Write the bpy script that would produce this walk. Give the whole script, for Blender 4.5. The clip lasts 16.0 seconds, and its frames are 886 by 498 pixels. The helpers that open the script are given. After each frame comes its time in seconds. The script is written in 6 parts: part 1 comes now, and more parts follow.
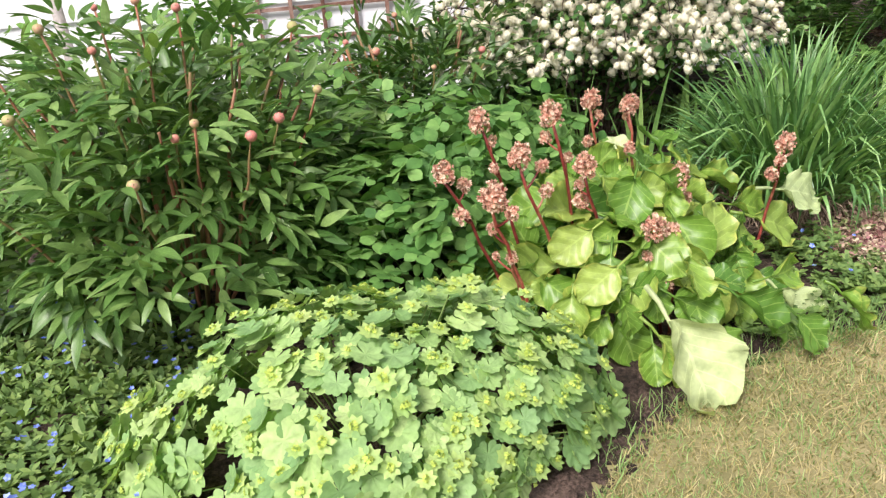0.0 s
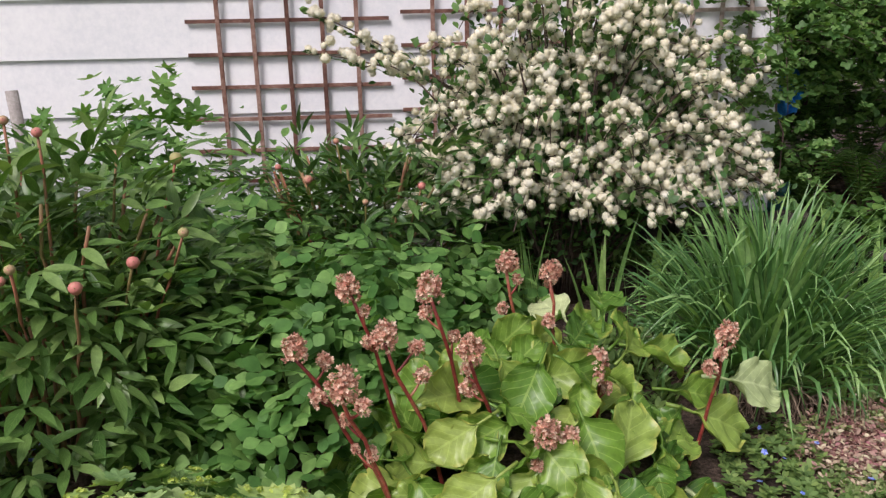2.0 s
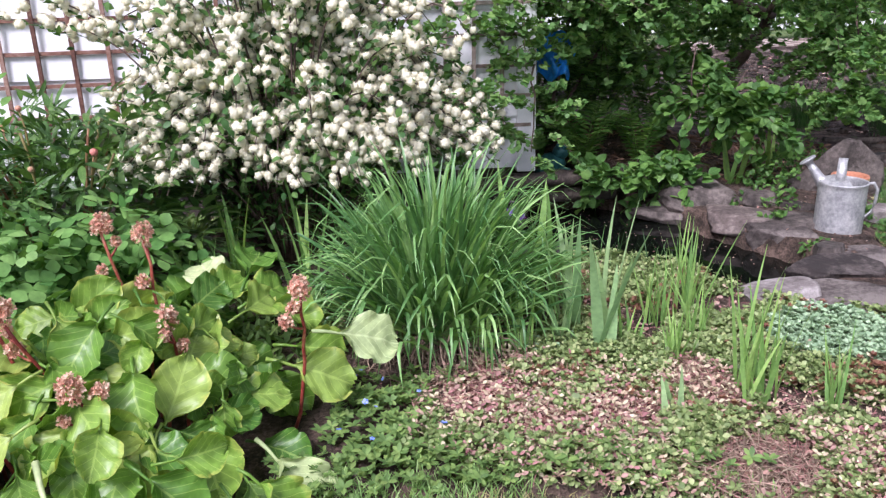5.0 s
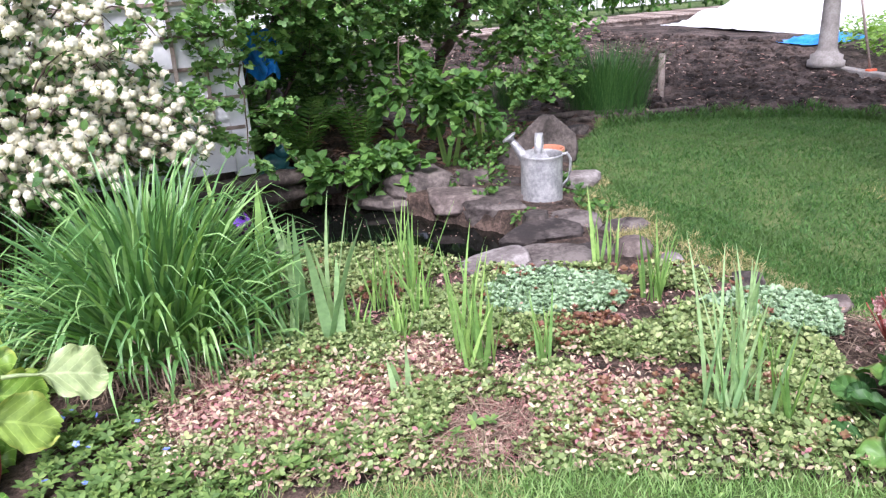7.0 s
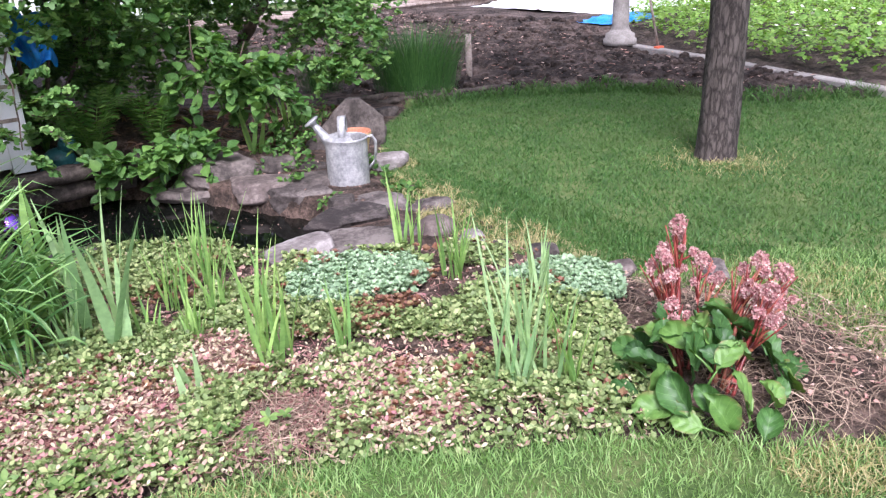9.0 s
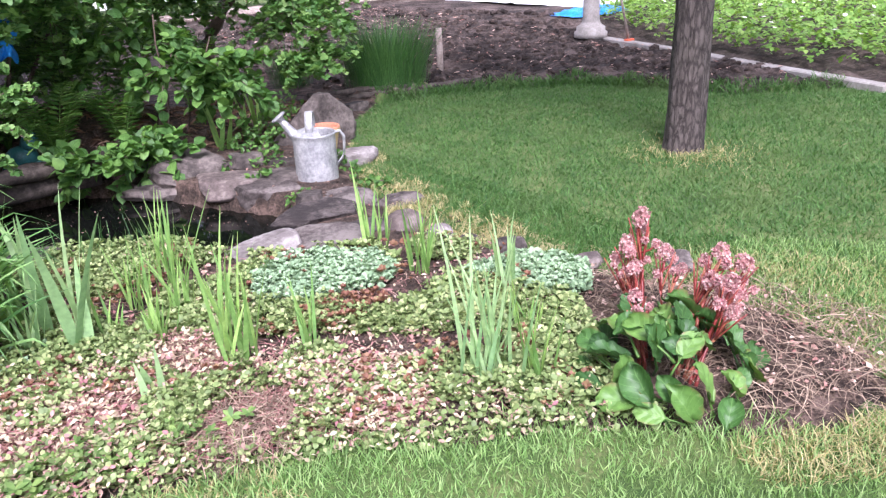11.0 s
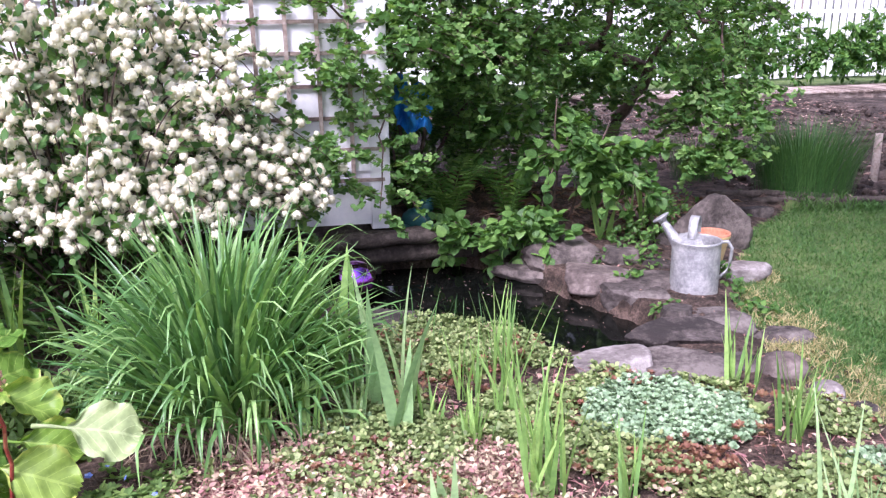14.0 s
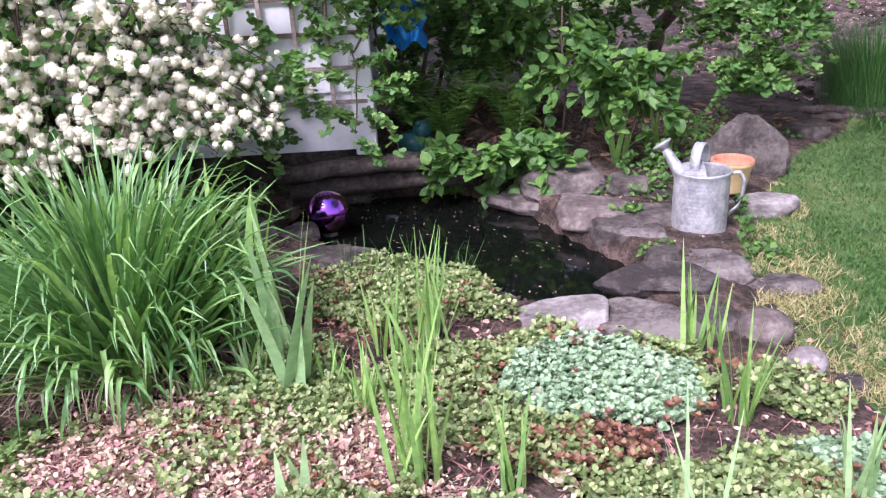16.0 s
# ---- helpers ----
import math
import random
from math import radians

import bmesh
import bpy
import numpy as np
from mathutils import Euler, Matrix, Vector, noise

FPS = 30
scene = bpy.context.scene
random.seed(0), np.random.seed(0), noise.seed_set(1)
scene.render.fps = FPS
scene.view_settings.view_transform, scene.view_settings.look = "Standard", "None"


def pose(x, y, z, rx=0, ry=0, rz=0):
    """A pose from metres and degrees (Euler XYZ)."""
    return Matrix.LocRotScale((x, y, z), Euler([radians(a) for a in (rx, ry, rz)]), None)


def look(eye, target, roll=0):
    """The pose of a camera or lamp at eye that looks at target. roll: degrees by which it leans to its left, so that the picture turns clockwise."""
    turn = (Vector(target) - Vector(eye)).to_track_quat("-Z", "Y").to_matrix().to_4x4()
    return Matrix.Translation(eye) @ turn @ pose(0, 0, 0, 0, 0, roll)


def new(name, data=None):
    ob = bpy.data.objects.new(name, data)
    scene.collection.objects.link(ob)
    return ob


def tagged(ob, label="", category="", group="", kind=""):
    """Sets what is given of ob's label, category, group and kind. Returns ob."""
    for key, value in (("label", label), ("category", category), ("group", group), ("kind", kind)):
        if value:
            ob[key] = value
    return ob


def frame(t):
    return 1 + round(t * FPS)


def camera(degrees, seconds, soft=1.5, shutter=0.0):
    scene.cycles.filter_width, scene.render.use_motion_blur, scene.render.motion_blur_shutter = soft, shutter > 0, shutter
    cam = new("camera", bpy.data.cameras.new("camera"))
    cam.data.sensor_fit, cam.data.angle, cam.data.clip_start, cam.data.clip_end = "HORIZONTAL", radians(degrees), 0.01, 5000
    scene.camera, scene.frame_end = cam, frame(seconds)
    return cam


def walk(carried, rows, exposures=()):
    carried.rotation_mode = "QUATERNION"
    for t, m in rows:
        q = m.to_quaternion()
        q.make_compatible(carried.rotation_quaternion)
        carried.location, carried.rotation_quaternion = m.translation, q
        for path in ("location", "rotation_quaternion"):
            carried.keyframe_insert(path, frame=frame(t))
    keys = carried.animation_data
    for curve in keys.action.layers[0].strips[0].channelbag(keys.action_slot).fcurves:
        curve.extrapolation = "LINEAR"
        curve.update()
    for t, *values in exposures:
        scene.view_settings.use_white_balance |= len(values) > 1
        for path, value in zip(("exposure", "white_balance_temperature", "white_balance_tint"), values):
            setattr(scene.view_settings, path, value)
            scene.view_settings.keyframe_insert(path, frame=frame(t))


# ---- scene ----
cam = camera(58.4, 16.0, soft=1.3)
METRES, EYE, TILT, LEAN, TURN = 3.3, 1.30, -23.63, 4.29, -7.52
ROWS = [
    (0.0, 0.0, 0.0, 0.0, 0.0, 0.0, -0.0),
    (0.5, 0.0402, 0.0219, 0.0113, -0.68, 1.71, -0.94),
    (1.0, 0.0876, 0.0614, 0.0446, -1.16, 4.44, -2.22),
    (1.5, 0.0972, 0.0925, 0.062, -0.71, 6.69, -0.47),
    (2.0, 0.1316, 0.1019, 0.078, 2.89, 6.47, -4.78),
    (2.5, 0.2029, 0.106, 0.0884, 5.24, 6.17, -7.33),
    (3.0, 0.2609, 0.1124, 0.1049, 6.25, 8.72, -4.73),
    (3.5, 0.3179, 0.1289, 0.1078, 5.21, 8.03, -6.91),
    (4.0, 0.37, 0.126, 0.1107, 5.36, 6.71, -5.11),
    (4.5, 0.4146, 0.1139, 0.0977, 3.05, 2.98, -5.23),
    (5.0, 0.443, 0.0978, 0.0867, -0.54, 4.62, -2.87),
    (7.5, 0.4926, 0.0983, 0.0817, -20.06, 3.5, 7.21),
    (8.0, 0.5038, 0.0956, 0.0783, -22.01, 3.05, 8.19),
    (8.5, 0.5183, 0.0933, 0.078, -25.08, 2.31, 9.57),
    (9.0, 0.5305, 0.0944, 0.0797, -28.96, 1.24, 10.44),
    (9.5, 0.5428, 0.0891, 0.0793, -31.83, 0.53, 12.21),
    (12.0, 0.543, 0.0915, 0.0741, -26.26, 0.9, 8.03),
    (12.5, 0.5439, 0.1139, 0.0811, -18.3, 2.79, 5.23),
    (13.0, 0.5577, 0.1389, 0.1017, -9.98, 4.57, 0.38),
    (13.5, 0.5807, 0.1531, 0.1187, -7.25, 7.23, 0.0),
    (14.0, 0.6105, 0.1671, 0.1276, -4.0, 8.04, -2.11),
    (14.5, 0.6745, 0.1755, 0.1354, -3.35, 6.26, -4.34),
    (15.0, 0.7257, 0.1941, 0.1429, -1.46, 3.97, -0.97),
    (15.5, 0.7538, 0.2382, 0.1599, 2.33, 1.74, -3.56),
    (16.0, 0.7926, 0.2631, 0.1774, 3.32, 1.22, -3.16),
]
EXPOSURE = [(0.0, 0.6, 6500, 17), (1.0, 0.35, 6450, 15), (1.8, -0.17, 6400, 21), (3.8, -0.12, 6400, 20), (4.6, 0.34, 6050, 22), (5.2, 0.66, 5800, 25), (7.5, 0.93, 5850, 22), (9.5, 1.02, 5800, 25), (12.0, 1.24, 5760, 28), (12.6, 1.08, 5750, 29), (14.0, 1.03, 5740, 33), (16.0, 1.06, 5720, 33)]
walk(cam, [(t, pose(0, 0, EYE, TILT, LEAN, TURN) @ pose(METRES * x, METRES * y, METRES * z, 90 + pitch, roll, yaw)) for t, x, y, z, yaw, pitch, roll in ROWS], EXPOSURE)

# ---- world and light ----
world = bpy.data.worlds.new("sky")
scene.world = world
world.use_nodes = True
wn, wl = world.node_tree.nodes, world.node_tree.links
sky = wn.new("ShaderNodeTexSky")
sky.sky_type, sky.sun_disc = "NISHITA", False
sky.sun_elevation, sky.sun_rotation = radians(50), radians(215)
sky.air_density, sky.dust_density = 1.0, 3.0
haze = wn.new("ShaderNodeHueSaturation")
haze.inputs["Saturation"].default_value = 0.30
wl.new(sky.outputs["Color"], haze.inputs["Color"])
wl.new(haze.outputs["Color"], wn["Background"].inputs["Color"])
wn["Background"].inputs["Strength"].default_value = 0.13

sun = new("sun", bpy.data.lights.new("sun", "SUN"))
sun.data.energy, sun.data.angle, sun.data.color = 3.2, radians(22), (1.0, 0.96, 0.9)
sun.matrix_world = look((-2.87, -4.10, 5.96), (0, 0, 0))

# ---- materials ----


def base_mat(name):
    m = bpy.data.materials.new(name)
    m.use_nodes = True
    return m, m.node_tree.nodes, m.node_tree.links, m.node_tree.nodes["Principled BSDF"]


def ramp_node(n, stops):
    r = n.new("ShaderNodeValToRGB")
    while len(r.color_ramp.elements) < len(stops):
        r.color_ramp.elements.new(0.5)
    for e, (p, c) in zip(r.color_ramp.elements, stops):
        e.position, e.color = p, (*c, 1)
    return r


def noise_node(n, l, scale, detail=4, rough=0.6, coord="Object"):
    tc = n.new("ShaderNodeTexCoord")
    t = n.new("ShaderNodeTexNoise")
    t.inputs["Scale"].default_value, t.inputs["Detail"].default_value, t.inputs["Roughness"].default_value = scale, detail, rough
    l.new(tc.outputs[coord], t.inputs["Vector"])
    return t


def bump_to(n, l, p, height, strength, distance=0.01):
    b = n.new("ShaderNodeBump")
    b.inputs["Strength"].default_value, b.inputs["Distance"].default_value = strength, distance
    l.new(height, b.inputs["Height"])
    l.new(b.outputs["Normal"], p.inputs["Normal"])


def math_node(n, l, op, a, b):
    m = n.new("ShaderNodeMath")
    m.operation = op
    for i, s in enumerate((a, b)):
        if isinstance(s, (int, float)):
            m.inputs[i].default_value = s
        else:
            l.new(s, m.inputs[i])
    return m.outputs[0]


def mix_rgb(n, l, kind, fac, a, b):
    m = n.new("ShaderNodeMixRGB")
    m.blend_type = kind
    for i, s in enumerate((fac, a, b)):
        if isinstance(s, (int, float)):
            m.inputs[i].default_value = s
        elif isinstance(s, tuple):
            m.inputs[i].default_value = (*s, 1)
        else:
            l.new(s, m.inputs[i])
    return m.outputs[0]


def leaf_mat(name, dark, mid, light, rough=0.45, through_light=0.3, veins=0.0, edge=None, spec=0.35, patch=None, tint=(1.25, 1.3, 0.55)):
    """Leaf: colour by piece, blotches, veins along the leaf's own UV, light passing through the blade."""
    m, n, l, p = base_mat(name)
    geo, info = n.new("ShaderNodeNewGeometry"), n.new("ShaderNodeObjectInfo")
    rnd = math_node(n, l, "FRACT", math_node(n, l, "ADD", geo.outputs["Random Per Island"], info.outputs["Random"]), 0)
    col = ramp_node(n, [(0.0, dark), (0.55, mid), (1.0, light)])
    l.new(rnd, col.inputs[0])
    blot = noise_node(n, l, 30.0, 3)
    shade = ramp_node(n, [(0.3, (0.72, 0.74, 0.7)), (0.7, (1.18, 1.15, 1.1))])
    l.new(blot.outputs["Fac"], shade.inputs[0])
    c = mix_rgb(n, l, "MULTIPLY", 1.0, col.outputs["Color"], shade.outputs["Color"])
    if patch:
        wide = noise_node(n, l, 1.6, 5, 0.7)
        spots = ramp_node(n, [(0.50, (0, 0, 0)), (0.72, (1, 1, 1))])
        l.new(wide.outputs["Fac"], spots.inputs[0])
        c = mix_rgb(n, l, "MIX", math_node(n, l, "MULTIPLY", spots.outputs["Color"], 0.7), c, patch)
    uv = n.new("ShaderNodeUVMap")
    sep = n.new("ShaderNodeSeparateXYZ")
    l.new(uv.outputs["UV"], sep.inputs[0])
    across = math_node(n, l, "ABSOLUTE", math_node(n, l, "SUBTRACT", sep.outputs["X"], 0.5), 0)
    if veins:
        side = math_node(n, l, "SUBTRACT", math_node(n, l, "MULTIPLY", sep.outputs["Y"], 6.5), math_node(n, l, "MULTIPLY", across, 5.0))
        tri = math_node(n, l, "ABSOLUTE", math_node(n, l, "SUBTRACT", math_node(n, l, "FRACT", side, 0), 0.5), 0)
        vein = math_node(n, l, "MAXIMUM", math_node(n, l, "GREATER_THAN", 0.045, tri), math_node(n, l, "GREATER_THAN", 0.022, across))
        soft_vein = math_node(n, l, "MULTIPLY", vein, 0.24 * veins)
        c = mix_rgb(n, l, "MIX", soft_vein, c, tuple(min(1, 1.6 * a + 0.05) for a in light))
        bump_to(n, l, p, math_node(n, l, "SUBTRACT", blot.outputs["Fac"], math_node(n, l, "MULTIPLY", vein, 0.8)), 0.45, 0.004)
    else:
        bump_to(n, l, p, blot.outputs["Fac"], 0.25, 0.004)
    if edge:
        band = ramp_node(n, [(0.42, (0, 0, 0)), (0.54, (1, 1, 1))])
        l.new(math_node(n, l, "ADD", across, math_node(n, l, "MULTIPLY", math_node(n, l, "SUBTRACT", blot.outputs["Fac"], 0.5), 0.35)), band.inputs[0])
        few = math_node(n, l, "MULTIPLY", band.outputs["Color"], math_node(n, l, "GREATER_THAN", rnd, 0.45))
        c = mix_rgb(n, l, "MIX", math_node(n, l, "MULTIPLY", few, 0.75), c, edge)
    l.new(c, p.inputs["Base Color"])
    p.inputs["Roughness"].default_value = rough
    p.inputs["Specular IOR Level"].default_value = spec
    tr = n.new("ShaderNodeBsdfTranslucent")
    l.new(mix_rgb(n, l, "MULTIPLY", 1.0, c, tint), tr.inputs["Color"])
    mx = n.new("ShaderNodeMixShader")
    mx.inputs[0].default_value = through_light
    l.new(p.outputs[0], mx.inputs[1])
    l.new(tr.outputs[0], mx.inputs[2])
    l.new(mx.outputs[0], n["Material Output"].inputs["Surface"])
    return m


def surf_mat(name, stops, scale, rough=0.85, bump=0.4, dist=0.01, metal=0.0, scale2=None, by_piece=0.0, spec=0.3, contrast=1.8):
    """Ground, stone, wood or paint: two scales of noise in the colour, relief from the finer."""
    m, n, l, p = base_mat(name)
    a = noise_node(n, l, scale, 6, 0.65)
    b = noise_node(n, l, scale2 or scale * 7, 5, 0.7)
    r = ramp_node(n, stops)
    both = math_node(n, l, "ADD", math_node(n, l, "MULTIPLY", a.outputs["Fac"], 0.6), math_node(n, l, "MULTIPLY", b.outputs["Fac"], 0.4))
    if by_piece:
        geo, info = n.new("ShaderNodeNewGeometry"), n.new("ShaderNodeObjectInfo")
        rnd = math_node(n, l, "FRACT", math_node(n, l, "ADD", geo.outputs["Random Per Island"], info.outputs["Random"]), 0)
        both = math_node(n, l, "ADD", both, math_node(n, l, "MULTIPLY", math_node(n, l, "SUBTRACT", rnd, 0.5), by_piece))
    both = math_node(n, l, "ADD", math_node(n, l, "MULTIPLY", math_node(n, l, "SUBTRACT", both, 0.5), contrast), 0.5)
    l.new(both, r.inputs[0])
    l.new(r.outputs["Color"], p.inputs["Base Color"])
    p.inputs["Roughness"].default_value, p.inputs["Metallic"].default_value = rough, metal
    p.inputs["Specular IOR Level"].default_value = spec
    bump_to(n, l, p, both, bump, dist)
    return m


M_LAWN = surf_mat("lawn_soil", [(0.3, (0.045, 0.085, 0.022)), (0.5, (0.08, 0.13, 0.035)), (0.7, (0.15, 0.175, 0.065))], 3, 0.95, 0.8, 0.02, scale2=60)
M_DRY = surf_mat("dry_lawn", [(0.3, (0.15, 0.15, 0.06)), (0.5, (0.26, 0.235, 0.11)), (0.7, (0.40, 0.34, 0.19))], 4, 0.95, 0.5, 0.02, scale2=70, contrast=1.1)
M_BED = surf_mat("bed_soil", [(0.32, (0.03, 0.022, 0.017)), (0.48, (0.085, 0.058, 0.046)), (0.66, (0.22, 0.15, 0.12))], 9, 0.95, 1.0, 0.04, scale2=75)
M_TILL = surf_mat("tilled_soil", [(0.34, (0.02, 0.015, 0.013)), (0.5, (0.06, 0.044, 0.037)), (0.68, (0.16, 0.12, 0.105))], 2.5, 0.95, 1.0, 0.05, scale2=22)
M_STONE = surf_mat("slate_stone", [(0.32, (0.032, 0.026, 0.025)), (0.5, (0.088, 0.072, 0.067)), (0.72, (0.20, 0.172, 0.16))], 6, 0.85, 0.8, 0.02, scale2=38, by_piece=0.15)
M_DARK_STONE = surf_mat("dark_stone", [(0.32, (0.03, 0.025, 0.023)), (0.5, (0.08, 0.066, 0.06)), (0.72, (0.18, 0.15, 0.137))], 6, 0.85, 0.8, 0.02, scale2=30, by_piece=0.12)
M_PALE_STONE = surf_mat("pale_stone", [(0.3, (0.11, 0.093, 0.09)), (0.5, (0.205, 0.178, 0.172)), (0.70, (0.36, 0.33, 0.32))], 6, 0.85, 0.5, 0.01, scale2=40)
M_TAN_STONE = surf_mat("tan_stone", [(0.3, (0.06, 0.047, 0.043)), (0.5, (0.12, 0.094, 0.086)), (0.70, (0.225, 0.186, 0.17))], 7, 0.85, 0.5, 0.01, scale2=40)
M_PAINT = surf_mat("white_paint", [(0.3, (0.70, 0.71, 0.74)), (0.5, (0.78, 0.78, 0.80)), (0.7, (0.83, 0.83, 0.84))], 1.2, 0.55, 0.12, 0.003, scale2=25)
# darker, bluer copy of the white paint: shade put into the colour
M_SHADOW_PAINT = surf_mat("shaded_paint", [(0.3, (0.52, 0.53, 0.58)), (0.5, (0.66, 0.67, 0.70)), (0.7, (0.78, 0.78, 0.8))], 2.5, 0.7, 0.2, 0.004, scale2=30)
M_TRELLIS = surf_mat("stained_wood", [(0.3, (0.09, 0.04, 0.03)), (0.5, (0.19, 0.095, 0.07)), (0.72, (0.33, 0.22, 0.18))], 5, 0.75, 0.4, 0.004, scale2=50, by_piece=0.2)
M_OLDWOOD = surf_mat("old_wood", [(0.3, (0.12, 0.09, 0.075)), (0.5, (0.26, 0.20, 0.17)), (0.72, (0.42, 0.35, 0.31))], 5, 0.85, 0.6, 0.008, scale2=40, by_piece=0.25)
# very dark brown, shared by the foundation, pond timbers and logs
M_TIMBER = surf_mat("dark_timber", [(0.3, (0.022, 0.018, 0.016)), (0.5, (0.06, 0.048, 0.041)), (0.72, (0.15, 0.122, 0.105))], 5, 0.8, 0.7, 0.01, scale2=36)
M_ROOF = surf_mat("roof_felt", [(0.3, (0.06, 0.06, 0.065)), (0.7, (0.14, 0.13, 0.13))], 5, 0.9, 0.5, 0.01)
M_CONCRETE = surf_mat("concrete", [(0.3, (0.24, 0.22, 0.20)), (0.5, (0.34, 0.31, 0.29)), (0.7, (0.45, 0.42, 0.40))], 6, 0.9, 0.4, 0.006, scale2=60)
M_ZINC = surf_mat("galvanised_steel", [(0.3, (0.27, 0.27, 0.28)), (0.5, (0.41, 0.41, 0.42)), (0.7, (0.60, 0.59, 0.59))], 14, 0.55, 0.2, 0.002, metal=0.5, scale2=60)
M_TERRA = surf_mat("terracotta", [(0.3, (0.36, 0.14, 0.085)), (0.7, (0.52, 0.25, 0.15))], 10, 0.8, 0.2, 0.003)
M_YELLOW = surf_mat("yellow_glaze", [(0.3, (0.58, 0.42, 0.18)), (0.7, (0.75, 0.60, 0.32))], 8, 0.5, 0.15, 0.003)
M_BLUE = surf_mat("blue_plastic", [(0.3, (0.01, 0.12, 0.45)), (0.55, (0.02, 0.26, 0.72)), (0.75, (0.06, 0.38, 0.85))], 6, 0.4, 0.5, 0.02, scale2=25, spec=0.5)
M_WHITE_TARP = surf_mat("white_sheet", [(0.3, (0.74, 0.75, 0.80)), (0.7, (0.86, 0.86, 0.88))], 1.5, 0.5, 0.5, 0.03, scale2=12)
M_TEAL = surf_mat("teal_glaze", [(0.3, (0.015, 0.07, 0.075)), (0.7, (0.04, 0.15, 0.15))], 12, 0.35, 0.3, 0.004)
M_RED = surf_mat("red_paint", [(0.3, (0.5, 0.08, 0.04)), (0.7, (0.68, 0.16, 0.08))], 20, 0.5, 0.1, 0.002)
M_BARK, n_, l_, p_ = base_mat("tree_bark")
tc_, mp_, bn_ = n_.new("ShaderNodeTexCoord"), n_.new("ShaderNodeMapping"), n_.new("ShaderNodeTexNoise")
mp_.inputs["Scale"].default_value = (1.0, 1.0, 0.3)   # fissures run up the trunk
bn_.inputs["Scale"].default_value, bn_.inputs["Detail"].default_value, bn_.inputs["Roughness"].default_value = 42, 8, 0.65
l_.new(tc_.outputs["Object"], mp_.inputs["Vector"])
l_.new(mp_.outputs["Vector"], bn_.inputs["Vector"])
vo_ = n_.new("ShaderNodeTexVoronoi")
vo_.feature = "DISTANCE_TO_EDGE"
vo_.inputs["Scale"].default_value = 34
warp_ = n_.new("ShaderNodeMapping")
warp_.inputs["Scale"].default_value = (1.0, 1.0, 0.28)
shift_ = n_.new("ShaderNodeVectorMath")
shift_.operation = "MULTIPLY_ADD"
shift_.inputs[1].default_value = (0.05, 0.05, 0.05)
l_.new(bn_.outputs["Color"], shift_.inputs[0])
l_.new(tc_.outputs["Object"], shift_.inputs[2])
l_.new(shift_.outputs["Vector"], warp_.inputs["Vector"])
l_.new(warp_.outputs["Vector"], vo_.inputs["Vector"])
plate_ = math_node(n_, l_, "MINIMUM", math_node(n_, l_, "MULTIPLY", vo_.outputs["Distance"], 6.0), 1.0)
relief_ = math_node(n_, l_, "ADD", math_node(n_, l_, "MULTIPLY", plate_, 0.25), math_node(n_, l_, "MULTIPLY", bn_.outputs["Fac"], 0.75))
br_ = ramp_node(n_, [(0.25, (0.014, 0.011, 0.010)), (0.50, (0.06, 0.047, 0.042)), (0.80, (0.14, 0.118, 0.106))])
l_.new(relief_, br_.inputs[0])
l_.new(br_.outputs["Color"], p_.inputs["Base Color"])
p_.inputs["Roughness"].default_value = 0.95
bump_to(n_, l_, p_, relief_, 1.0, 0.02)
M_TWIG = surf_mat("twig_bark", [(0.3, (0.05, 0.035, 0.028)), (0.7, (0.16, 0.11, 0.09))], 25, 0.9, 0.4, 0.004)
M_REDSTALK = surf_mat("red_stalk", [(0.3, (0.15, 0.02, 0.02)), (0.55, (0.28, 0.05, 0.04)), (0.75, (0.36, 0.15, 0.08))], 18, 0.4, 0.2, 0.003, by_piece=0.2, spec=0.5)
M_PEONY_STALK = surf_mat("peony_stalk", [(0.3, (0.17, 0.15, 0.05)), (0.55, (0.27, 0.15, 0.08)), (0.72, (0.34, 0.13, 0.08))], 8, 0.5, 0.2, 0.003, by_piece=0.3)
M_GREENSTALK = surf_mat("green_stalk", [(0.3, (0.09, 0.15, 0.03)), (0.7, (0.2, 0.28, 0.08))], 15, 0.5, 0.2, 0.003)
M_PETAL_DRY = leaf_mat("faded_pink_petal", (0.58, 0.27, 0.21), (0.76, 0.48, 0.38), (0.88, 0.70, 0.57), 0.7, 0.25, tint=(1.1, 1.0, 0.8))
M_PETAL_PINK = leaf_mat("pink_petal", (0.40, 0.16, 0.19), (0.60, 0.33, 0.34), (0.80, 0.60, 0.58), 0.7, 0.2, tint=(1.1, 1.0, 0.9))
M_BUD = surf_mat("peony_bud", [(0.3, (0.36, 0.34, 0.14)), (0.5, (0.48, 0.30, 0.19)), (0.7, (0.55, 0.20, 0.17))], 20, 0.5, 0.2, 0.003, by_piece=0.35)
M_BLOOM = leaf_mat("cream_bloom", (0.84, 0.80, 0.63), (0.90, 0.87, 0.74), (0.93, 0.91, 0.83), 0.8, 0.22, tint=(1.05, 1.04, 0.96))
M_BLUEFLOWER = leaf_mat("blue_petal", (0.10, 0.16, 0.62), (0.18, 0.27, 0.80), (0.34, 0.42, 0.86), 0.6, 0.2)
M_WHITEPETAL = leaf_mat("white_petal", (0.75, 0.75, 0.70), (0.82, 0.82, 0.78), (0.86, 0.86, 0.84), 0.6, 0.2)
M_BERG = leaf_mat("bergenia_leaf", (0.07, 0.19, 0.03), (0.185, 0.34, 0.052), (0.38, 0.49, 0.12), 0.38, 0.25, 1.0, (0.52, 0.50, 0.12), 0.5)
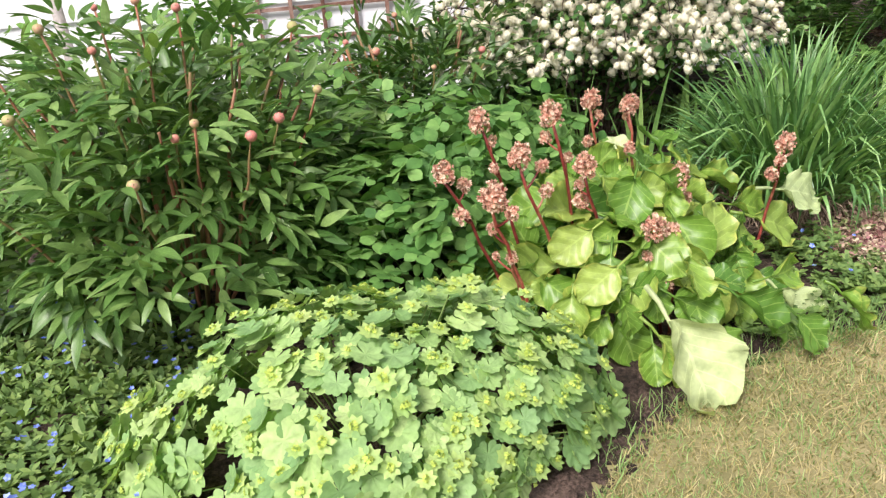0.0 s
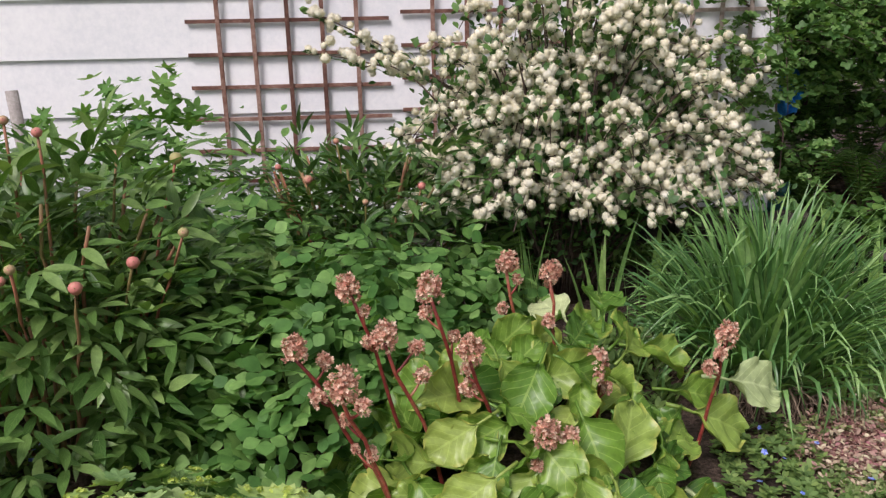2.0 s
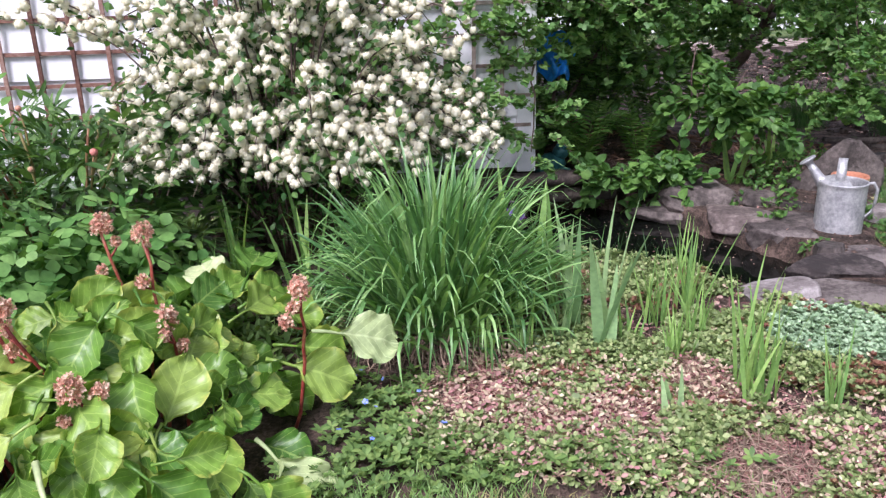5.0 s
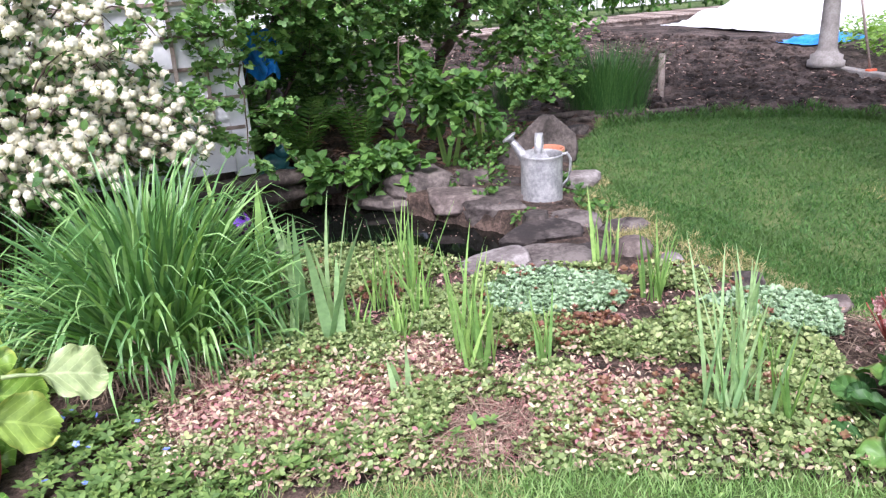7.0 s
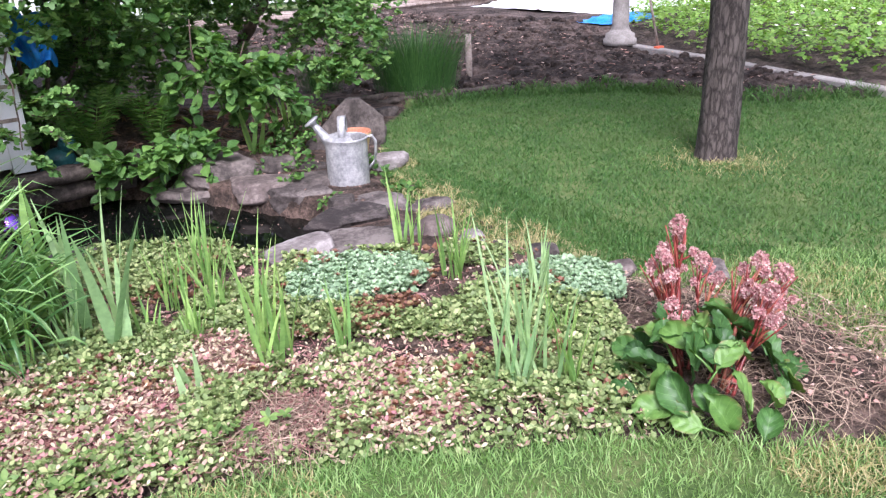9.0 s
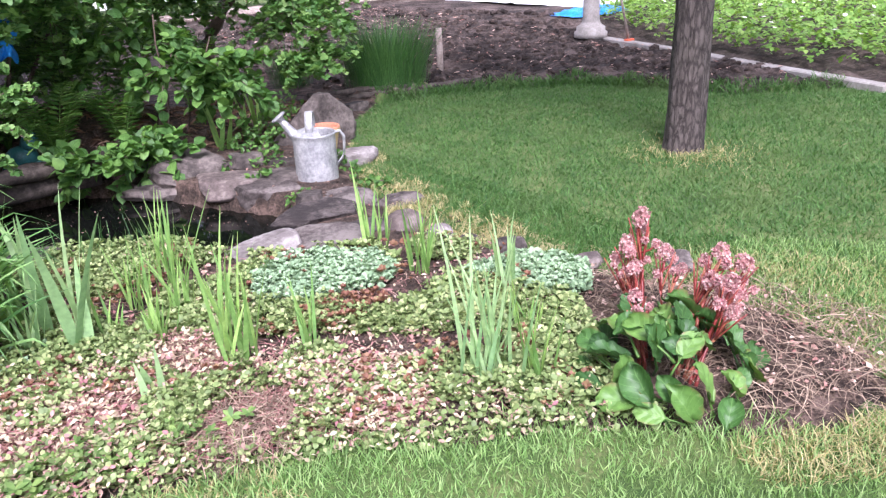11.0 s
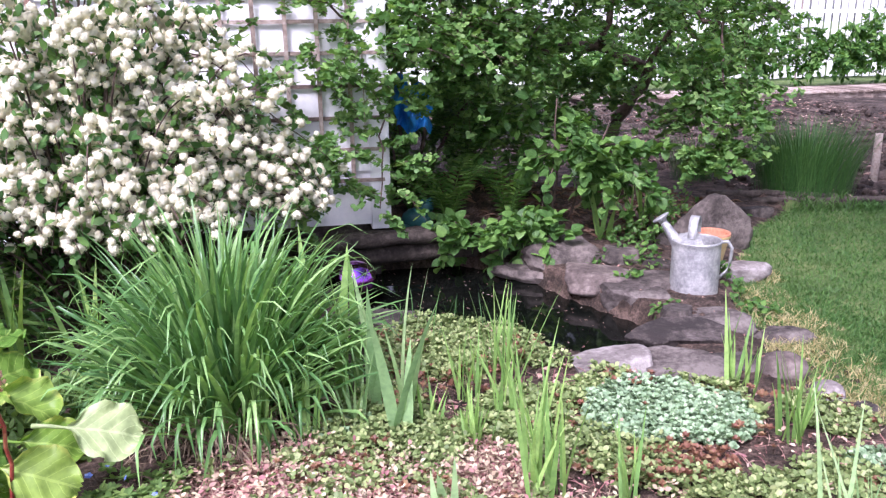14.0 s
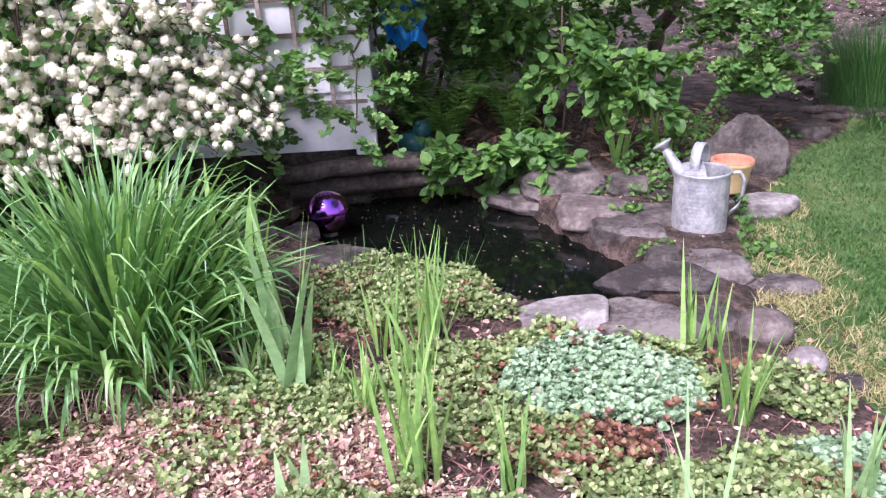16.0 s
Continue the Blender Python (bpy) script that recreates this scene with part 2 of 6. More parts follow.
M_BERG_PALE = leaf_mat("bergenia_underside", (0.42, 0.52, 0.26), (0.48, 0.58, 0.30), (0.54, 0.62, 0.34), 0.45, 0.2, 1.0)
M_BERG_DARK = leaf_mat("bergenia_dark_leaf", (0.03, 0.09, 0.025), (0.065, 0.165, 0.035), (0.14, 0.27, 0.06), 0.5, 0.15, 0.7, (0.17, 0.10, 0.05), 0.5)
M_ALCH = leaf_mat("mantle_leaf", (0.20, 0.36, 0.15), (0.33, 0.50, 0.20), (0.45, 0.60, 0.26), 0.6, 0.3, 0.0)
M_ALCH_FLOWER = leaf_mat("mantle_flower", (0.45, 0.58, 0.13), (0.53, 0.64, 0.15), (0.61, 0.70, 0.18), 0.7, 0.3)
M_ALCH_TIP = leaf_mat("mantle_bract", (0.34, 0.51, 0.18), (0.42, 0.58, 0.21), (0.50, 0.64, 0.24), 0.6, 0.35)
M_PEONY = leaf_mat("peony_leaf", (0.055, 0.14, 0.03), (0.12, 0.235, 0.057), (0.24, 0.37, 0.12), 0.38, 0.25, 0.6, None, 0.5)
M_PEONY_DARK = leaf_mat("dark_peony_leaf", (0.032, 0.095, 0.02), (0.075, 0.17, 0.04), (0.15, 0.27, 0.07), 0.38, 0.25, 0.6, None, 0.5)
M_AQUI = leaf_mat("rue_leaf", (0.065, 0.18, 0.043), (0.135, 0.29, 0.073), (0.23, 0.41, 0.125), 0.6, 0.3)
M_SPIREA = leaf_mat("spirea_leaf", (0.035, 0.10, 0.03), (0.08, 0.18, 0.05), (0.15, 0.28, 0.08), 0.5, 0.3)
M_DAYLILY = leaf_mat("daylily_blade", (0.07, 0.18, 0.06), (0.155, 0.325, 0.105), (0.32, 0.52, 0.20), 0.35, 0.3, 0.0, None, 0.5)
M_IRIS = leaf_mat("iris_blade", (0.17, 0.33, 0.10), (0.25, 0.43, 0.13), (0.35, 0.53, 0.17), 0.45, 0.3)
M_IRIS_BLUE = leaf_mat("blue_green_iris_blade", (0.22, 0.38, 0.18), (0.32, 0.49, 0.24), (0.42, 0.59, 0.32), 0.45, 0.3)
M_SHRUB = leaf_mat("currant_leaf", (0.065, 0.165, 0.042), (0.135, 0.275, 0.078), (0.24, 0.39, 0.125), 0.5, 0.35)
M_HOP = leaf_mat("bright_broad_leaf", (0.05, 0.13, 0.033), (0.09, 0.205, 0.047), (0.165, 0.31, 0.075), 0.5, 0.35, 0.8)
M_FERN = leaf_mat("fern_frond", (0.05, 0.13, 0.025), (0.09, 0.20, 0.04), (0.15, 0.27, 0.06), 0.5, 0.35)
M_STRAW = leaf_mat("strawberry_leaf", (0.13, 0.28, 0.05), (0.21, 0.38, 0.08), (0.32, 0.48, 0.13), 0.5, 0.35)
M_CHIVE = leaf_mat("chive_blade", (0.035, 0.11, 0.03), (0.06, 0.16, 0.04), (0.10, 0.22, 0.06), 0.5, 0.2)
M_GRASS = leaf_mat("grass_blade", (0.04, 0.115, 0.028), (0.072, 0.172, 0.042), (0.13, 0.26, 0.078), 0.55, 0.35, patch=(0.12, 0.185, 0.06))
M_GRASS_PALE = leaf_mat("pale_grass_blade", (0.16, 0.30, 0.09), (0.25, 0.41, 0.15), (0.38, 0.52, 0.23), 0.6, 0.35, patch=(0.34, 0.42, 0.20))
M_GRASS_DRY = leaf_mat("dry_grass_blade", (0.30, 0.27, 0.11), (0.44, 0.38, 0.20), (0.56, 0.49, 0.29), 0.7, 0.25)
M_SEDUM = leaf_mat("sedum_leaf", (0.12, 0.175, 0.06), (0.22, 0.30, 0.115), (0.42, 0.47, 0.23), 0.5, 0.2)
M_SEDUM_RED = leaf_mat("red_sedum_leaf", (0.17, 0.07, 0.05), (0.25, 0.12, 0.08), (0.30, 0.20, 0.11), 0.55, 0.2)
M_SEDUM_TEAL = leaf_mat("blue_green_sedum_leaf", (0.20, 0.31, 0.19), (0.29, 0.42, 0.265), (0.40, 0.52, 0.36), 0.55, 0.15)
M_LITTER = leaf_mat("dead_leaf", (0.28, 0.13, 0.12), (0.50, 0.31, 0.27), (0.70, 0.53, 0.47), 0.85, 0.1)
M_FADED = leaf_mat("faded_ground_leaf", (0.36, 0.15, 0.18), (0.48, 0.37, 0.28), (0.64, 0.58, 0.42), 0.7, 0.15)
M_PINKSTEM = leaf_mat("red_runner", (0.28, 0.10, 0.12), (0.42, 0.21, 0.20), (0.58, 0.40, 0.34), 0.7, 0.1)
M_STRAWSTEM = leaf_mat("dry_stem", (0.13, 0.09, 0.07), (0.28, 0.20, 0.155), (0.48, 0.37, 0.29), 0.85, 0.1)
M_GROUNDLEAF = leaf_mat("ground_cover_leaf", (0.09, 0.17, 0.05), (0.155, 0.26, 0.075), (0.25, 0.36, 0.11), 0.6, 0.25)
M_BROWN = leaf_mat("dead_frond", (0.11, 0.06, 0.042), (0.21, 0.12, 0.088), (0.36, 0.23, 0.17), 0.85, 0.1)
M_HEDGE = leaf_mat("hedge_leaf", (0.04, 0.12, 0.03), (0.09, 0.21, 0.05), (0.17, 0.32, 0.08), 0.55, 0.35)

M_WATER, n_, l_, p_ = base_mat("pond_water")
p_.inputs["Base Color"].default_value = (0.004, 0.005, 0.004, 1)
p_.inputs["Roughness"].default_value, p_.inputs["IOR"].default_value = 0.04, 1.33
w_ = noise_node(n_, l_, 7.0, 3)
bump_to(n_, l_, p_, w_.outputs["Fac"], 0.05, 0.01)
M_GLOBE, n_, l_, p_ = base_mat("purple_mirror_glass")
p_.inputs["Metallic"].default_value, p_.inputs["Roughness"].default_value = 1.0, 0.03
g_ = noise_node(n_, l_, 5.0, 1)
r_ = ramp_node(n_, [(0.3, (0.10, 0.04, 0.55)), (0.5, (0.42, 0.07, 0.55)), (0.65, (0.75, 0.35, 0.25))])
l_.new(g_.outputs["Fac"], r_.inputs[0])
l_.new(r_.outputs["Color"], p_.inputs["Base Color"])
p_.inputs["Coat Weight"].default_value, p_.inputs["Coat Roughness"].default_value = 1.0, 0.02

# ---- building helpers ----
rng = np.random.default_rng(7)
PI = math.pi


def mesh_data(name, shape, mat, smooth=True):
    v, f, uv = shape
    me = bpy.data.meshes.new(name)
    me.from_pydata(np.asarray(v, float).tolist(), [], [tuple(q) for q in f] if not isinstance(f, np.ndarray) else f.tolist())
    mats = mat if isinstance(mat, (list, tuple)) else [mat]
    for one in mats:
        me.materials.append(one)
    if uv is not None:
        layer = me.uv_layers.new(name="UVMap")
        idx = np.empty(len(me.loops), dtype=np.int32)
        me.loops.foreach_get("vertex_index", idx)
        layer.data.foreach_set("uv", np.asarray(uv, np.float32)[idx].ravel())
    if smooth:
        me.polygons.foreach_set("use_smooth", np.ones(len(me.polygons), dtype=bool))
    me.update()
    return me


def part(name, shape, mat, parent=None, label="", smooth=True, m=None):
    """One mesh object from (verts, faces, uv), or from mesh data made before."""
    me = shape if isinstance(shape, bpy.types.Mesh) else mesh_data(name, shape, mat, smooth)
    ob = new(name, me)
    if parent is not None:
        ob.parent = parent
    if m is not None:
        ob.matrix_basis = m
    if label:
        tagged(ob, label)
    return ob


def thing(name, x, y, z, label, category, group="", kind="", turn=0):
    ob = new(name)
    ob.empty_display_size = 0.05
    ob.matrix_basis = pose(x, y, z, 0, 0, turn)
    return tagged(ob, label, category, group, kind)


def joined(*shapes):
    vs, fs, us, k = [], [], [], 0
    for v, f, uv in shapes:
        v = np.asarray(v, float)
        vs.append(v)
        us.append(np.zeros((len(v), 2)) + 0.3 if uv is None else np.asarray(uv))
        fs += [tuple(int(i) + k for i in q) for q in f]
        k += len(v)
    return np.concatenate(vs), fs, np.concatenate(us)


def moved(shape, m):
    v, f, uv = shape
    a = np.array(m)
    return np.asarray(v) @ a[:3, :3].T + a[:3, 3], f, uv


def box(x0, x1, y0, y1, z0, z1, bev=0.0):
    bm = bmesh.new()
    bmesh.ops.create_cube(bm, size=1)
    for v in bm.verts:
        v.co = Vector((x0 + (v.co.x + 0.5) * (x1 - x0), y0 + (v.co.y + 0.5) * (y1 - y0), z0 + (v.co.z + 0.5) * (z1 - z0)))
    if bev:
        bmesh.ops.bevel(bm, geom=bm.edges[:], offset=bev, segments=1, affect="EDGES")
    return from_bm(bm)


def from_bm(bm):
    bm.verts.index_update()
    out = np.array([v.co[:] for v in bm.verts]), [tuple(v.index for v in f.verts) for f in bm.faces], None
    bm.free()
    return out


def lathe(profile, sides=24, wobble=0.0):
    """A turned shape from (radius, height) pairs."""
    v, f = [], []
    for r, z in profile:
        for k in range(sides):
            a = 2 * PI * k / sides
            v.append((r * math.cos(a), r * math.sin(a), z))
    for i in range(len(profile) - 1):
        for k in range(sides):
            j = (k + 1) % sides
            f.append((i * sides + k, i * sides + j, (i + 1) * sides + j, (i + 1) * sides + k))
    return np.array(v), f, None


def tube(points, r0, r1, sides=5):
    """A tapering rod along points."""
    p = np.asarray(points, float)
    t = np.gradient(p, axis=0)
    t /= np.linalg.norm(t, axis=1)[:, None] + 1e-9
    ref = np.where(np.abs(t[:, 2:3]) > 0.9, np.array([[1.0, 0, 0]]), np.array([[0, 0, 1.0]]))
    a = np.cross(t, ref)
    a /= np.linalg.norm(a, axis=1)[:, None] + 1e-9
    b = np.cross(t, a)
    r = np.linspace(r0, r1, len(p))[:, None]
    v = np.concatenate([p + r * (math.cos(2 * PI * k / sides) * a + math.sin(2 * PI * k / sides) * b) for k in range(sides)])
    n, f = len(p), []
    for k in range(sides):
        j = (k + 1) % sides
        f += [(k * n + i, k * n + i + 1, j * n + i + 1, j * n + i) for i in range(n - 1)]
    f += [tuple(k * n for k in range(sides)), tuple(k * n + n - 1 for k in reversed(range(sides)))]
    return v, f, np.full((len(v), 2), 0.3)


def arc(p0, p1, sag=0.0, n=7, wob=0.0, r=None):
    p0, p1 = np.asarray(p0, float), np.asarray(p1, float)
    s = np.linspace(0, 1, n)[:, None]
    p = p0 + (p1 - p0) * s
    p[:, 2] += sag * 4 * (s * (1 - s))[:, 0]
    if wob:
        p[1:-1] += (r or rng).normal(0, wob, (n - 2, 3))
    return p


def lens(length, width, n=5, fold=0.25, droop=0.25, fat=0.8, teeth=0.0):
    """A leaf along +y: pointed oval, folded at the midrib, drooping to the tip."""
    s = np.linspace(0, 1, n + 1)
    w = width / 2 * np.sin(PI * s ** fat) ** 0.85
    w[0], w[-1] = width * 0.03, 0.0005
    if teeth:
        w = w * (1 + teeth * np.where(np.arange(n + 1) % 2 == 0, 1, -1) * np.sin(PI * s))
    y = length * (s - 0.18 * droop * s ** 3)
    z = -droop * length * s ** 2
    v = np.concatenate([np.stack([c * w, y, z + abs(c) * fold * w], 1) for c in (-1, 0, 1)])
    uv = np.concatenate([np.stack([np.full(n + 1, 0.5 + 0.5 * c), s], 1) for c in (-1, 0, 1)])
    m = n + 1
    f = [(k * m + i, (k + 1) * m + i, (k + 1) * m + i + 1, k * m + i + 1) for k in range(2) for i in range(n)]
    return v, f, uv


def fan(radius, lobes, depth=0.18, cup=0.2, pleat=0.07, gap=0.35, teeth=0.0, step=4, power=0.6):
    """A round lobed leaf with its stalk at the origin, spreading along +y."""
    k = lobes * step + 1
    a = np.linspace(-PI + gap, PI - gap, k)
    lob = np.abs(np.sin((a + PI - gap) / (2 * PI - 2 * gap) * PI * lobes))
    if power > 1:   # pointed lobes
        lob = 1 - np.abs(2 * (((a + PI - gap) / (2 * PI - 2 * gap) * lobes) % 1.0) - 1)
    edge = radius * (1 - depth + depth * lob ** power) * (0.86 + 0.14 * np.cos(a * 0.5))
    if teeth:
        edge = edge * (1 + teeth * np.where(np.arange(k) % 2 == 0, -1, 1))
    rings = []
    for q in (0.12, 0.55, 1.0):
        r = edge * q + (1 - q) * 0.0
        rings.append(np.stack([r * np.sin(a), r * np.cos(a), cup * radius * q * q + pleat * radius * q * (lob - 0.5)], 1))
    v = np.concatenate([[(0, 0, 0)], *rings])
    uv = np.concatenate([[(0.5, 0)], *[np.stack([0.5 + 0.5 * q * np.sin(a) * 0.6, q * np.ones(k)], 1) for q in (0.12, 0.55, 1.0)]])
    f = [(0, 1 + i, 2 + i) for i in range(k - 1)]
    for ring in range(2):
        o = 1 + ring * k
        f += [(o + i, o + k + i, o + k + i + 1, o + i + 1) for i in range(k - 1)]
    return v, f, uv


def sliver(length, width, bend=0.35):
    """A grass blade of three faces."""
    v = np.array([(-width / 2, 0, 0), (width / 2, 0, 0), (-width * 0.42, 0.25 * bend * length, 0.6 * length), (width * 0.42, 0.25 * bend * length, 0.6 * length), (0, bend * length, length * 0.95)])
    return v, [(0, 1, 3, 2), (2, 3, 4)], np.full((5, 2), 0.3)


def unit(a):
    return a / (np.linalg.norm(a, axis=-1, keepdims=True) + 1e-9)


def scatter(shape, pos, along, up, size):
    """Many copies of a shape in one mesh: placed at pos, its y along, its z near up."""
    v, f, uv = shape
    v = np.asarray(v, float)
    pos, along, up = np.asarray(pos, float), unit(np.asarray(along, float)), np.asarray(up, float)
    side = unit(np.cross(along, up))
    nor = np.cross(side, along)
    size = np.broadcast_to(np.asarray(size, float), (len(pos),))
    out = pos[:, None] + size[:, None, None] * (v[None, :, 0:1] * side[:, None] + v[None, :, 1:2] * along[:, None] + v[None, :, 2:3] * nor[:, None])
    k = len(v)
    faces = []
    tri = [q for q in f if len(q) == 3]
    quad = [q for q in f if len(q) == 4]
    off = (np.arange(len(pos)) * k)[:, None, None]
    for group in (tri, quad):
        if group:
            g = np.asarray(group)
            faces += [tuple(q) for q in (g[None] + off).reshape(-1, g.shape[1]).tolist()]
    uvs = None if uv is None else np.tile(np.asarray(uv), (len(pos), 1))
    return out.reshape(-1, 3), faces, uvs


def rand_dir(n, zmin=-1.0, zmax=1.0, r=None):
    r = r or rng
    z = r.uniform(zmin, zmax, n)
    a = r.uniform(0, 2 * PI, n)
    q = np.sqrt(np.maximum(0, 1 - z * z))
    return np.stack([q * np.cos(a), q * np.sin(a), z], 1)


def jitter_up(n, amount=0.5, r=None):
    return unit(np.array([0, 0, 1.0]) + (r or rng).normal(0, amount, (n, 3)))


def in_poly(x, y, poly):
    x, y = np.asarray(x, float), np.asarray(y, float)
    inside = np.zeros(x.shape, bool)
    n = len(poly)
    for i in range(n):
        (x0, y0), (x1, y1) = poly[i], poly[(i + 1) % n]
        hit = ((y0 > y) != (y1 > y)) & (x < (x1 - x0) * (y - y0) / (y1 - y0 + 1e-12) + x0)
        inside ^= hit
    return inside


def poly_dist(x, y, poly):
    x, y = np.asarray(x, float), np.asarray(y, float)
    best = np.full(x.shape, 1e9)
    n = len(poly)
    for i in range(n):
        (x0, y0), (x1, y1) = poly[i], poly[(i + 1) % n]
        dx, dy = x1 - x0, y1 - y0
        t = np.clip(((x - x0) * dx + (y - y0) * dy) / (dx * dx + dy * dy), 0, 1)
        best = np.minimum(best, np.hypot(x - x0 - t * dx, y - y0 - t * dy))
    return best


def in_area(n, poly, r=None):
    """n random places inside a polygon."""
    r = r or rng
    p = np.asarray(poly)
    lo, hi, got = p.min(0), p.max(0), np.zeros((0, 2))
    while len(got) < n:
        q = r.uniform(lo, hi, (2 * n + 20, 2))
        got = np.concatenate([got, q[in_poly(q[:, 0], q[:, 1], poly)]])
    return got[:n]


# ---- the lie of the land ----
POND = [(2.06, 4.22), (2.12, 4.72), (2.60, 4.86), (3.00, 4.85), (3.27, 4.58), (3.42, 4.17), (3.54, 3.91), (3.67, 3.66), (3.56, 3.40), (3.58, 3.20), (3.30, 3.18), (3.12, 3.24), (2.97, 3.46), (2.75, 3.66), (2.5, 3.90)]
BED = [(-2.6, 4.5), (-2.3, 2.2), (-1.9, 1.25), (-0.9, 1.1), (0.3, 1.25), (0.48, 1.46), (0.62, 1.62), (0.98, 1.86), (1.3, 1.97), (1.8, 1.97), (2.36, 1.84), (2.8, 1.72), (3.17, 1.40),
       (3.45, 1.13), (3.72, 0.86), (4.0, 0.80), (4.2, 1.0), (4.25, 1.5), (4.1, 2.05), (3.95, 2.65), (3.92, 3.15), (4.04, 3.55), (4.24, 3.9), (4.5, 4.35), (4.9, 4.9),
       (5.5, 5.42), (5.5, 9), (-2.6, 9)]
TILLED = [(5.5, 5.42), (6.2, 5.36), (6.78, 4.95), (7.14, 4.60), (7.36, 4.17), (7.56, 3.5), (8.3, 2.95), (9.5, 0), (20, 0), (20, 13.6), (3.0, 13.6), (3.0, 9), (5.5, 9)]
DRY = [(0.1, 0.7), (0.6, 0.3), (1.2, 0.45), (1.9, 0.6), (2.15, 1.0), (2.0, 1.5), (1.9, 1.95), (1.3, 2.0), (0.6, 1.8), (0.3, 1.3)]
DRY_EDGE = [(3.9, 0.9), (4.3, 0.8), (4.6, 1.2), (4.5, 1.7), (4.2, 2.2), (4.1, 3.4), (4.4, 4.4), (4.56, 4.4), (4.24, 3.2), (4.34, 2.1), (4.75, 1.2), (4.5, 0.5), (4.0, 0.5)]
WATER_Z = -0.07


def land(x, y):
    x, y = np.asarray(x, float), np.asarray(y, float)
    z = 0.012 * np.sin(2.1 * x + 0.7) * np.cos(1.7 * y) + 0.006 * np.sin(7.3 * x + 3 * y) * np.sin(6.1 * y - 2 * x)
    bed = in_poly(x, y, BED)
    z = z + np.where(bed, np.minimum(0.03, 0.25 * poly_dist(x, y, BED)), 0)
    z = z + 0.32 * np.exp(-(((x - 3.2) / 0.8) ** 2 + ((y - 5.6) / 0.45) ** 2))
    inside = in_poly(x, y, POND)
    z = np.where(inside, z - np.minimum(0.45, 0.10 + 2.2 * poly_dist(x, y, POND)), z)
    till = in_poly(x, y, TILLED)
    lump = 0.03 * np.sin(9 * x + 2.3 * np.sin(5 * y)) * np.sin(8.1 * y + 1.7 * np.sin(6 * x)) + 0.02 * np.sin(23 * x + 3 * y) * np.sin(21 * y - 4 * x)
    return z + np.where(till, lump + 0.03, 0)


def build_ground():
    xs = np.concatenate([[-600, -200, -60, -20, -9], np.arange(-4, 10.5, 0.055), np.arange(10.8, 20, 0.5), [24, 40, 90, 250, 700]])
    ys = np.concatenate([[-600, -200, -60, -20, -8, -4], np.arange(-1.5, 8.0, 0.055), np.arange(8.3, 20, 0.5), [24, 40, 90, 250, 700]])
    gx, gy = np.meshgrid(xs, ys)
    gz = land(gx, gy)
    v = np.stack([gx.ravel(), gy.ravel(), gz.ravel()], 1)
    w, h = len(xs), len(ys)
    i, j = np.meshgrid(np.arange(w - 1), np.arange(h - 1))
    a = (j * w + i).ravel()
    f = np.stack([a, a + 1, a + w + 1, a + w], 1)
    c = v[f].mean(1)
    kind = np.zeros(len(f), np.int32)
    wob = 0.012 * np.sin(11 * c[:, 0]) + 0.012 * np.sin(13 * c[:, 1] + 1)
    rag = 0.12 * np.sin(5 * c[:, 0] + 2 * c[:, 1]) + 0.08 * np.sin(17 * c[:, 1] - 6 * c[:, 0]) + 0.07 * np.sin(31 * c[:, 0])
    kind[in_poly(c[:, 0] + rag, c[:, 1] + rag, DRY) | in_poly(c[:, 0] + rag, c[:, 1] + rag, DRY_EDGE)] = 3
    kind[in_poly(c[:, 0] + wob, c[:, 1] + wob, BED)] = 1
    kind[in_poly(c[:, 0] + 2 * wob, c[:, 1] + 2 * wob, TILLED)] = 2
    me = mesh_data("ground", (v, f, None), [M_LAWN, M_BED, M_TILL, M_DRY])
    me.polygons.foreach_set("material_index", kind)
    tagged(new("ground", me), "garden ground with lawn, planting bed and dark tilled soil", "ground", kind="structure")


build_ground()
wv = [(x, y, WATER_Z) for x, y in POND]
cx, cy = np.mean(POND, 0)
wv = [(cx + (x - cx) * 1.12, cy + (y - cy) * 1.12, WATER_Z) for x, y, _ in wv]
tagged(part("pond_water", (wv, [tuple(range(len(wv)))], None), M_WATER, smooth=False), "still black pond water with floating specks", "water", kind="structure")
specks = in_area(190, POND)
sp = np.column_stack([specks, np.full(len(specks), WATER_Z + 0.002)])
tagged(part("floating_debris", scatter(lens(0.02, 0.008, 2, 0, 0), sp, rand_dir(len(sp), 0, 0.01), np.tile([0, 0, 1.0], (len(sp), 1)), rng.uniform(0.3, 0.9, len(sp))), M_LITTER),
       "pale petals and specks floating on black water", "debris", kind="stuff")


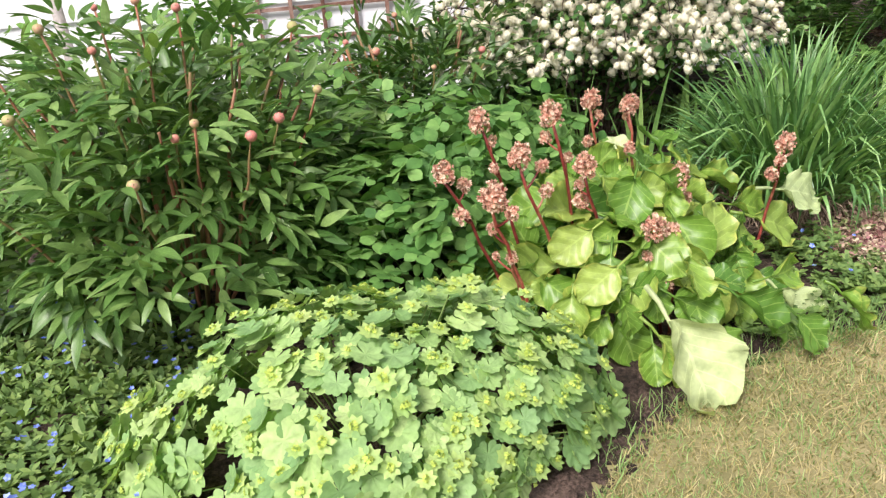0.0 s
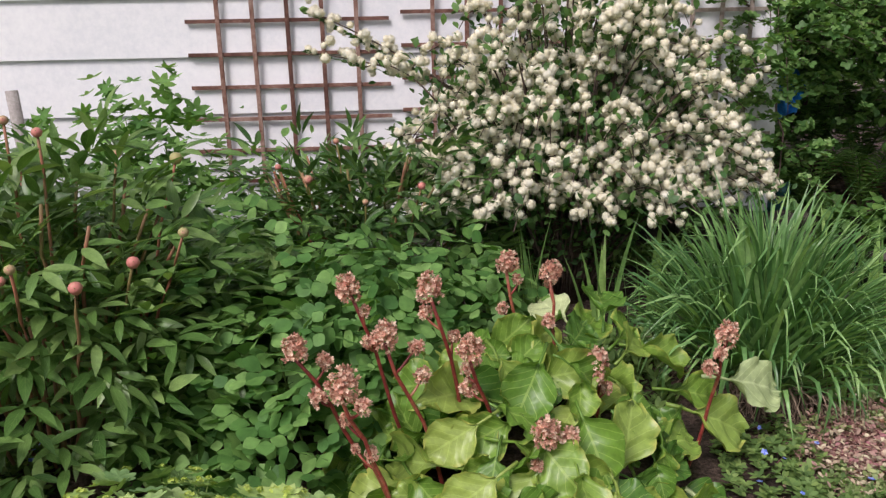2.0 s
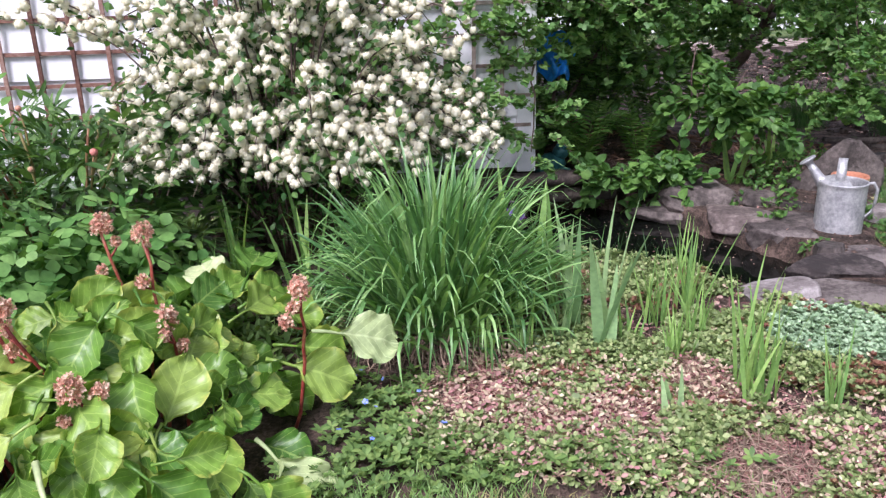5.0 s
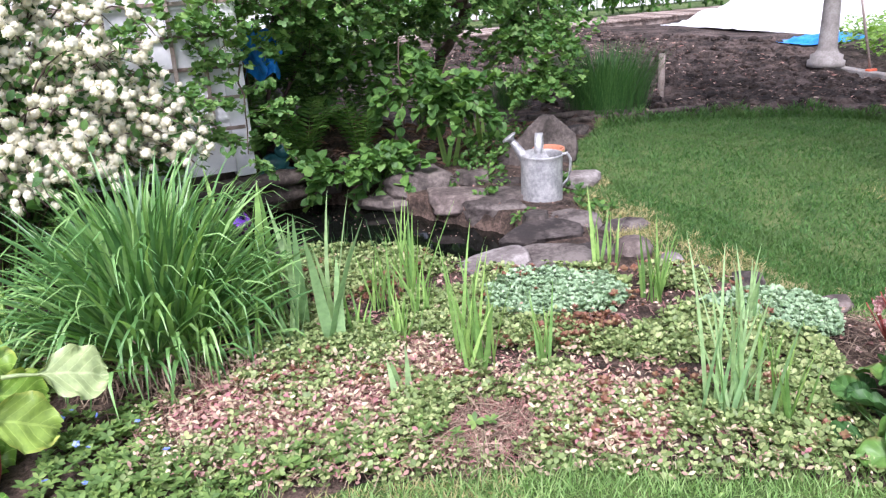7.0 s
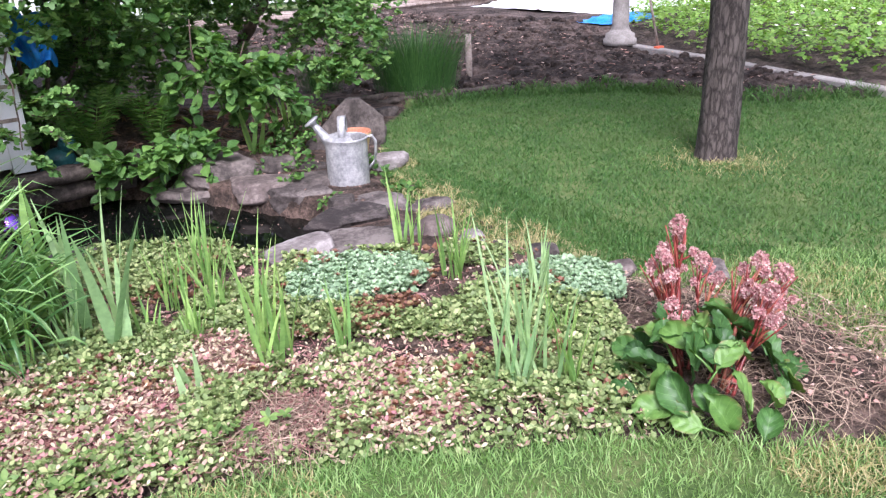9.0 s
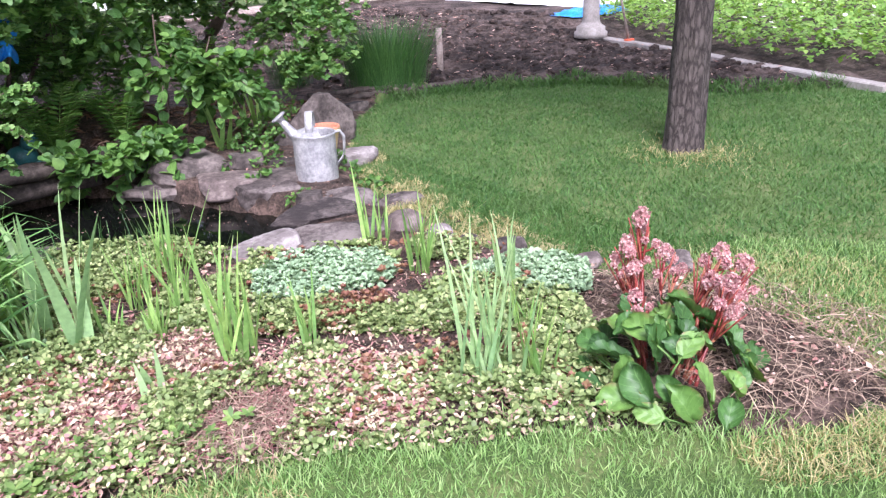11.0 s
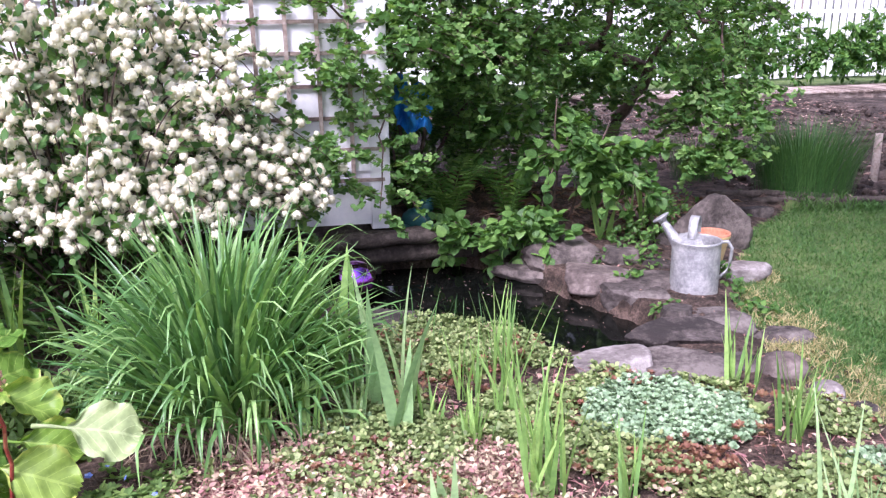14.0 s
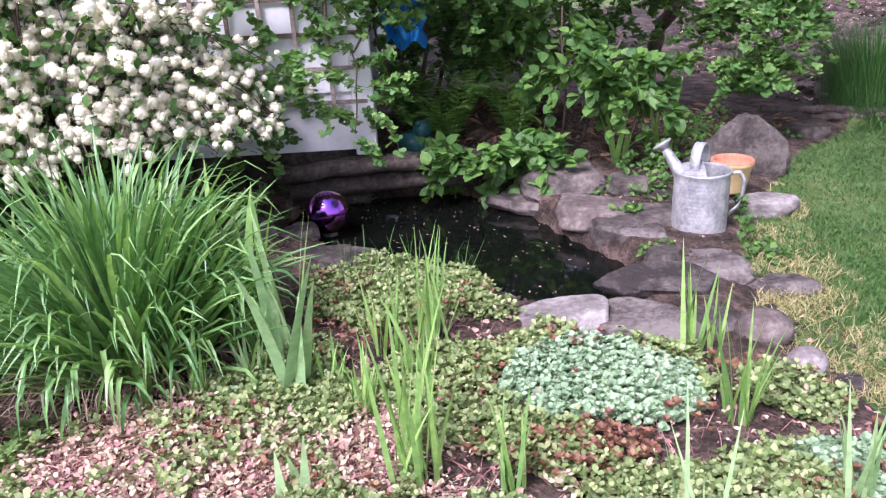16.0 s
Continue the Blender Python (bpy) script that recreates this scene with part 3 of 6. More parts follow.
# ---- house ----
def build_house():
    h = thing("house", -1.0, 4.72, 0, "white clapboard house wall with wide horizontal boards", "house")
    x0, x1 = -4.5, 3.55   # local: the world's x plus one
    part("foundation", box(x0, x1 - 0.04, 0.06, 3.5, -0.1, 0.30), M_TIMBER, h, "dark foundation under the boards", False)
    # core behind the boards, painted in the shaded tone
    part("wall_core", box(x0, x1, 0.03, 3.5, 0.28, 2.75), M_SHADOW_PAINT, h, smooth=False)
    z = 0.25
    k = 0
    while z < 2.75:
        # each board leans out at its lower edge and laps the one below
        top = min(z + 0.3, 2.75)
        prof = [(-0.008, z), (0.006, z), (0.026, top + 0.01), (0.012, top + 0.01)]
        v = [(x, y, zz) for x in (x0, x1 - 0.09) for y, zz in prof]
        f = [(0, 1, 5, 4), (1, 2, 6, 5), (2, 3, 7, 6), (3, 0, 4, 7), (3, 2, 1, 0), (4, 5, 6, 7)]
        part("siding_board", (v, f, None), M_PAINT, h, smooth=False)
        z += 0.3
        k += 1
    part("corner_trim", box(x1 - 0.09, x1 + 0.02, -0.02, 0.1, 0.22, 2.75, 0.004), M_PAINT, h, smooth=False)
    part("roof", (np.array([(x0 - 0.3, -0.55, 2.62), (x1 + 0.35, -0.55, 2.62), (x1 + 0.35, 1.8, 3.9), (x0 - 0.3, 1.8, 3.9), (x0 - 0.3, 4.1, 2.62), (x1 + 0.35, 4.1, 2.62),
                            (x0 - 0.3, -0.55, 2.74), (x1 + 0.35, -0.55, 2.74), (x1 + 0.35, 1.8, 4.02), (x0 - 0.3, 1.8, 4.02), (x0 - 0.3, 4.1, 2.74), (x1 + 0.35, 4.1, 2.74)]),
                  [(0, 3, 2, 1), (3, 4, 5, 2), (6, 7, 8, 9), (9, 8, 11, 10), (0, 1, 7, 6), (5, 4, 10, 11), (1, 2, 8, 7), (2, 5, 11, 8), (0, 6, 9, 3), (3, 9, 10, 4)], None), M_ROOF, h, smooth=False)
    for gx in (x0, x1):
        part("gable", (np.array([(gx, 0.03, 2.75), (gx, 3.5, 2.75), (gx, 1.76, 3.72), (gx - 0.05, 0.03, 2.75), (gx - 0.05, 3.5, 2.75), (gx - 0.05, 1.76, 3.72)]),
                       [(0, 1, 2), (5, 4, 3), (0, 3, 4, 1), (1, 4, 5, 2), (2, 5, 3, 0)], None), M_PAINT, h, smooth=False)


def build_trellis(x, z_low, z_high, xs, zs, label, wood=M_TRELLIS):
    """A garden trellis of thin stained slats, standing off the wall."""
    t = thing("trellis", x, 4.684, 0, label, "trellis", "trellises on the house wall")
    for a in xs:
        part("slat", box(a - 0.011, a + 0.011, 0.0, 0.012, min(zs) - 0.05, z_high, 0.001), wood, t, smooth=False)
    for b in zs:
        part("slat", box(min(xs) - 0.17, max(xs) + 0.17, 0.012, 0.024, b - 0.010, b + 0.010, 0.001), wood, t, smooth=False)
    return t


build_house()
build_trellis(-0.10, 0.35, 2.05, [-0.36, -0.18, 0.0, 0.18, 0.36], [0.48, 0.65, 0.82, 0.99, 1.16, 1.33, 1.50, 1.67, 1.84], "reddish-brown wooden trellis on the white boards")
build_trellis(1.02, 0.35, 2.05, [-0.36, -0.18, 0.0, 0.18, 0.36], [0.51, 0.68, 0.85, 1.02, 1.19, 1.36, 1.53, 1.70, 1.87], "reddish-brown wooden trellis half hidden behind white blossom")
build_trellis(2.02, 0.32, 2.05, [-0.29, -0.13, 0.03, 0.19, 0.35], [0.50, 0.67, 0.84, 1.01, 1.18, 1.34, 1.51, 1.68, 1.85], "weathered wooden trellis with climbing twigs at the house corner", M_OLDWOOD)


# ---- stones ----
def rock_shape(dx, dy, dz, seed, flat=0.5, least=0.62):
    """A split stone: a ball cut by planes, then roughened."""
    r = np.random.default_rng(seed + 400)
    bm = bmesh.new()
    bmesh.ops.create_icosphere(bm, subdivisions=4, radius=1)
    p = np.array([v.co[:] for v in bm.verts])
    cuts = [(0, 0, 1), (0.1, 0.05, -1)] + [tuple(q) for q in rand_dir(9, -0.55, 0.55, r)] + [tuple(q) for q in rand_dir(3, 0.3, 0.9, r)]
    for k, c in enumerate(cuts):
        c = unit(np.array(c) + r.normal(0, 0.08, 3))
        lim = flat if k < 2 else r.uniform(least, 0.5 * least + 0.55)
        d = p @ c
        p = p - np.maximum(0, d - lim)[:, None] * c
    o = Vector((seed * 3.7, seed * 1.3, seed * 2.1))
    for v, q in zip(bm.verts, p):
        w = Vector(q)
        k = 1 + 0.05 * noise.noise(w * 3 + o) + 0.03 * noise.noise(w * 8 + o) + 0.015 * noise.noise(w * 19 + o)
        layer = 0.03 * math.sin(26 * q[2] + 3 * noise.noise(w * 2 + o)) * (1 - min(1, abs(q[2]) / flat) ** 4)
        v.co = Vector((q[0] * dx / 1.62 * (k + layer), q[1] * dy / 1.62 * (k + layer), q[2] / flat * dz / 2 * k))
    return from_bm(bm)


ROCKS = [   # x, y, middle height, length, depth, thickness, turn, kind
    (3.60, 4.14, 0.03, 0.46, 0.30, 0.09, -14, "tan"), (3.68, 3.88, 0.0, 0.40, 0.22, 0.12, -38, ""), (3.84, 4.00, 0.03, 0.32, 0.28, 0.08, 12, "dark"), (3.98, 3.84, -0.047, 0.42, 0.34, 0.07, 5, ""),
    (3.70, 3.50, 0.03, 0.18, 0.16, 0.12, 30, "dark"), (3.86, 3.46, 0.02, 0.32, 0.30, 0.06, -12, ""), (3.62, 3.31, 0.04, 0.44, 0.24, 0.06, -4, "slate"), (3.62, 3.27, -0.02, 0.38, 0.20, 0.06, 3, "dark"),
    (3.22, 3.06, 0.02, 0.30, 0.27, 0.11, 5, "pale"), (3.47, 3.00, 0.02, 0.38, 0.30, 0.11, -22, ""), (3.60, 3.02, 0.0, 0.11, 0.10, 0.07, 20, "dark"), (3.72, 2.98, 0.02, 0.24, 0.18, 0.08, -8, ""),
    (3.84, 2.90, 0.04, 0.15, 0.125, 0.12, -15, "tan"), (3.88, 2.69, 0.035, 0.10, 0.09, 0.085, 0, "pale"), (4.08, 3.27, 0.012, 0.24, 0.16, 0.045, -8, ""), (4.32, 4.08, 0.03, 0.34, 0.20, 0.08, 6, "pale"),
    (3.50, 4.66, 0.05, 0.46, 0.60, 0.16, 12, "dark"), (3.36, 4.44, -0.03, 0.44, 0.16, 0.06, -22, "dark"), (3.32, 4.52, -0.01, 0.30, 0.15, 0.05, -12, "dark"), (3.98, 4.28, 0.0, 0.20, 0.16, 0.12, -20, "dark"),
    (3.80, 4.42, 0.04, 0.24, 0.20, 0.12, 40, "dark"), (4.13, 4.22, 0.0, 0.20, 0.18, 0.10, 35, "dark"), (2.40, 3.80, -0.01, 0.44, 0.26, 0.10, -46, "dark"), (2.20, 4.12, 0.0, 0.18, 0.16, 0.09, 10, "dark"),
    (1.98, 4.16, 0.02, 0.30, 0.24, 0.13, 10, "dark"), (2.70, 3.66, -0.05, 0.30, 0.16, 0.08, -18, "dark"), (2.98, 3.44, -0.05, 0.26, 0.16, 0.08, -25, "dark"), (3.05, 3.30, -0.02, 0.16, 0.12, 0.07, -30, "dark"),
    (3.93, 3.06, -0.005, 0.13, 0.10, 0.05, 40, "dark"), (4.10, 2.06, 0.01, 0.22, 0.14, 0.06, -20, "tan"), (4.36, 1.78, 0.01, 0.16, 0.12, 0.06, 30, ""), (3.06, 4.96, 0.06, 0.40, 0.26, 0.16, -10, "dark"),
    (3.94, 3.60, -0.02, 0.20, 0.14, 0.05, 25, ""), (5.15, 5.25, 0.03, 0.22, 0.16, 0.1, 0, "dark"), (4.05, 2.42, 0.0, 0.14, 0.12, 0.06, 70, "dark"), (3.98, 2.60, 0.0, 0.09, 0.08, 0.05, 20, ""),
]
LOOK = {"slate": (M_STONE, "thin grey split slate slab jutting over the water"), "": (M_STONE, "layered grey-brown slate stone at the pond's edge"), "dark": (M_DARK_STONE, "dark flat slate stone beside the pond"),
        "pale": (M_PALE_STONE, "pale rounded stone on the pond's rim"), "tan": (M_TAN_STONE, "tan boulder with rounded edges in the soil")}
for i, (x, y, z, a, b, c, turn, k) in enumerate(ROCKS):
    ob = part("stone", rock_shape(a, b, c, i + 1, *((0.86, 0.88) if a < 0.18 and k in ("pale", "tan") else (0.45 if c < 0.125 else 0.62,))), LOOK[k][0], m=pose(x, y, z, rng.uniform(-4, 4), rng.uniform(-4, 4), turn))
    tagged(ob, LOOK[k][1], "stone", "stones round the pond")
up = rock_shape(0.60, 0.17, 0.46, 31, 0.8)
up[0][:, 0] = up[0][:, 0] * np.clip(1.15 - 0.85 * np.clip(up[0][:, 2] + 0.12, 0, 1) / 0.34, 0.25, 1.15) - 0.10 * np.clip(up[0][:, 2], 0, 1)
tagged(part("upright_stone", up, M_DARK_STONE, m=pose(4.47, 4.62, 0.12, 12, 0, -6)), "large upright grey boulder behind the watering can", "stone")
ledge = thing("timber_edging", 2.58, 4.68, 0.0, "weathered dark timbers edging the back of the pond", "log", turn=6)
for dy, dz, rad, sx in ((-0.05, 0.165, 0.045, 0.50), (0.03, 0.155, 0.05, 0.54), (0.02, 0.06, 0.06, 0.48)):
    part("timber", tube(arc((-sx, dy, dz), (sx, dy - 0.03, dz + 0.01), 0.012, 9, 0.006), rad, rad * 0.85, 9), M_TIMBER, ledge)


# ---- pond ornaments ----
def build_globe():
    g = thing("gazing_globe", 2.33, 4.27, -0.05, "shiny purple mirrored glass ball at the pond's edge", "garden globe")
    r, prof = 0.105, []
    for k in range(25):
        a = -PI / 2 + PI * k / 24
        prof.append((max(0.0005, r * math.cos(a)), 0.115 + r * math.sin(a)))
    part("ball", lathe(prof, 40), M_GLOBE, g)
    part("neck", lathe([(0.0005, 0.0), (0.035, 0.0), (0.03, 0.012), (0.028, 0.016)], 20), M_DARK_STONE, g)


def build_can():
    """Ribbed galvanised can with half hood, strap handle, spout and rose."""
    c = thing("watering_can", 3.975, 3.87, -0.012, "old galvanised steel watering can standing on slate", "watering can", turn=-8)
    prof = [(0.0005, 0.006), (0.108, 0.006), (0.114, 0.0), (0.118, 0.008), (0.116, 0.035)]
    for k in range(14):
        z = 0.045 + 0.0165 * k
        prof += [(0.1166, z), (0.1152, z + 0.006), (0.1166, z + 0.012)]
    prof += [(0.116, 0.285), (0.120, 0.292), (0.120, 0.30), (0.114, 0.301), (0.111, 0.292), (0.109, 0.10), (0.107, 0.03), (0.0005, 0.028)]
    part("body", lathe(prof, 40), M_ZINC, c)
    hood = []
    for r in np.linspace(0, 1, 6):
        for a in np.linspace(PI * 0.52, PI * 1.48, 15):
            hood.append((0.117 * r * math.cos(a), 0.117 * r * math.sin(a), 0.300 + 0.04 * (1 - r) + 0.002))
    hf = [(i * 15 + k, i * 15 + k + 1, (i + 1) * 15 + k + 1, (i + 1) * 15 + k) for i in range(5) for k in range(14)]
    part("hood", (np.array(hood), hf, None), M_ZINC, c)
    spout = part("spout", tube([(-0.07, 0.02, 0.24), (-0.105, 0.04, 0.305), (-0.13, 0.055, 0.345), (-0.15, 0.065, 0.375)], 0.032, 0.017, 14), M_ZINC, c)
    rose = moved(lathe([(0.0005, -0.025), (0.016, -0.025), (0.022, -0.004), (0.044, 0.006), (0.044, 0.012), (0.036, 0.016), (0.0005, 0.018)], 20), look((-0.158, 0.07, 0.388), (-0.13, 0.055, 0.345)))
    part("rose", rose, M_ZINC, spout, "round sprinkler rose")
    pts = []
    for k in range(17):
        a = PI * k / 16
        pts.append((-0.075 * math.cos(a), 0.318 + 0.095 * math.sin(a) ** 0.75))
    v, f = [], []
    for x, z in pts:
        for y, d in ((-0.021, 0), (0.021, 0), (0.021, 0.004), (-0.021, 0.004)):
            v.append((x, y, z + d))
    for i in range(16):
        for k in range(4):
            j = (k + 1) % 4
            f.append((i * 4 + k, i * 4 + j, i * 4 + 4 + j, i * 4 + 4 + k))
    part("top_handle", moved((np.array(v), f, None), pose(-0.015, 0.0, 0, 0, 0, 62)), M_ZINC, c, "flat strap handle arched over the top")
    back = [(0.116, 0, 0.28), (0.155, 0, 0.285), (0.178, 0, 0.25), (0.175, 0, 0.18), (0.160, 0, 0.13), (0.115, 0, 0.09)]
    part("back_handle", tube(back, 0.009, 0.009, 8), M_ZINC, c)


def build_pot():
    p = thing("flower_pot", 4.26, 4.24, 0.055, "yellow glazed pot with an orange inner rim behind the can", "pot", turn=15)
    prof = [(0.0005, 0.0), (0.062, 0.0), (0.069, 0.01), (0.092, 0.13), (0.100, 0.137), (0.100, 0.150)]
    part("body", lathe(prof, 28), M_YELLOW, p)
    part("rim", lathe([(0.100, 0.150), (0.098, 0.160), (0.088, 0.160), (0.084, 0.148), (0.078, 0.10), (0.0005, 0.095)], 28), M_TERRA, p, "orange terracotta rim")


def build_figure():
    """A small glazed animal figure: one plain mesh."""
    def ball(x, y, z, a, b, c):
        bm = bmesh.new()
        bmesh.ops.create_icosphere(bm, subdivisions=2, radius=1)
        for v in bm.verts:
            v.co = Vector((x + v.co.x * a, y + v.co.y * b, z + v.co.z * c))
        return from_bm(bm)
    s = joined(ball(0, 0, 0.075, 0.095, 0.07, 0.075), ball(0.055, -0.02, 0.155, 0.055, 0.05, 0.05), ball(0.03, -0.05, 0.195, 0.02, 0.018, 0.02),
               ball(0.085, -0.03, 0.195, 0.02, 0.018, 0.02), ball(-0.08, -0.05, 0.03, 0.045, 0.05, 0.03), ball(0.08, -0.06, 0.03, 0.04, 0.05, 0.03))
    tagged(part("garden_figure", s, M_TEAL, m=pose(2.76, 5.06, 0.10)), "small dark teal glazed animal ornament by the house corner", "ornament")


build_globe()
build_can()
build_pot()
build_figure()


# ---- plants ----
def gz(x, y):
    return float(land(x, y))


def shell(n, rx, ry, rz, lo=0.0, inner=0.75, r=None):
    """Points in the outer part of a dome, with the way outwards."""
    r = r or rng
    d = rand_dir(n, lo, 1.0, r)
    k = r.uniform(inner, 1.0, n) ** 0.7
    lump = 1 + 0.10 * np.sin(4 * np.arctan2(d[:, 1], d[:, 0]) + 1.3) + 0.08 * np.sin(7 * d[:, 0] + 5 * d[:, 2])
    p = d * np.array([rx, ry, rz]) * (k * lump)[:, None]
    return p, unit(d / np.array([rx, ry, rz]))


def trifoliate(leaflet, spread=48, back=0.25, side=0.85):
    out = [moved(leaflet, pose(0, back, 0))]
    for s in (-1, 1):
        out.append(moved(leaflet, pose(s * 0.01, back * 0.75, 0, 0, -s * 6, -s * spread) @ Matrix.Scale(side, 4)))
    return joined(*out)


def build_peony(x, y, rx, ry, h, leaves, buds, label, seed, mat=M_PEONY, wide=0.030):
    r = np.random.default_rng(seed)
    p = thing("peony_bush", x, y, gz(x, y), label, "peony")
    triple = trifoliate(lens(0.112, wide, 6, 0.28, 0.20, 0.8), 44, 0.05, 0.9)
    pos, out = shell(leaves, rx, ry, h * 0.96, -0.02, 0.45, r)
    pos[:, 2] = np.maximum(pos[:, 2], 0.06) + r.uniform(0, 0.05, leaves)
    keep = ~((pos[:, 2] < 0.26) & (pos[:, 1] < -0.1))
    pos, out = pos[keep], out[keep]
    leaves = len(pos)
    along = unit(out * np.array([1, 1, 0.45]) + r.normal(0, 0.42, out.shape))
    along[:, 2] += 0.06
    part("foliage", scatter(triple, pos, along, jitter_up(leaves, 0.32, r) + 0.15 * out, r.uniform(0.75, 1.2, leaves)), mat, p)
    for k in range(16):
        a, q = r.uniform(0, 2 * PI), r.uniform(0.3, 0.8)
        tip = (q * rx * math.cos(a), q * ry * math.sin(a), h * (1 - 0.45 * q * q) * 0.95)
        part("stem", tube(arc((0.15 * tip[0], 0.15 * tip[1], -0.03), tip, 0.02, 7, 0.008, r), 0.007, 0.005, 6), M_PEONY_STALK, p)
    bud_me = mesh_data("bud", lathe([(0.0005, -0.016), (0.012, -0.014), (0.019, -0.002), (0.020, 0.006), (0.014, 0.016), (0.0005, 0.021)], 12), M_BUD)
    sep = scatter(lens(0.028, 0.012, 3, 0.4, -0.5), np.tile([0, 0, -0.014], (5, 1)), [(math.cos(a), math.sin(a), 0.5) for a in np.arange(5) * 1.257], np.tile([0, 0, 1.0], (5, 1)), 1.0)
    sep_me = mesh_data("sepals", sep, M_PEONY)
    for bx, by, bz in buds:
        top = np.array([bx - x, by - y, bz - gz(x, y) - 0.045])
        s = part("bud_stem", tube(arc((0.55 * top[0], 0.55 * top[1], 0.25 * top[2]), top, 0.02, 8, 0.004, r), 0.0055, 0.0038, 6), M_PEONY_STALK, p)
        q = r.uniform(0.6, 0.95)
        m = pose(*top, r.uniform(-15, 15), r.uniform(-15, 15), 0) @ Matrix.Scale(q, 4)
        part("bud", bud_me, None, s, m=m)
        part("sepals", sep_me, None, s, m=m)


def build_mound(name, x, y, rx, ry, h, n, leaf, mat, label, category, seed, size=(0.75, 1.2), inner=0.6, flat=0.6, lo=0.0, stems=10):
    """A soft mound of small leaves on thin stalks."""
    r = np.random.default_rng(seed)
    t = thing(name, x, y, gz(x, y), label, category)
    pos, out = shell(n, rx, ry, h, lo, inner, r)
    pos[:, 2] = np.maximum(pos[:, 2], 0.03)
    along = unit(out * np.array([1, 1, 0.2]) + r.normal(0, 0.5, out.shape))
    part("foliage", scatter(leaf, pos, along, unit(np.array([0, 0, 1.0]) * flat + (1 - flat) * out + r.normal(0, 0.25, out.shape)), r.uniform(*size, n)), mat, t)
    st = [tube(arc((0.2 * q[0], 0.2 * q[1], -0.02), q * 0.95, 0.01, 5, 0.006, r), 0.004, 0.002, 4) for q in pos[r.choice(n, stems, False)]]
    for s in st:
        part("stem", s, M_GREENSTALK, t)
    return t


def berg_leaf(seed, length=0.20, width=0.17, ripple=0.012, cup=0.16, widest=0.54):
    """A broad leathery paddle with a wavy rim."""
    r = np.random.default_rng(seed)
    ripple *= (length / 0.2) ** 2
    nu, nv = 12, 14
    ph = r.uniform(0, 6, 4)
    cup *= r.uniform(0.3, 2.2)
    curl = r.uniform(0.1, 0.7)
    v, uv, f = [], [], []
    for j in range(nv + 1):
        s = j / nv
        w = max(0.05 * width, width / 2 * max(0.0, 1 - abs((s - widest) / (widest - 0.06 if s < widest else 1.02 - widest)) ** 2.3) ** 0.53)
        for i in range(nu + 1):
            c = 2 * i / nu - 1
            e = c * c
            rim = max(e ** 2, s ** 4)
            x = c * w * (1 + 0.04 * math.sin(9 * s + ph[0]) + 0.025 * rim * math.sin(30 * s + ph[3]))
            y = length * (s - 0.08 * e * (0.4 if s > 0.5 else -0.6)) + rim * 0.025 * length * math.sin(14 * c + ph[1])
            z = cup * width * e - curl * length * (s - 0.35) ** 2 + ripple * rim * (math.sin(15 * s + 2.5 * c + ph[2]) + 0.25 * math.sin(7 * c + ph[1])) + 0.004 * math.sin(20 * (s - abs(c) * 0.35))
            v.append((x, y, z))
            uv.append((i / nu, s))
    m = nu + 1
    f = [(j * m + i, j * m + i + 1, (j + 1) * m + i + 1, (j + 1) * m + i) for j in range(nv) for i in range(nu)]
    stalk = tube([(0, -0.08, -0.03), (0, -0.04, -0.012), (0, 0.0, -0.012), (0, length * 0.45, -0.008)], 0.007, 0.003, 5)
    return joined((np.array(v), f, np.array(uv)), stalk)


def flower_head(seed, n, rx, rz, size=0.014):
    """A tight truss of small faded bells."""
    r = np.random.default_rng(seed)
    v, f = [(0, -0.25, 0)], []
    for k in range(5):   # five frilly petals flaring from the base
        a = 2 * PI * k / 5
        for da, rad, y in ((-0.55, 0.46, 0.22), (0.0, 0.60 if k % 2 else 0.52, 0.55), (0.55, 0.46, 0.22)):
            v.append((rad * math.cos(a + da), y, rad * math.sin(a + da)))
        f.append((0, 3 * k + 1, 3 * k + 2, 3 * k + 3))
    v = np.array(v)
    d = rand_dir(n, -0.75, 1, r)
    p = d * np.array([rx, rx, rz]) * r.uniform(0.45, 1.0, (n, 1))
    p[:, 2] += rz * 0.5
    return scatter((v, f, np.full((16, 2), 0.4)), p, d + r.normal(0, 0.4, d.shape), jitter_up(n, 0.8, r), r.uniform(0.7, 1.25, n) * size)


HEADS = [flower_head(k, 170, 0.031, 0.040, 0.0105) for k in range(3)]
SMALL_HEADS = [flower_head(k + 5, 60, 0.018, 0.021, 0.0105) for k in range(2)]


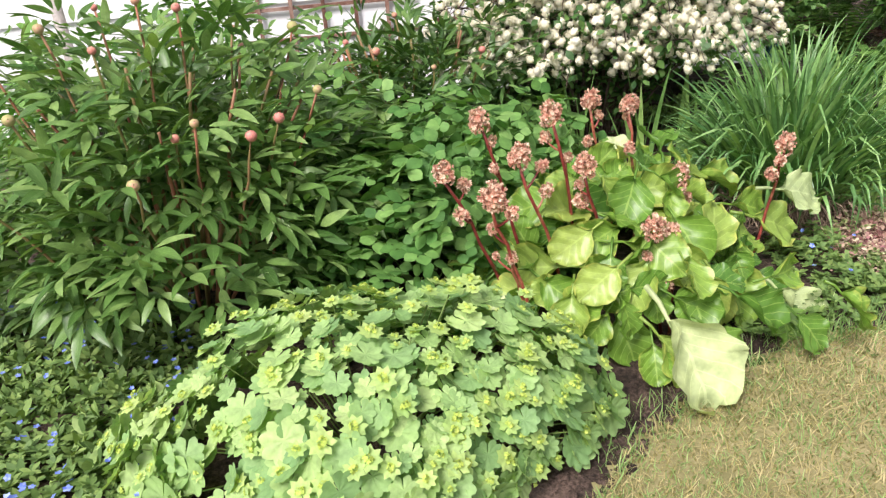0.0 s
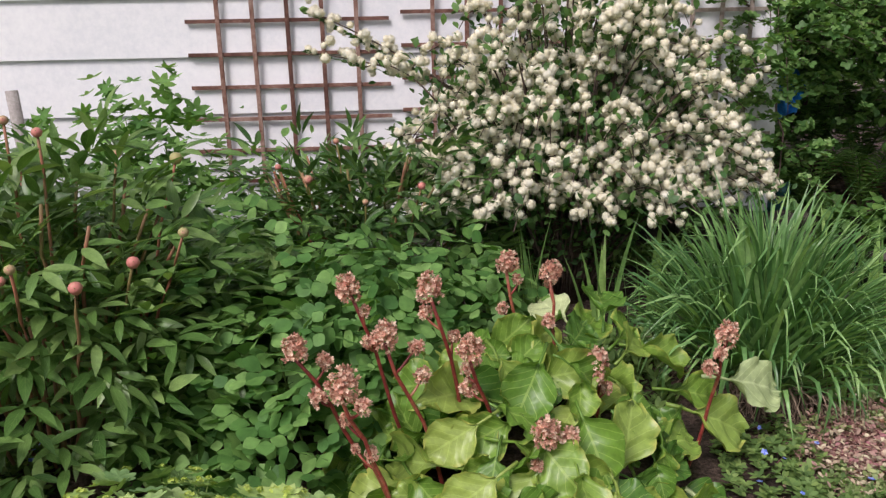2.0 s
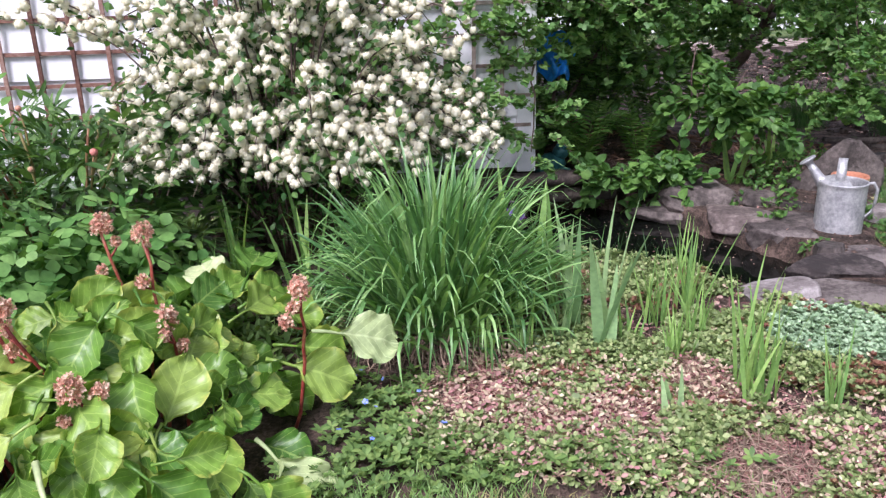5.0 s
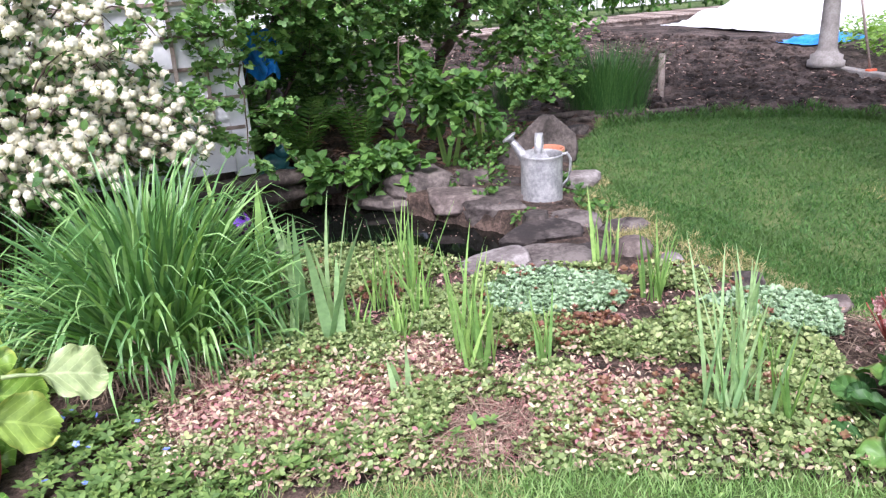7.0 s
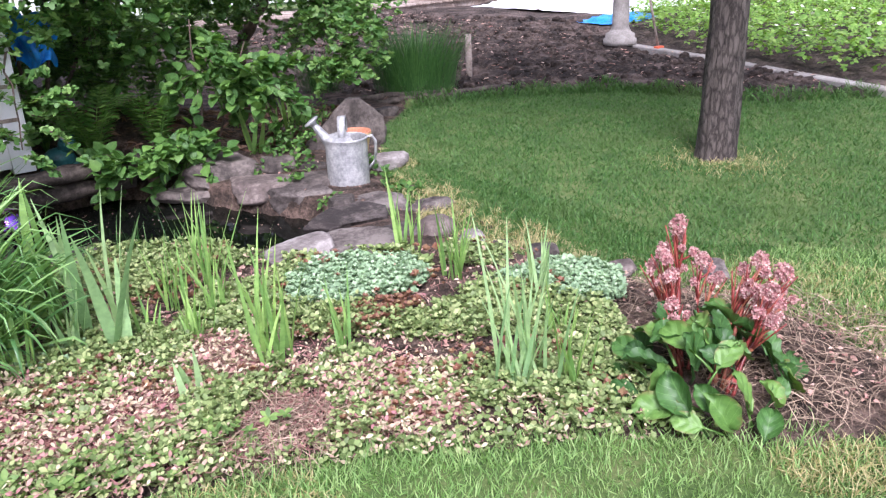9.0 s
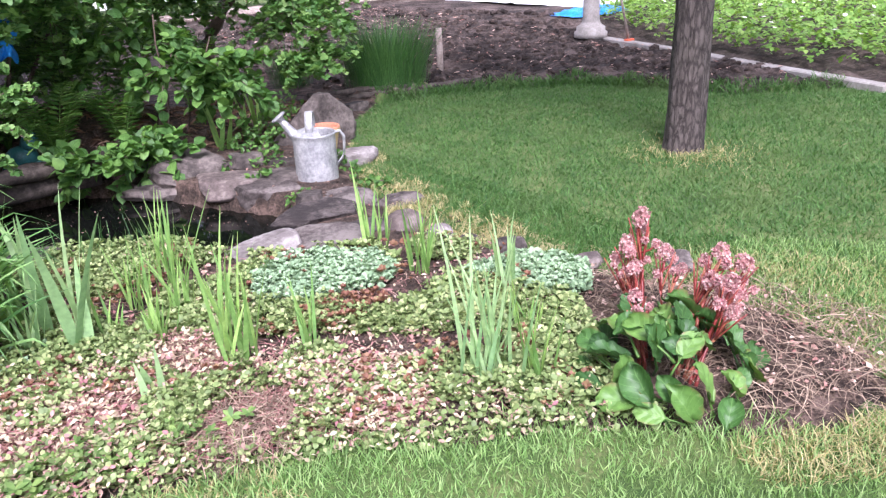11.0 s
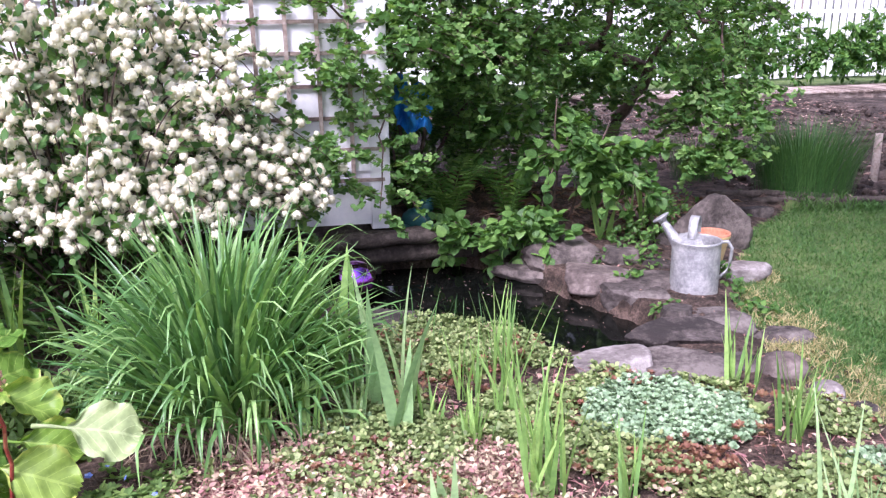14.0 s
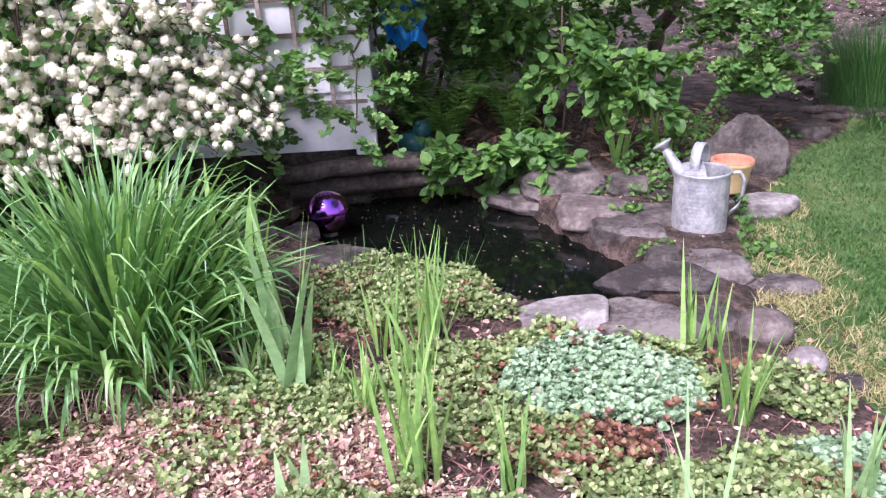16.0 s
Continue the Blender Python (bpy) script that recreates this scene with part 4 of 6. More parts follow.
def build_bergenia(x, y, label, leaves, stalks, leaf_mats, petal, seed, leaf_size, rise=0.35, facing=0.45, branches=0):
    """leaves: rows of place, heading and tilt; stalks: head, foot and side trusses."""
    r = np.random.default_rng(seed)
    z0 = gz(x, y)
    b = thing("bergenia", x, y, z0, label, "bergenia")
    meshes = [[mesh_data("leaf", berg_leaf(k, *leaf_size), m) for k in range(7)] for m in leaf_mats]
    for k, (lx, ly, lz, head, tilt, size, which) in enumerate(leaves):
        # blades turn their faces to the open, sunny side
        a = radians(head)
        nor = Vector((0.02, -0.55, 0.70)) + Vector(r.normal(0, tilt, 3))
        nor += facing * Vector((math.cos(a), math.sin(a), 0))
        nor.normalize()
        along = Vector((math.cos(a), math.sin(a), rise if lz - z0 > 0.19 or rise > 1 else -0.8)) + Vector(r.normal(0, 0.25 if tilt > 0.1 else 0.05, 3))
        along = (along - along.dot(nor) * nor).normalized()
        side = along.cross(nor)
        m = Matrix((side, along, nor)).transposed().to_4x4()
        m.translation = (lx - x, ly - y, lz - z0)
        part("leaf", meshes[which][k % 7], None, b, m=m @ Matrix.Translation((0, -0.07, 0)) @ Matrix.Scale(size, 4))
    hm = [mesh_data("flower_head", s, petal) for s in HEADS]
    sm = [mesh_data("side_flower_head", s, petal) for s in SMALL_HEADS]
    for k, (hx, hy, hz, fx, fy, size) in enumerate(stalks):
        top = np.array([hx - x, hy - y, hz - z0 - 0.03])
        foot = np.array([fx - x, fy - y, 0.0])
        line = arc(foot, top, 0.0, 9, 0.004, r)
        line[:, :2] += (0.12 * np.sin(np.linspace(0, PI, 9)) * 0.15)[:, None]
        shapes = [tube(line, 0.0062 * min(1, size + 0.2), 0.0045, 7)]
        ends = []
        for j in range(2 if size > 0.8 else 1):
            s0 = line[7 - j]
            end = s0 + np.array([r.uniform(-0.045, 0.045), r.uniform(-0.045, 0.03), r.uniform(0.02, 0.05)])
            shapes.append(tube(arc(s0, end, -0.004, 4), 0.004, 0.003, 5))
            ends.append(end)
        for j in range(branches):   # thin forks under the truss
            a = 2 * PI * j / branches + k
            shapes.append(tube(arc(line[5], top + np.array([0.034 * math.cos(a), 0.034 * math.sin(a), 0.012]), 0.0, 5), 0.0028, 0.002, 5))
        st = part("flower_stalk", joined(*shapes), M_REDSTALK, b)
        part("flower_head", hm[k % 3], None, st, m=pose(*top, r.uniform(-20, 20), r.uniform(-20, 20), r.uniform(0, 360)) @ Matrix.Scale(size, 4))
        for e in ends:
            part("side_flower_head", sm[k % 2], None, st, m=pose(*e, r.uniform(-40, 40), r.uniform(-40, 40), r.uniform(0, 360)) @ Matrix.Scale(size * r.uniform(0.7, 1.2), 4))


def dome_leaves(x, y, rx, ry, h, rows, seed, size=(0.75, 1.15), kinds=1, low=0.03):
    """Leaf places in rings of a low dome: place, heading, looseness, size, kind."""
    r = np.random.default_rng(seed)
    out = []
    for q, n in rows:
        for k in range(n):
            a = 2 * PI * (k + r.uniform(-0.35, 0.35)) / n + q * 5
            qq = q * r.uniform(0.88, 1.08)
            lx, ly = x + rx * qq * math.cos(a), y + ry * qq * math.sin(a)
            lz = gz(x, y) + low + h * max(0.05, 1 - 0.80 * qq ** 2.4) * r.uniform(0.80, 1.12)
            out.append((lx, ly, lz, math.degrees(a) + r.uniform(-50, 50), 0.42, r.uniform(*size), int(r.integers(kinds))))
    return out


def build_alchemilla(x, y):
    r = np.random.default_rng(21)
    a = thing("lady_s_mantle", x, y, gz(x, y), "rounded mound of pale scalloped leaves with lime flowers", "lady's mantle")
    metas = [mesh_data("leaf", fan(0.052, 9, 0.20, 0.12, 0.10, 0.10, 0.03, 4, 1.25), M_ALCH), mesh_data("leaf", fan(0.056, 8, 0.21, 0.06, 0.11, 0.08, 0.03, 4, 1.3), M_ALCH), mesh_data("leaf", fan(0.048, 9, 0.19, 0.18, 0.10, 0.12, 0.03, 4, 1.25), M_ALCH)]
    pos, out = shell(880, 0.56, 0.44, 0.39, -0.12, 0.80, r)
    for k, (p, d) in enumerate(zip(pos, out)):
        if p[1] > 0.22 and p[2] < 0.2:
            continue
        p[2] = max(p[2], 0.035)
        head = math.degrees(math.atan2(d[1], d[0])) - 90
        lean = -math.degrees(math.acos(max(-1, min(1, d[2])))) * 0.95
        part("leaf", metas[k % 3], None, a, m=pose(*p, 0, 0, head + r.uniform(-50, 50)) @ pose(0, 0, 0, lean + r.uniform(-22, 22), r.uniform(-18, 18), 0) @ Matrix.Scale(r.uniform(0.5, 1.1) * (1.25 - 0.4 * d[2]), 4))
    star = []
    for k in range(5):
        t = 2 * PI * k / 5
        star.append(moved(lens(1.0, 0.75, 2, 0.2, -0.2), pose(0, 0, 0.02 * k, 0, 0, math.degrees(t))))
    star = joined(*star)
    cl = rand_dir(9, 0.0, 1, r)
    cluster = scatter(star, cl * 0.014, rand_dir(9, -0.2, 0.4, r), cl, r.uniform(0.006, 0.011, 9))
    cluster_me = mesh_data("flower", cluster, M_ALCH_FLOWER)
    collar_me = mesh_data("bract", fan(0.036, 8, 0.30, 0.06, 0.08, 0.10, 0.0, 4, 1.4), M_ALCH_TIP)
    pos, out = shell(300, 0.57, 0.44, 0.41, -0.05, 0.96, r)
    for p, d in zip(pos, out):
        m = pose(*p, 0, 0, math.degrees(math.atan2(d[1], d[0])) - 90) @ pose(0, 0, 0, -math.degrees(math.acos(max(-1, min(1, d[2])))) * 0.7 + r.uniform(-18, 18), r.uniform(-18, 18), 0) @ pose(0, 0, 0, 0, 0, r.uniform(0, 360)) @ Matrix.Scale(r.uniform(0.5, 1.0), 4)
        tip = part("bract", collar_me, None, a, m=m)
        part("flower", cluster_me, None, tip, m=pose(0, 0, 0.004) @ Matrix.Scale(0.7, 4))
    stems = [tube(arc((0.2 * q[0], 0.2 * q[1], -0.02), q * 0.97, 0.01, 5), 0.003, 0.002, 4) for q in pos[::3]]
    tagged(part("stem_tangle", joined(*stems), M_GREENSTALK, a), kind="stuff")


def strap(length, width, bend, n=7, twist=0.0, lift=1.0, taper=3.2):
    """A strap blade rising and arching over along +y."""
    s = np.linspace(0, 1, n + 1)
    ang = lift - bend * s ** 1.4
    y = np.concatenate([[0], np.cumsum(np.cos(ang[:-1]) * length / n)])
    z = np.concatenate([[0], np.cumsum(np.sin(ang[:-1]) * length / n)])
    w = width / 2 * np.minimum(1, (1 - s) * taper) ** 0.7 * (0.75 + 0.25 * np.minimum(1, s * 5))
    w[-1] = 0.0004
    tw = twist * s
    v = np.concatenate([np.stack([c * w * np.cos(tw), y - c * w * np.sin(tw), z + abs(c) * 0.35 * w], 1) for c in (-1, 0, 1)])
    uv = np.concatenate([np.stack([np.full(n + 1, 0.5 + 0.5 * c), s], 1) for c in (-1, 0, 1)])
    m = n + 1
    return v, [(k * m + i, (k + 1) * m + i, (k + 1) * m + i + 1, k * m + i + 1) for k in range(2) for i in range(n)], uv


def kinked(length, width, lift, bend, kink_at, kink, n=9, twist=0.0):
    """A narrow strap that rises, arches, and folds over near its tip."""
    s = np.linspace(0, 1, n + 1)
    ang = lift - bend * s ** 1.5 - kink * np.clip((s - kink_at) / 0.14, 0, 1)
    y = np.concatenate([[0], np.cumsum(np.cos(ang[:-1]) * length / n)])
    z = np.concatenate([[0], np.cumsum(np.sin(ang[:-1]) * length / n)])
    w = width / 2 * np.minimum(1, (1 - s) * 2.6) ** 0.75 * (0.8 + 0.2 * np.minimum(1, s * 4))
    w[-1] = 0.0004
    tw = twist * s
    v = np.concatenate([np.stack([c * w * np.cos(tw), y - c * w * np.sin(tw), z + abs(c) * 0.45 * w], 1) for c in (-1, 0, 1)])
    uv = np.concatenate([np.stack([np.full(n + 1, 0.5 + 0.5 * c), s], 1) for c in (-1, 0, 1)])
    m = n + 1
    return v, [(k * m + i, (k + 1) * m + i, (k + 1) * m + i + 1, k * m + i + 1) for k in range(2) for i in range(n)], uv


def build_daylily(x, y):
    r = np.random.default_rng(31)
    d = thing("daylily_clump", x, y, gz(x, y), "dense fountain of arching green strap leaves", "daylily")
    metas, shapes = [], []
    for k in range(48):
        lean = k / 47   # from the upright heart to the sprawling skirt
        folds = r.random() < 0.2 + 0.8 * lean
        shapes.append(kinked((0.70 - 0.20 * lean) * r.uniform(0.82, 1.1), r.uniform(0.013, 0.019), 1.50 - 0.78 * lean + r.normal(0, 0.06), r.uniform(0.1, 0.6) + 0.3 * lean,
                             r.uniform(0.5, 0.8), r.uniform(1.0, 2.1) if folds else r.uniform(0, 0.3), 10, r.uniform(-0.9, 0.9)))
        metas.append(mesh_data("blade", shapes[-1], M_DAYLILY))
    rest = []
    for k in range(950):
        a = r.uniform(0, 2 * PI)
        u = r.random() ** 0.85
        q = 0.05 + 0.19 * u + r.normal(0, 0.03)
        kind = min(47, max(0, int(48 * u + r.normal(0, 4))))
        m = pose(q * math.cos(a), q * math.sin(a), 0.07 - 0.04 * u + r.uniform(-0.02, 0.05), r.normal(0, 7), r.normal(0, 9), math.degrees(a) - 90 + r.normal(0, 34)) @ Matrix.Scale(r.uniform(0.75, 1.08), 4)
        if k < 300:
            part("blade", metas[kind], None, d, m=m)
        else:
            rest.append(moved(shapes[kind], m))
    tagged(part("inner_foliage", joined(*rest), M_DAYLILY, d), kind="stuff")
    n = 620
    a = r.uniform(0, 2 * PI, n)
    q = 0.30 * np.sqrt(r.uniform(0.15, 1, n))
    dead = scatter(strap(0.22, 0.005, 2.6, 5, 0.5, 0.5), np.stack([q * np.cos(a), q * np.sin(a), r.uniform(0.02, 0.16, n) * (1.25 - 2.6 * q)], 1), np.stack([np.cos(a), np.sin(a), -0.5 * np.ones(n)], 1) + r.normal(0, 0.5, (n, 3)), jitter_up(n, 0.3, r), r.uniform(0.5, 1.1, n))
    tagged(part("dead_skirt", dead, M_STRAWSTEM, d, "withered brown leaves round the foot"), kind="stuff")


def build_iris(x, y, h, n, width, mat, seed, lean=0.12, spread=0.05):
    r = np.random.default_rng(seed)
    t = thing("iris_clump", x, y, gz(x, y), "upright sword-shaped iris leaves growing through ground cover", "iris", "iris in the bed")
    thin = width < 0.025
    for k in range(int(n * 2.3) if thin else n + n // 2):
        s = strap(h * r.uniform(0.6, 1.12), width * (0.72 if thin else 1.0) * r.uniform(0.9, 1.3), r.uniform(0.02, 0.35), 6, r.uniform(-0.3, 0.3), 1.53 - abs(r.normal(0, lean)), 1.5)
        part("blade", s, mat, t, m=pose(r.normal(0, spread), r.normal(0, spread), -0.01, 0, r.uniform(-8, 8), r.uniform(0, 360)))


def pompom(seed, r=None):
    r = np.random.default_rng(seed)
    bm = bmesh.new()
    bmesh.ops.create_icosphere(bm, subdivisions=1, radius=0.9)
    core = from_bm(bm)
    d = rand_dir(84, -0.8, 1, r)
    quad = (np.array([(-0.13, -0.11, 0), (0.11, -0.12, 0.03), (0.13, 0.11, 0), (-0.11, 0.13, 0.03)]), [(0, 1, 2, 3)], np.full((4, 2), 0.3))
    pet = scatter(quad, d * r.uniform(0.9, 1.02, (84, 1)), np.cross(d, rand_dir(84, -1, 1, r)), d + r.normal(0, 0.14, d.shape), r.uniform(0.8, 1.25, 84))
    return joined(core, pet)


def build_spirea(x, y):
    r = np.random.default_rng(41)
    z0 = gz(x, y)
    s = thing("spirea_bush", x, y, z0, "arching shrub smothered in white pompom blossom", "shrub")
    leaf_p, leaf_d, bloom, twigs = [], [], [], []
    for k in range(370):
        a = r.uniform(0, 2 * PI)
        reach = r.uniform(0.25, 1.0)
        wild = r.random() < 0.12
        ex, ey = (1.02 if math.cos(a) > 0 else 0.96) * reach * math.cos(a), 0.74 * reach * math.sin(a)
        top = 1.62 * (1 - 0.30 * reach ** 2) * r.uniform(0.50, 1.06)
        end = np.array([ex, ey, max(0.52, top - (0.1 if wild else 0.74) * reach * r.uniform(0.4, 1.35))])
        ctl = np.array([0.55 * ex, 0.55 * ey, top * 1.12]) + r.normal(0, 0.06, 3)
        b0 = np.array([0.12 * math.cos(a), 0.12 * math.sin(a), 0.0])
        u = np.linspace(0, 1, 12)[:, None]
        line = (1 - u) ** 2 * b0 + 2 * u * (1 - u) * ctl + u ** 2 * end
        twigs.append(tube(line, 0.006, 0.002, 4))
        for w in np.linspace(0.14, 1.0, 36):
            p = (1 - w) ** 2 * b0 + 2 * w * (1 - w) * ctl + w ** 2 * end
            leaf_p.append(p + r.normal(0, 0.035, 3))
            leaf_d.append(end - b0 + r.normal(0, 0.8, 3))
        facing = 1.0 if ey < 0.25 else 0.45
        if r.random() < facing:
            w = r.uniform(0.36, 0.70)
            while w < 1.0:
                p = (1 - w) ** 2 * b0 + 2 * w * (1 - w) * ctl + w ** 2 * end
                bloom.append(p + np.array([r.normal(0, 0.020), r.normal(0, 0.020) - 0.012, 0.022 + r.normal(0, 0.012)]))
                w += r.uniform(0.012, 0.042) if r.random() < 0.92 else r.uniform(0.08, 0.2)
    # low sprays hanging towards the pond
    for q0, q1 in (((0.55, -0.2, 0.85), (0.98, 0.28, 0.48)), ((0.5, 0.1, 0.95), (1.05, 0.40, 0.62)), ((0.5, -0.1, 0.8), (0.86, 0.16, 0.58))):
        line = arc(q0, q1, 0.08, 10)
        twigs.append(tube(line, 0.004, 0.002, 4))
        for q in line[5:]:
            for _ in range(2):
                bloom.append(q + r.normal(0, 0.03, 3))
            leaf_p += [q + r.normal(0, 0.03, 3) for _ in range(4)]
            leaf_d += [r.normal(0, 1, 3) for _ in range(4)]
    # the long spray reaching out over the trellis
    for z_end, n in ((1.34, 36), (1.17, 22)):
        line = arc((-0.5, -0.05, 1.0), (-1.10, -0.08, z_end), 0.02, 12)
        twigs.append(tube(line, 0.005, 0.002, 4))
        for w in np.linspace(0.25, 1, n):
            q = line[0] + (line[-1] - line[0]) * w
            bloom.append(q + r.normal(0, 0.02, 3) + np.array([0, 0, 0.02]))
            leaf_p.append(q)
            leaf_d.append((-1, 0, 0.3))
    leaf_p, leaf_d = np.array(leaf_p), np.array(leaf_d)
    part("foliage", scatter(lens(0.042, 0.026, 3, 0.2, 0.2, 0.9, 0.1), leaf_p, leaf_d, jitter_up(len(leaf_p), 0.6, r), r.uniform(0.7, 1.3, len(leaf_p))), M_SPIREA, s)
    tagged(part("twig_tangle", joined(*twigs), M_TWIG, s), kind="stuff")
    metas = [mesh_data("blossom", pompom(k), M_BLOOM) for k in range(4)]
    bloom = np.array(bloom)
    order = np.argsort(bloom[:, 1])
    near, far = bloom[order[:300]], bloom[order[300:]]
    for k, q in enumerate(near):
        part("blossom", metas[k % 4], None, s, m=pose(*q, r.uniform(0, 90), r.uniform(0, 90), r.uniform(0, 360)) @ Matrix.Diagonal((1, 1, 0.8, 1)) @ Matrix.Scale(0.014 + 0.013 * r.random(), 4))
    if len(far):
        ob = part("more_blossom", scatter(pompom(9), far, rand_dir(len(far), -1, 1, r), jitter_up(len(far), 1, r), 0.014 + 0.013 * r.random(len(far))), M_BLOOM, s)
        tagged(ob, kind="stuff")


def build_shrub(name, x, y, label, blobs, limbs, leaf, mat, seed, size, category="shrub", per=5):
    """Woody shrub: limbs, and rosettes of leaves filling uneven clouds (place, radii, count)."""
    r = np.random.default_rng(seed)
    z0 = gz(x, y)
    s = thing(name, x, y, z0, label, category)
    for pts, r0, r1 in limbs:
        q = np.array(pts, float) - (x, y, z0)
        u = np.linspace(0, len(q) - 1, 5 * (len(q) - 1) + 1)
        line = np.stack([np.interp(u, np.arange(len(q)), q[:, c]) for c in range(3)], 1)
        line[1:-1] += r.normal(0, 0.012, line[1:-1].shape)
        part("limb", tube(line, r0, r1, 7), M_TWIG, s)
    pos, along, upw, twigs = [], [], [], []
    for (bx, by, bz, rx, ry, rz, n) in blobs:
        for _ in range(max(3, n // 5)):
            # a twig that leaves the cloud sideways and nods, with leaves in tufts along it
            d = rand_dir(1, -0.7, 0.9, r)[0]
            p0 = np.array([bx, by, bz]) - (x, y, z0) + d * np.array([rx, ry, rz]) * r.uniform(0.15, 0.9)
            way = unit(d * np.array([1, 1, 0.3]) + r.normal(0, 0.5, 3))
            ln = r.uniform(0.5, 1.0) * min(0.42, 0.9 * max(rx, rz))
            u = np.linspace(0, 1, 6)[:, None]
            line = p0 + way * ln * u + np.array([0, 0, -0.35 * ln]) * u ** 2
            twigs.append(tube(line, 0.003, 0.001, 4))
            for w in np.linspace(0.1, 1.0, 5):
                q = p0 + way * ln * w + np.array([0, 0, -0.35 * ln * w * w])
                for k in range(per):
                    pos.append(q + r.normal(0, 0.012, 3))
                    along.append(unit(way * 0.7 + r.normal(0, 0.65, 3)))
                    upw.append(unit(np.array([0, -0.15, 1.0]) + r.normal(0, 0.3, 3)))
    part("foliage", scatter(leaf, pos, along, upw, r.uniform(*size, len(pos))), mat, s)
    if twigs:
        tagged(part("twig_tangle", joined(*twigs), M_TWIG, s), kind="stuff")
    return s


def build_fern(x, y, z, n, length, seed):
    r = np.random.default_rng(seed)
    f = thing("fern", x, y, z, "green feathery fern in the shade of the shrub", "fern", "ferns behind the pond")
    for k in range(n):
        a = 2 * PI * k / n + r.uniform(-0.3, 0.3)
        u = np.linspace(0, 1, 26)
        l = length * r.uniform(0.75, 1.1)
        reach, high = l * r.uniform(0.45, 0.7), l * r.uniform(0.6, 0.85)
        spine = np.stack([reach * u ** 1.2 * math.cos(a), reach * u ** 1.2 * math.sin(a), high * np.sin(u * 1.9) / math.sin(1.57)], 1)
        tan = unit(np.gradient(spine, axis=0))
        side = unit(np.cross(tan, (0, 0, 1.0)))
        w = 0.10 * np.sin(PI * np.clip(u * 0.93 + 0.07, 0, 1) ** 0.8) + 0.004
        pin = lens(1.0, 0.2, 3, 0.1, 0.15, 0.7)
        shapes = [tube(spine, 0.004, 0.001, 4)]
        for sg in (-1, 1):
            shapes.append(scatter(pin, spine[3:], sg * side[3:] + 0.35 * tan[3:], np.cross(sg * side[3:], tan[3:]) * sg + (0, 0, 0.6), w[3:]))
        part("frond", joined(*shapes), M_FERN, f)


# spring plants of the main bed
build_peony(-0.62, 2.62, 0.70, 0.60, 0.99, 2000,
            [(-0.86, 2.45, 1.10), (-0.70, 2.35, 1.04), (-0.42, 2.12, 0.86), (-0.60, 2.08, 0.72), (-0.28, 2.12, 0.81), (-0.10, 2.40, 0.86), (-0.16, 2.62, 1.02), (-0.48, 2.5, 1.12),
             (-0.36, 2.72, 1.02), (-0.95, 2.30, 0.88), (-1.05, 2.5, 1.02), (-0.62, 2.62, 1.14), (-0.22, 2.34, 0.80), (-0.78, 2.75, 1.12), (-0.5, 2.22, 0.80), (-1.1, 2.2, 0.75)],
            "large green peony bush with round pink buds", 51)
build_peony(0.28, 3.52, 0.66, 0.48, 0.85, 1250, [(0.12, 3.34, 0.80), (0.34, 3.2, 0.74), (0.0, 3.4, 0.84), (0.55, 3.26, 0.78), (0.22, 3.5, 0.92)], "dark green peony bush with small tight buds", 52, M_PEONY_DARK, 0.026)
lobed = trifoliate(lens(0.046, 0.044, 5, 0.10, 0.15, 1.15), 70, 0.016, 0.92)
build_mound("meadow_rue", 0.16, 2.62, 0.52, 0.60, 0.70, 1300, lobed, M_AQUI, "mound of rounded soft green leaflets", "meadow rue", 53, (0.8, 1.35), 0.5, 0.8)
build_mound("meadow_rue", 0.55, 2.95, 0.40, 0.38, 0.60, 560, lobed, M_AQUI, "low spread of rounded soft green leaflets", "meadow rue", 54, (0.8, 1.35), 0.5)
build_mound("meadow_rue", -0.35, 3.15, 0.60, 0.50, 0.72, 900, lobed, M_AQUI, "leafy green mound filling the bed's middle", "meadow rue", 55, (0.9, 1.45), 0.5)
palm = fan(0.062, 5, 0.58, 0.05, 0.10, 0.45, 0.09, 4, 1.5)
build_mound("larkspur", -0.72, 4.05, 0.42, 0.36, 1.12, 700, palm, M_AQUI, "tall leafy clump with deeply cut leaves by the wall", "perennial", 56, (0.8, 1.4), 0.35)
build_mound("larkspur", -0.15, 4.10, 0.36, 0.28, 0.86, 420, lens(0.075, 0.034, 4, 0.2, 0.3), M_AQUI, "slender leafy stems below the trellis", "perennial", 57, (0.7, 1.2), 0.35, stems=22)
build_mound("larkspur", -1.35, 3.9, 0.5, 0.45, 0.95, 600, palm, M_AQUI, "leafy clump with cut leaves beside the wall", "perennial", 58, (0.8, 1.4), 0.35)
build_alchemilla(-0.06, 1.70)

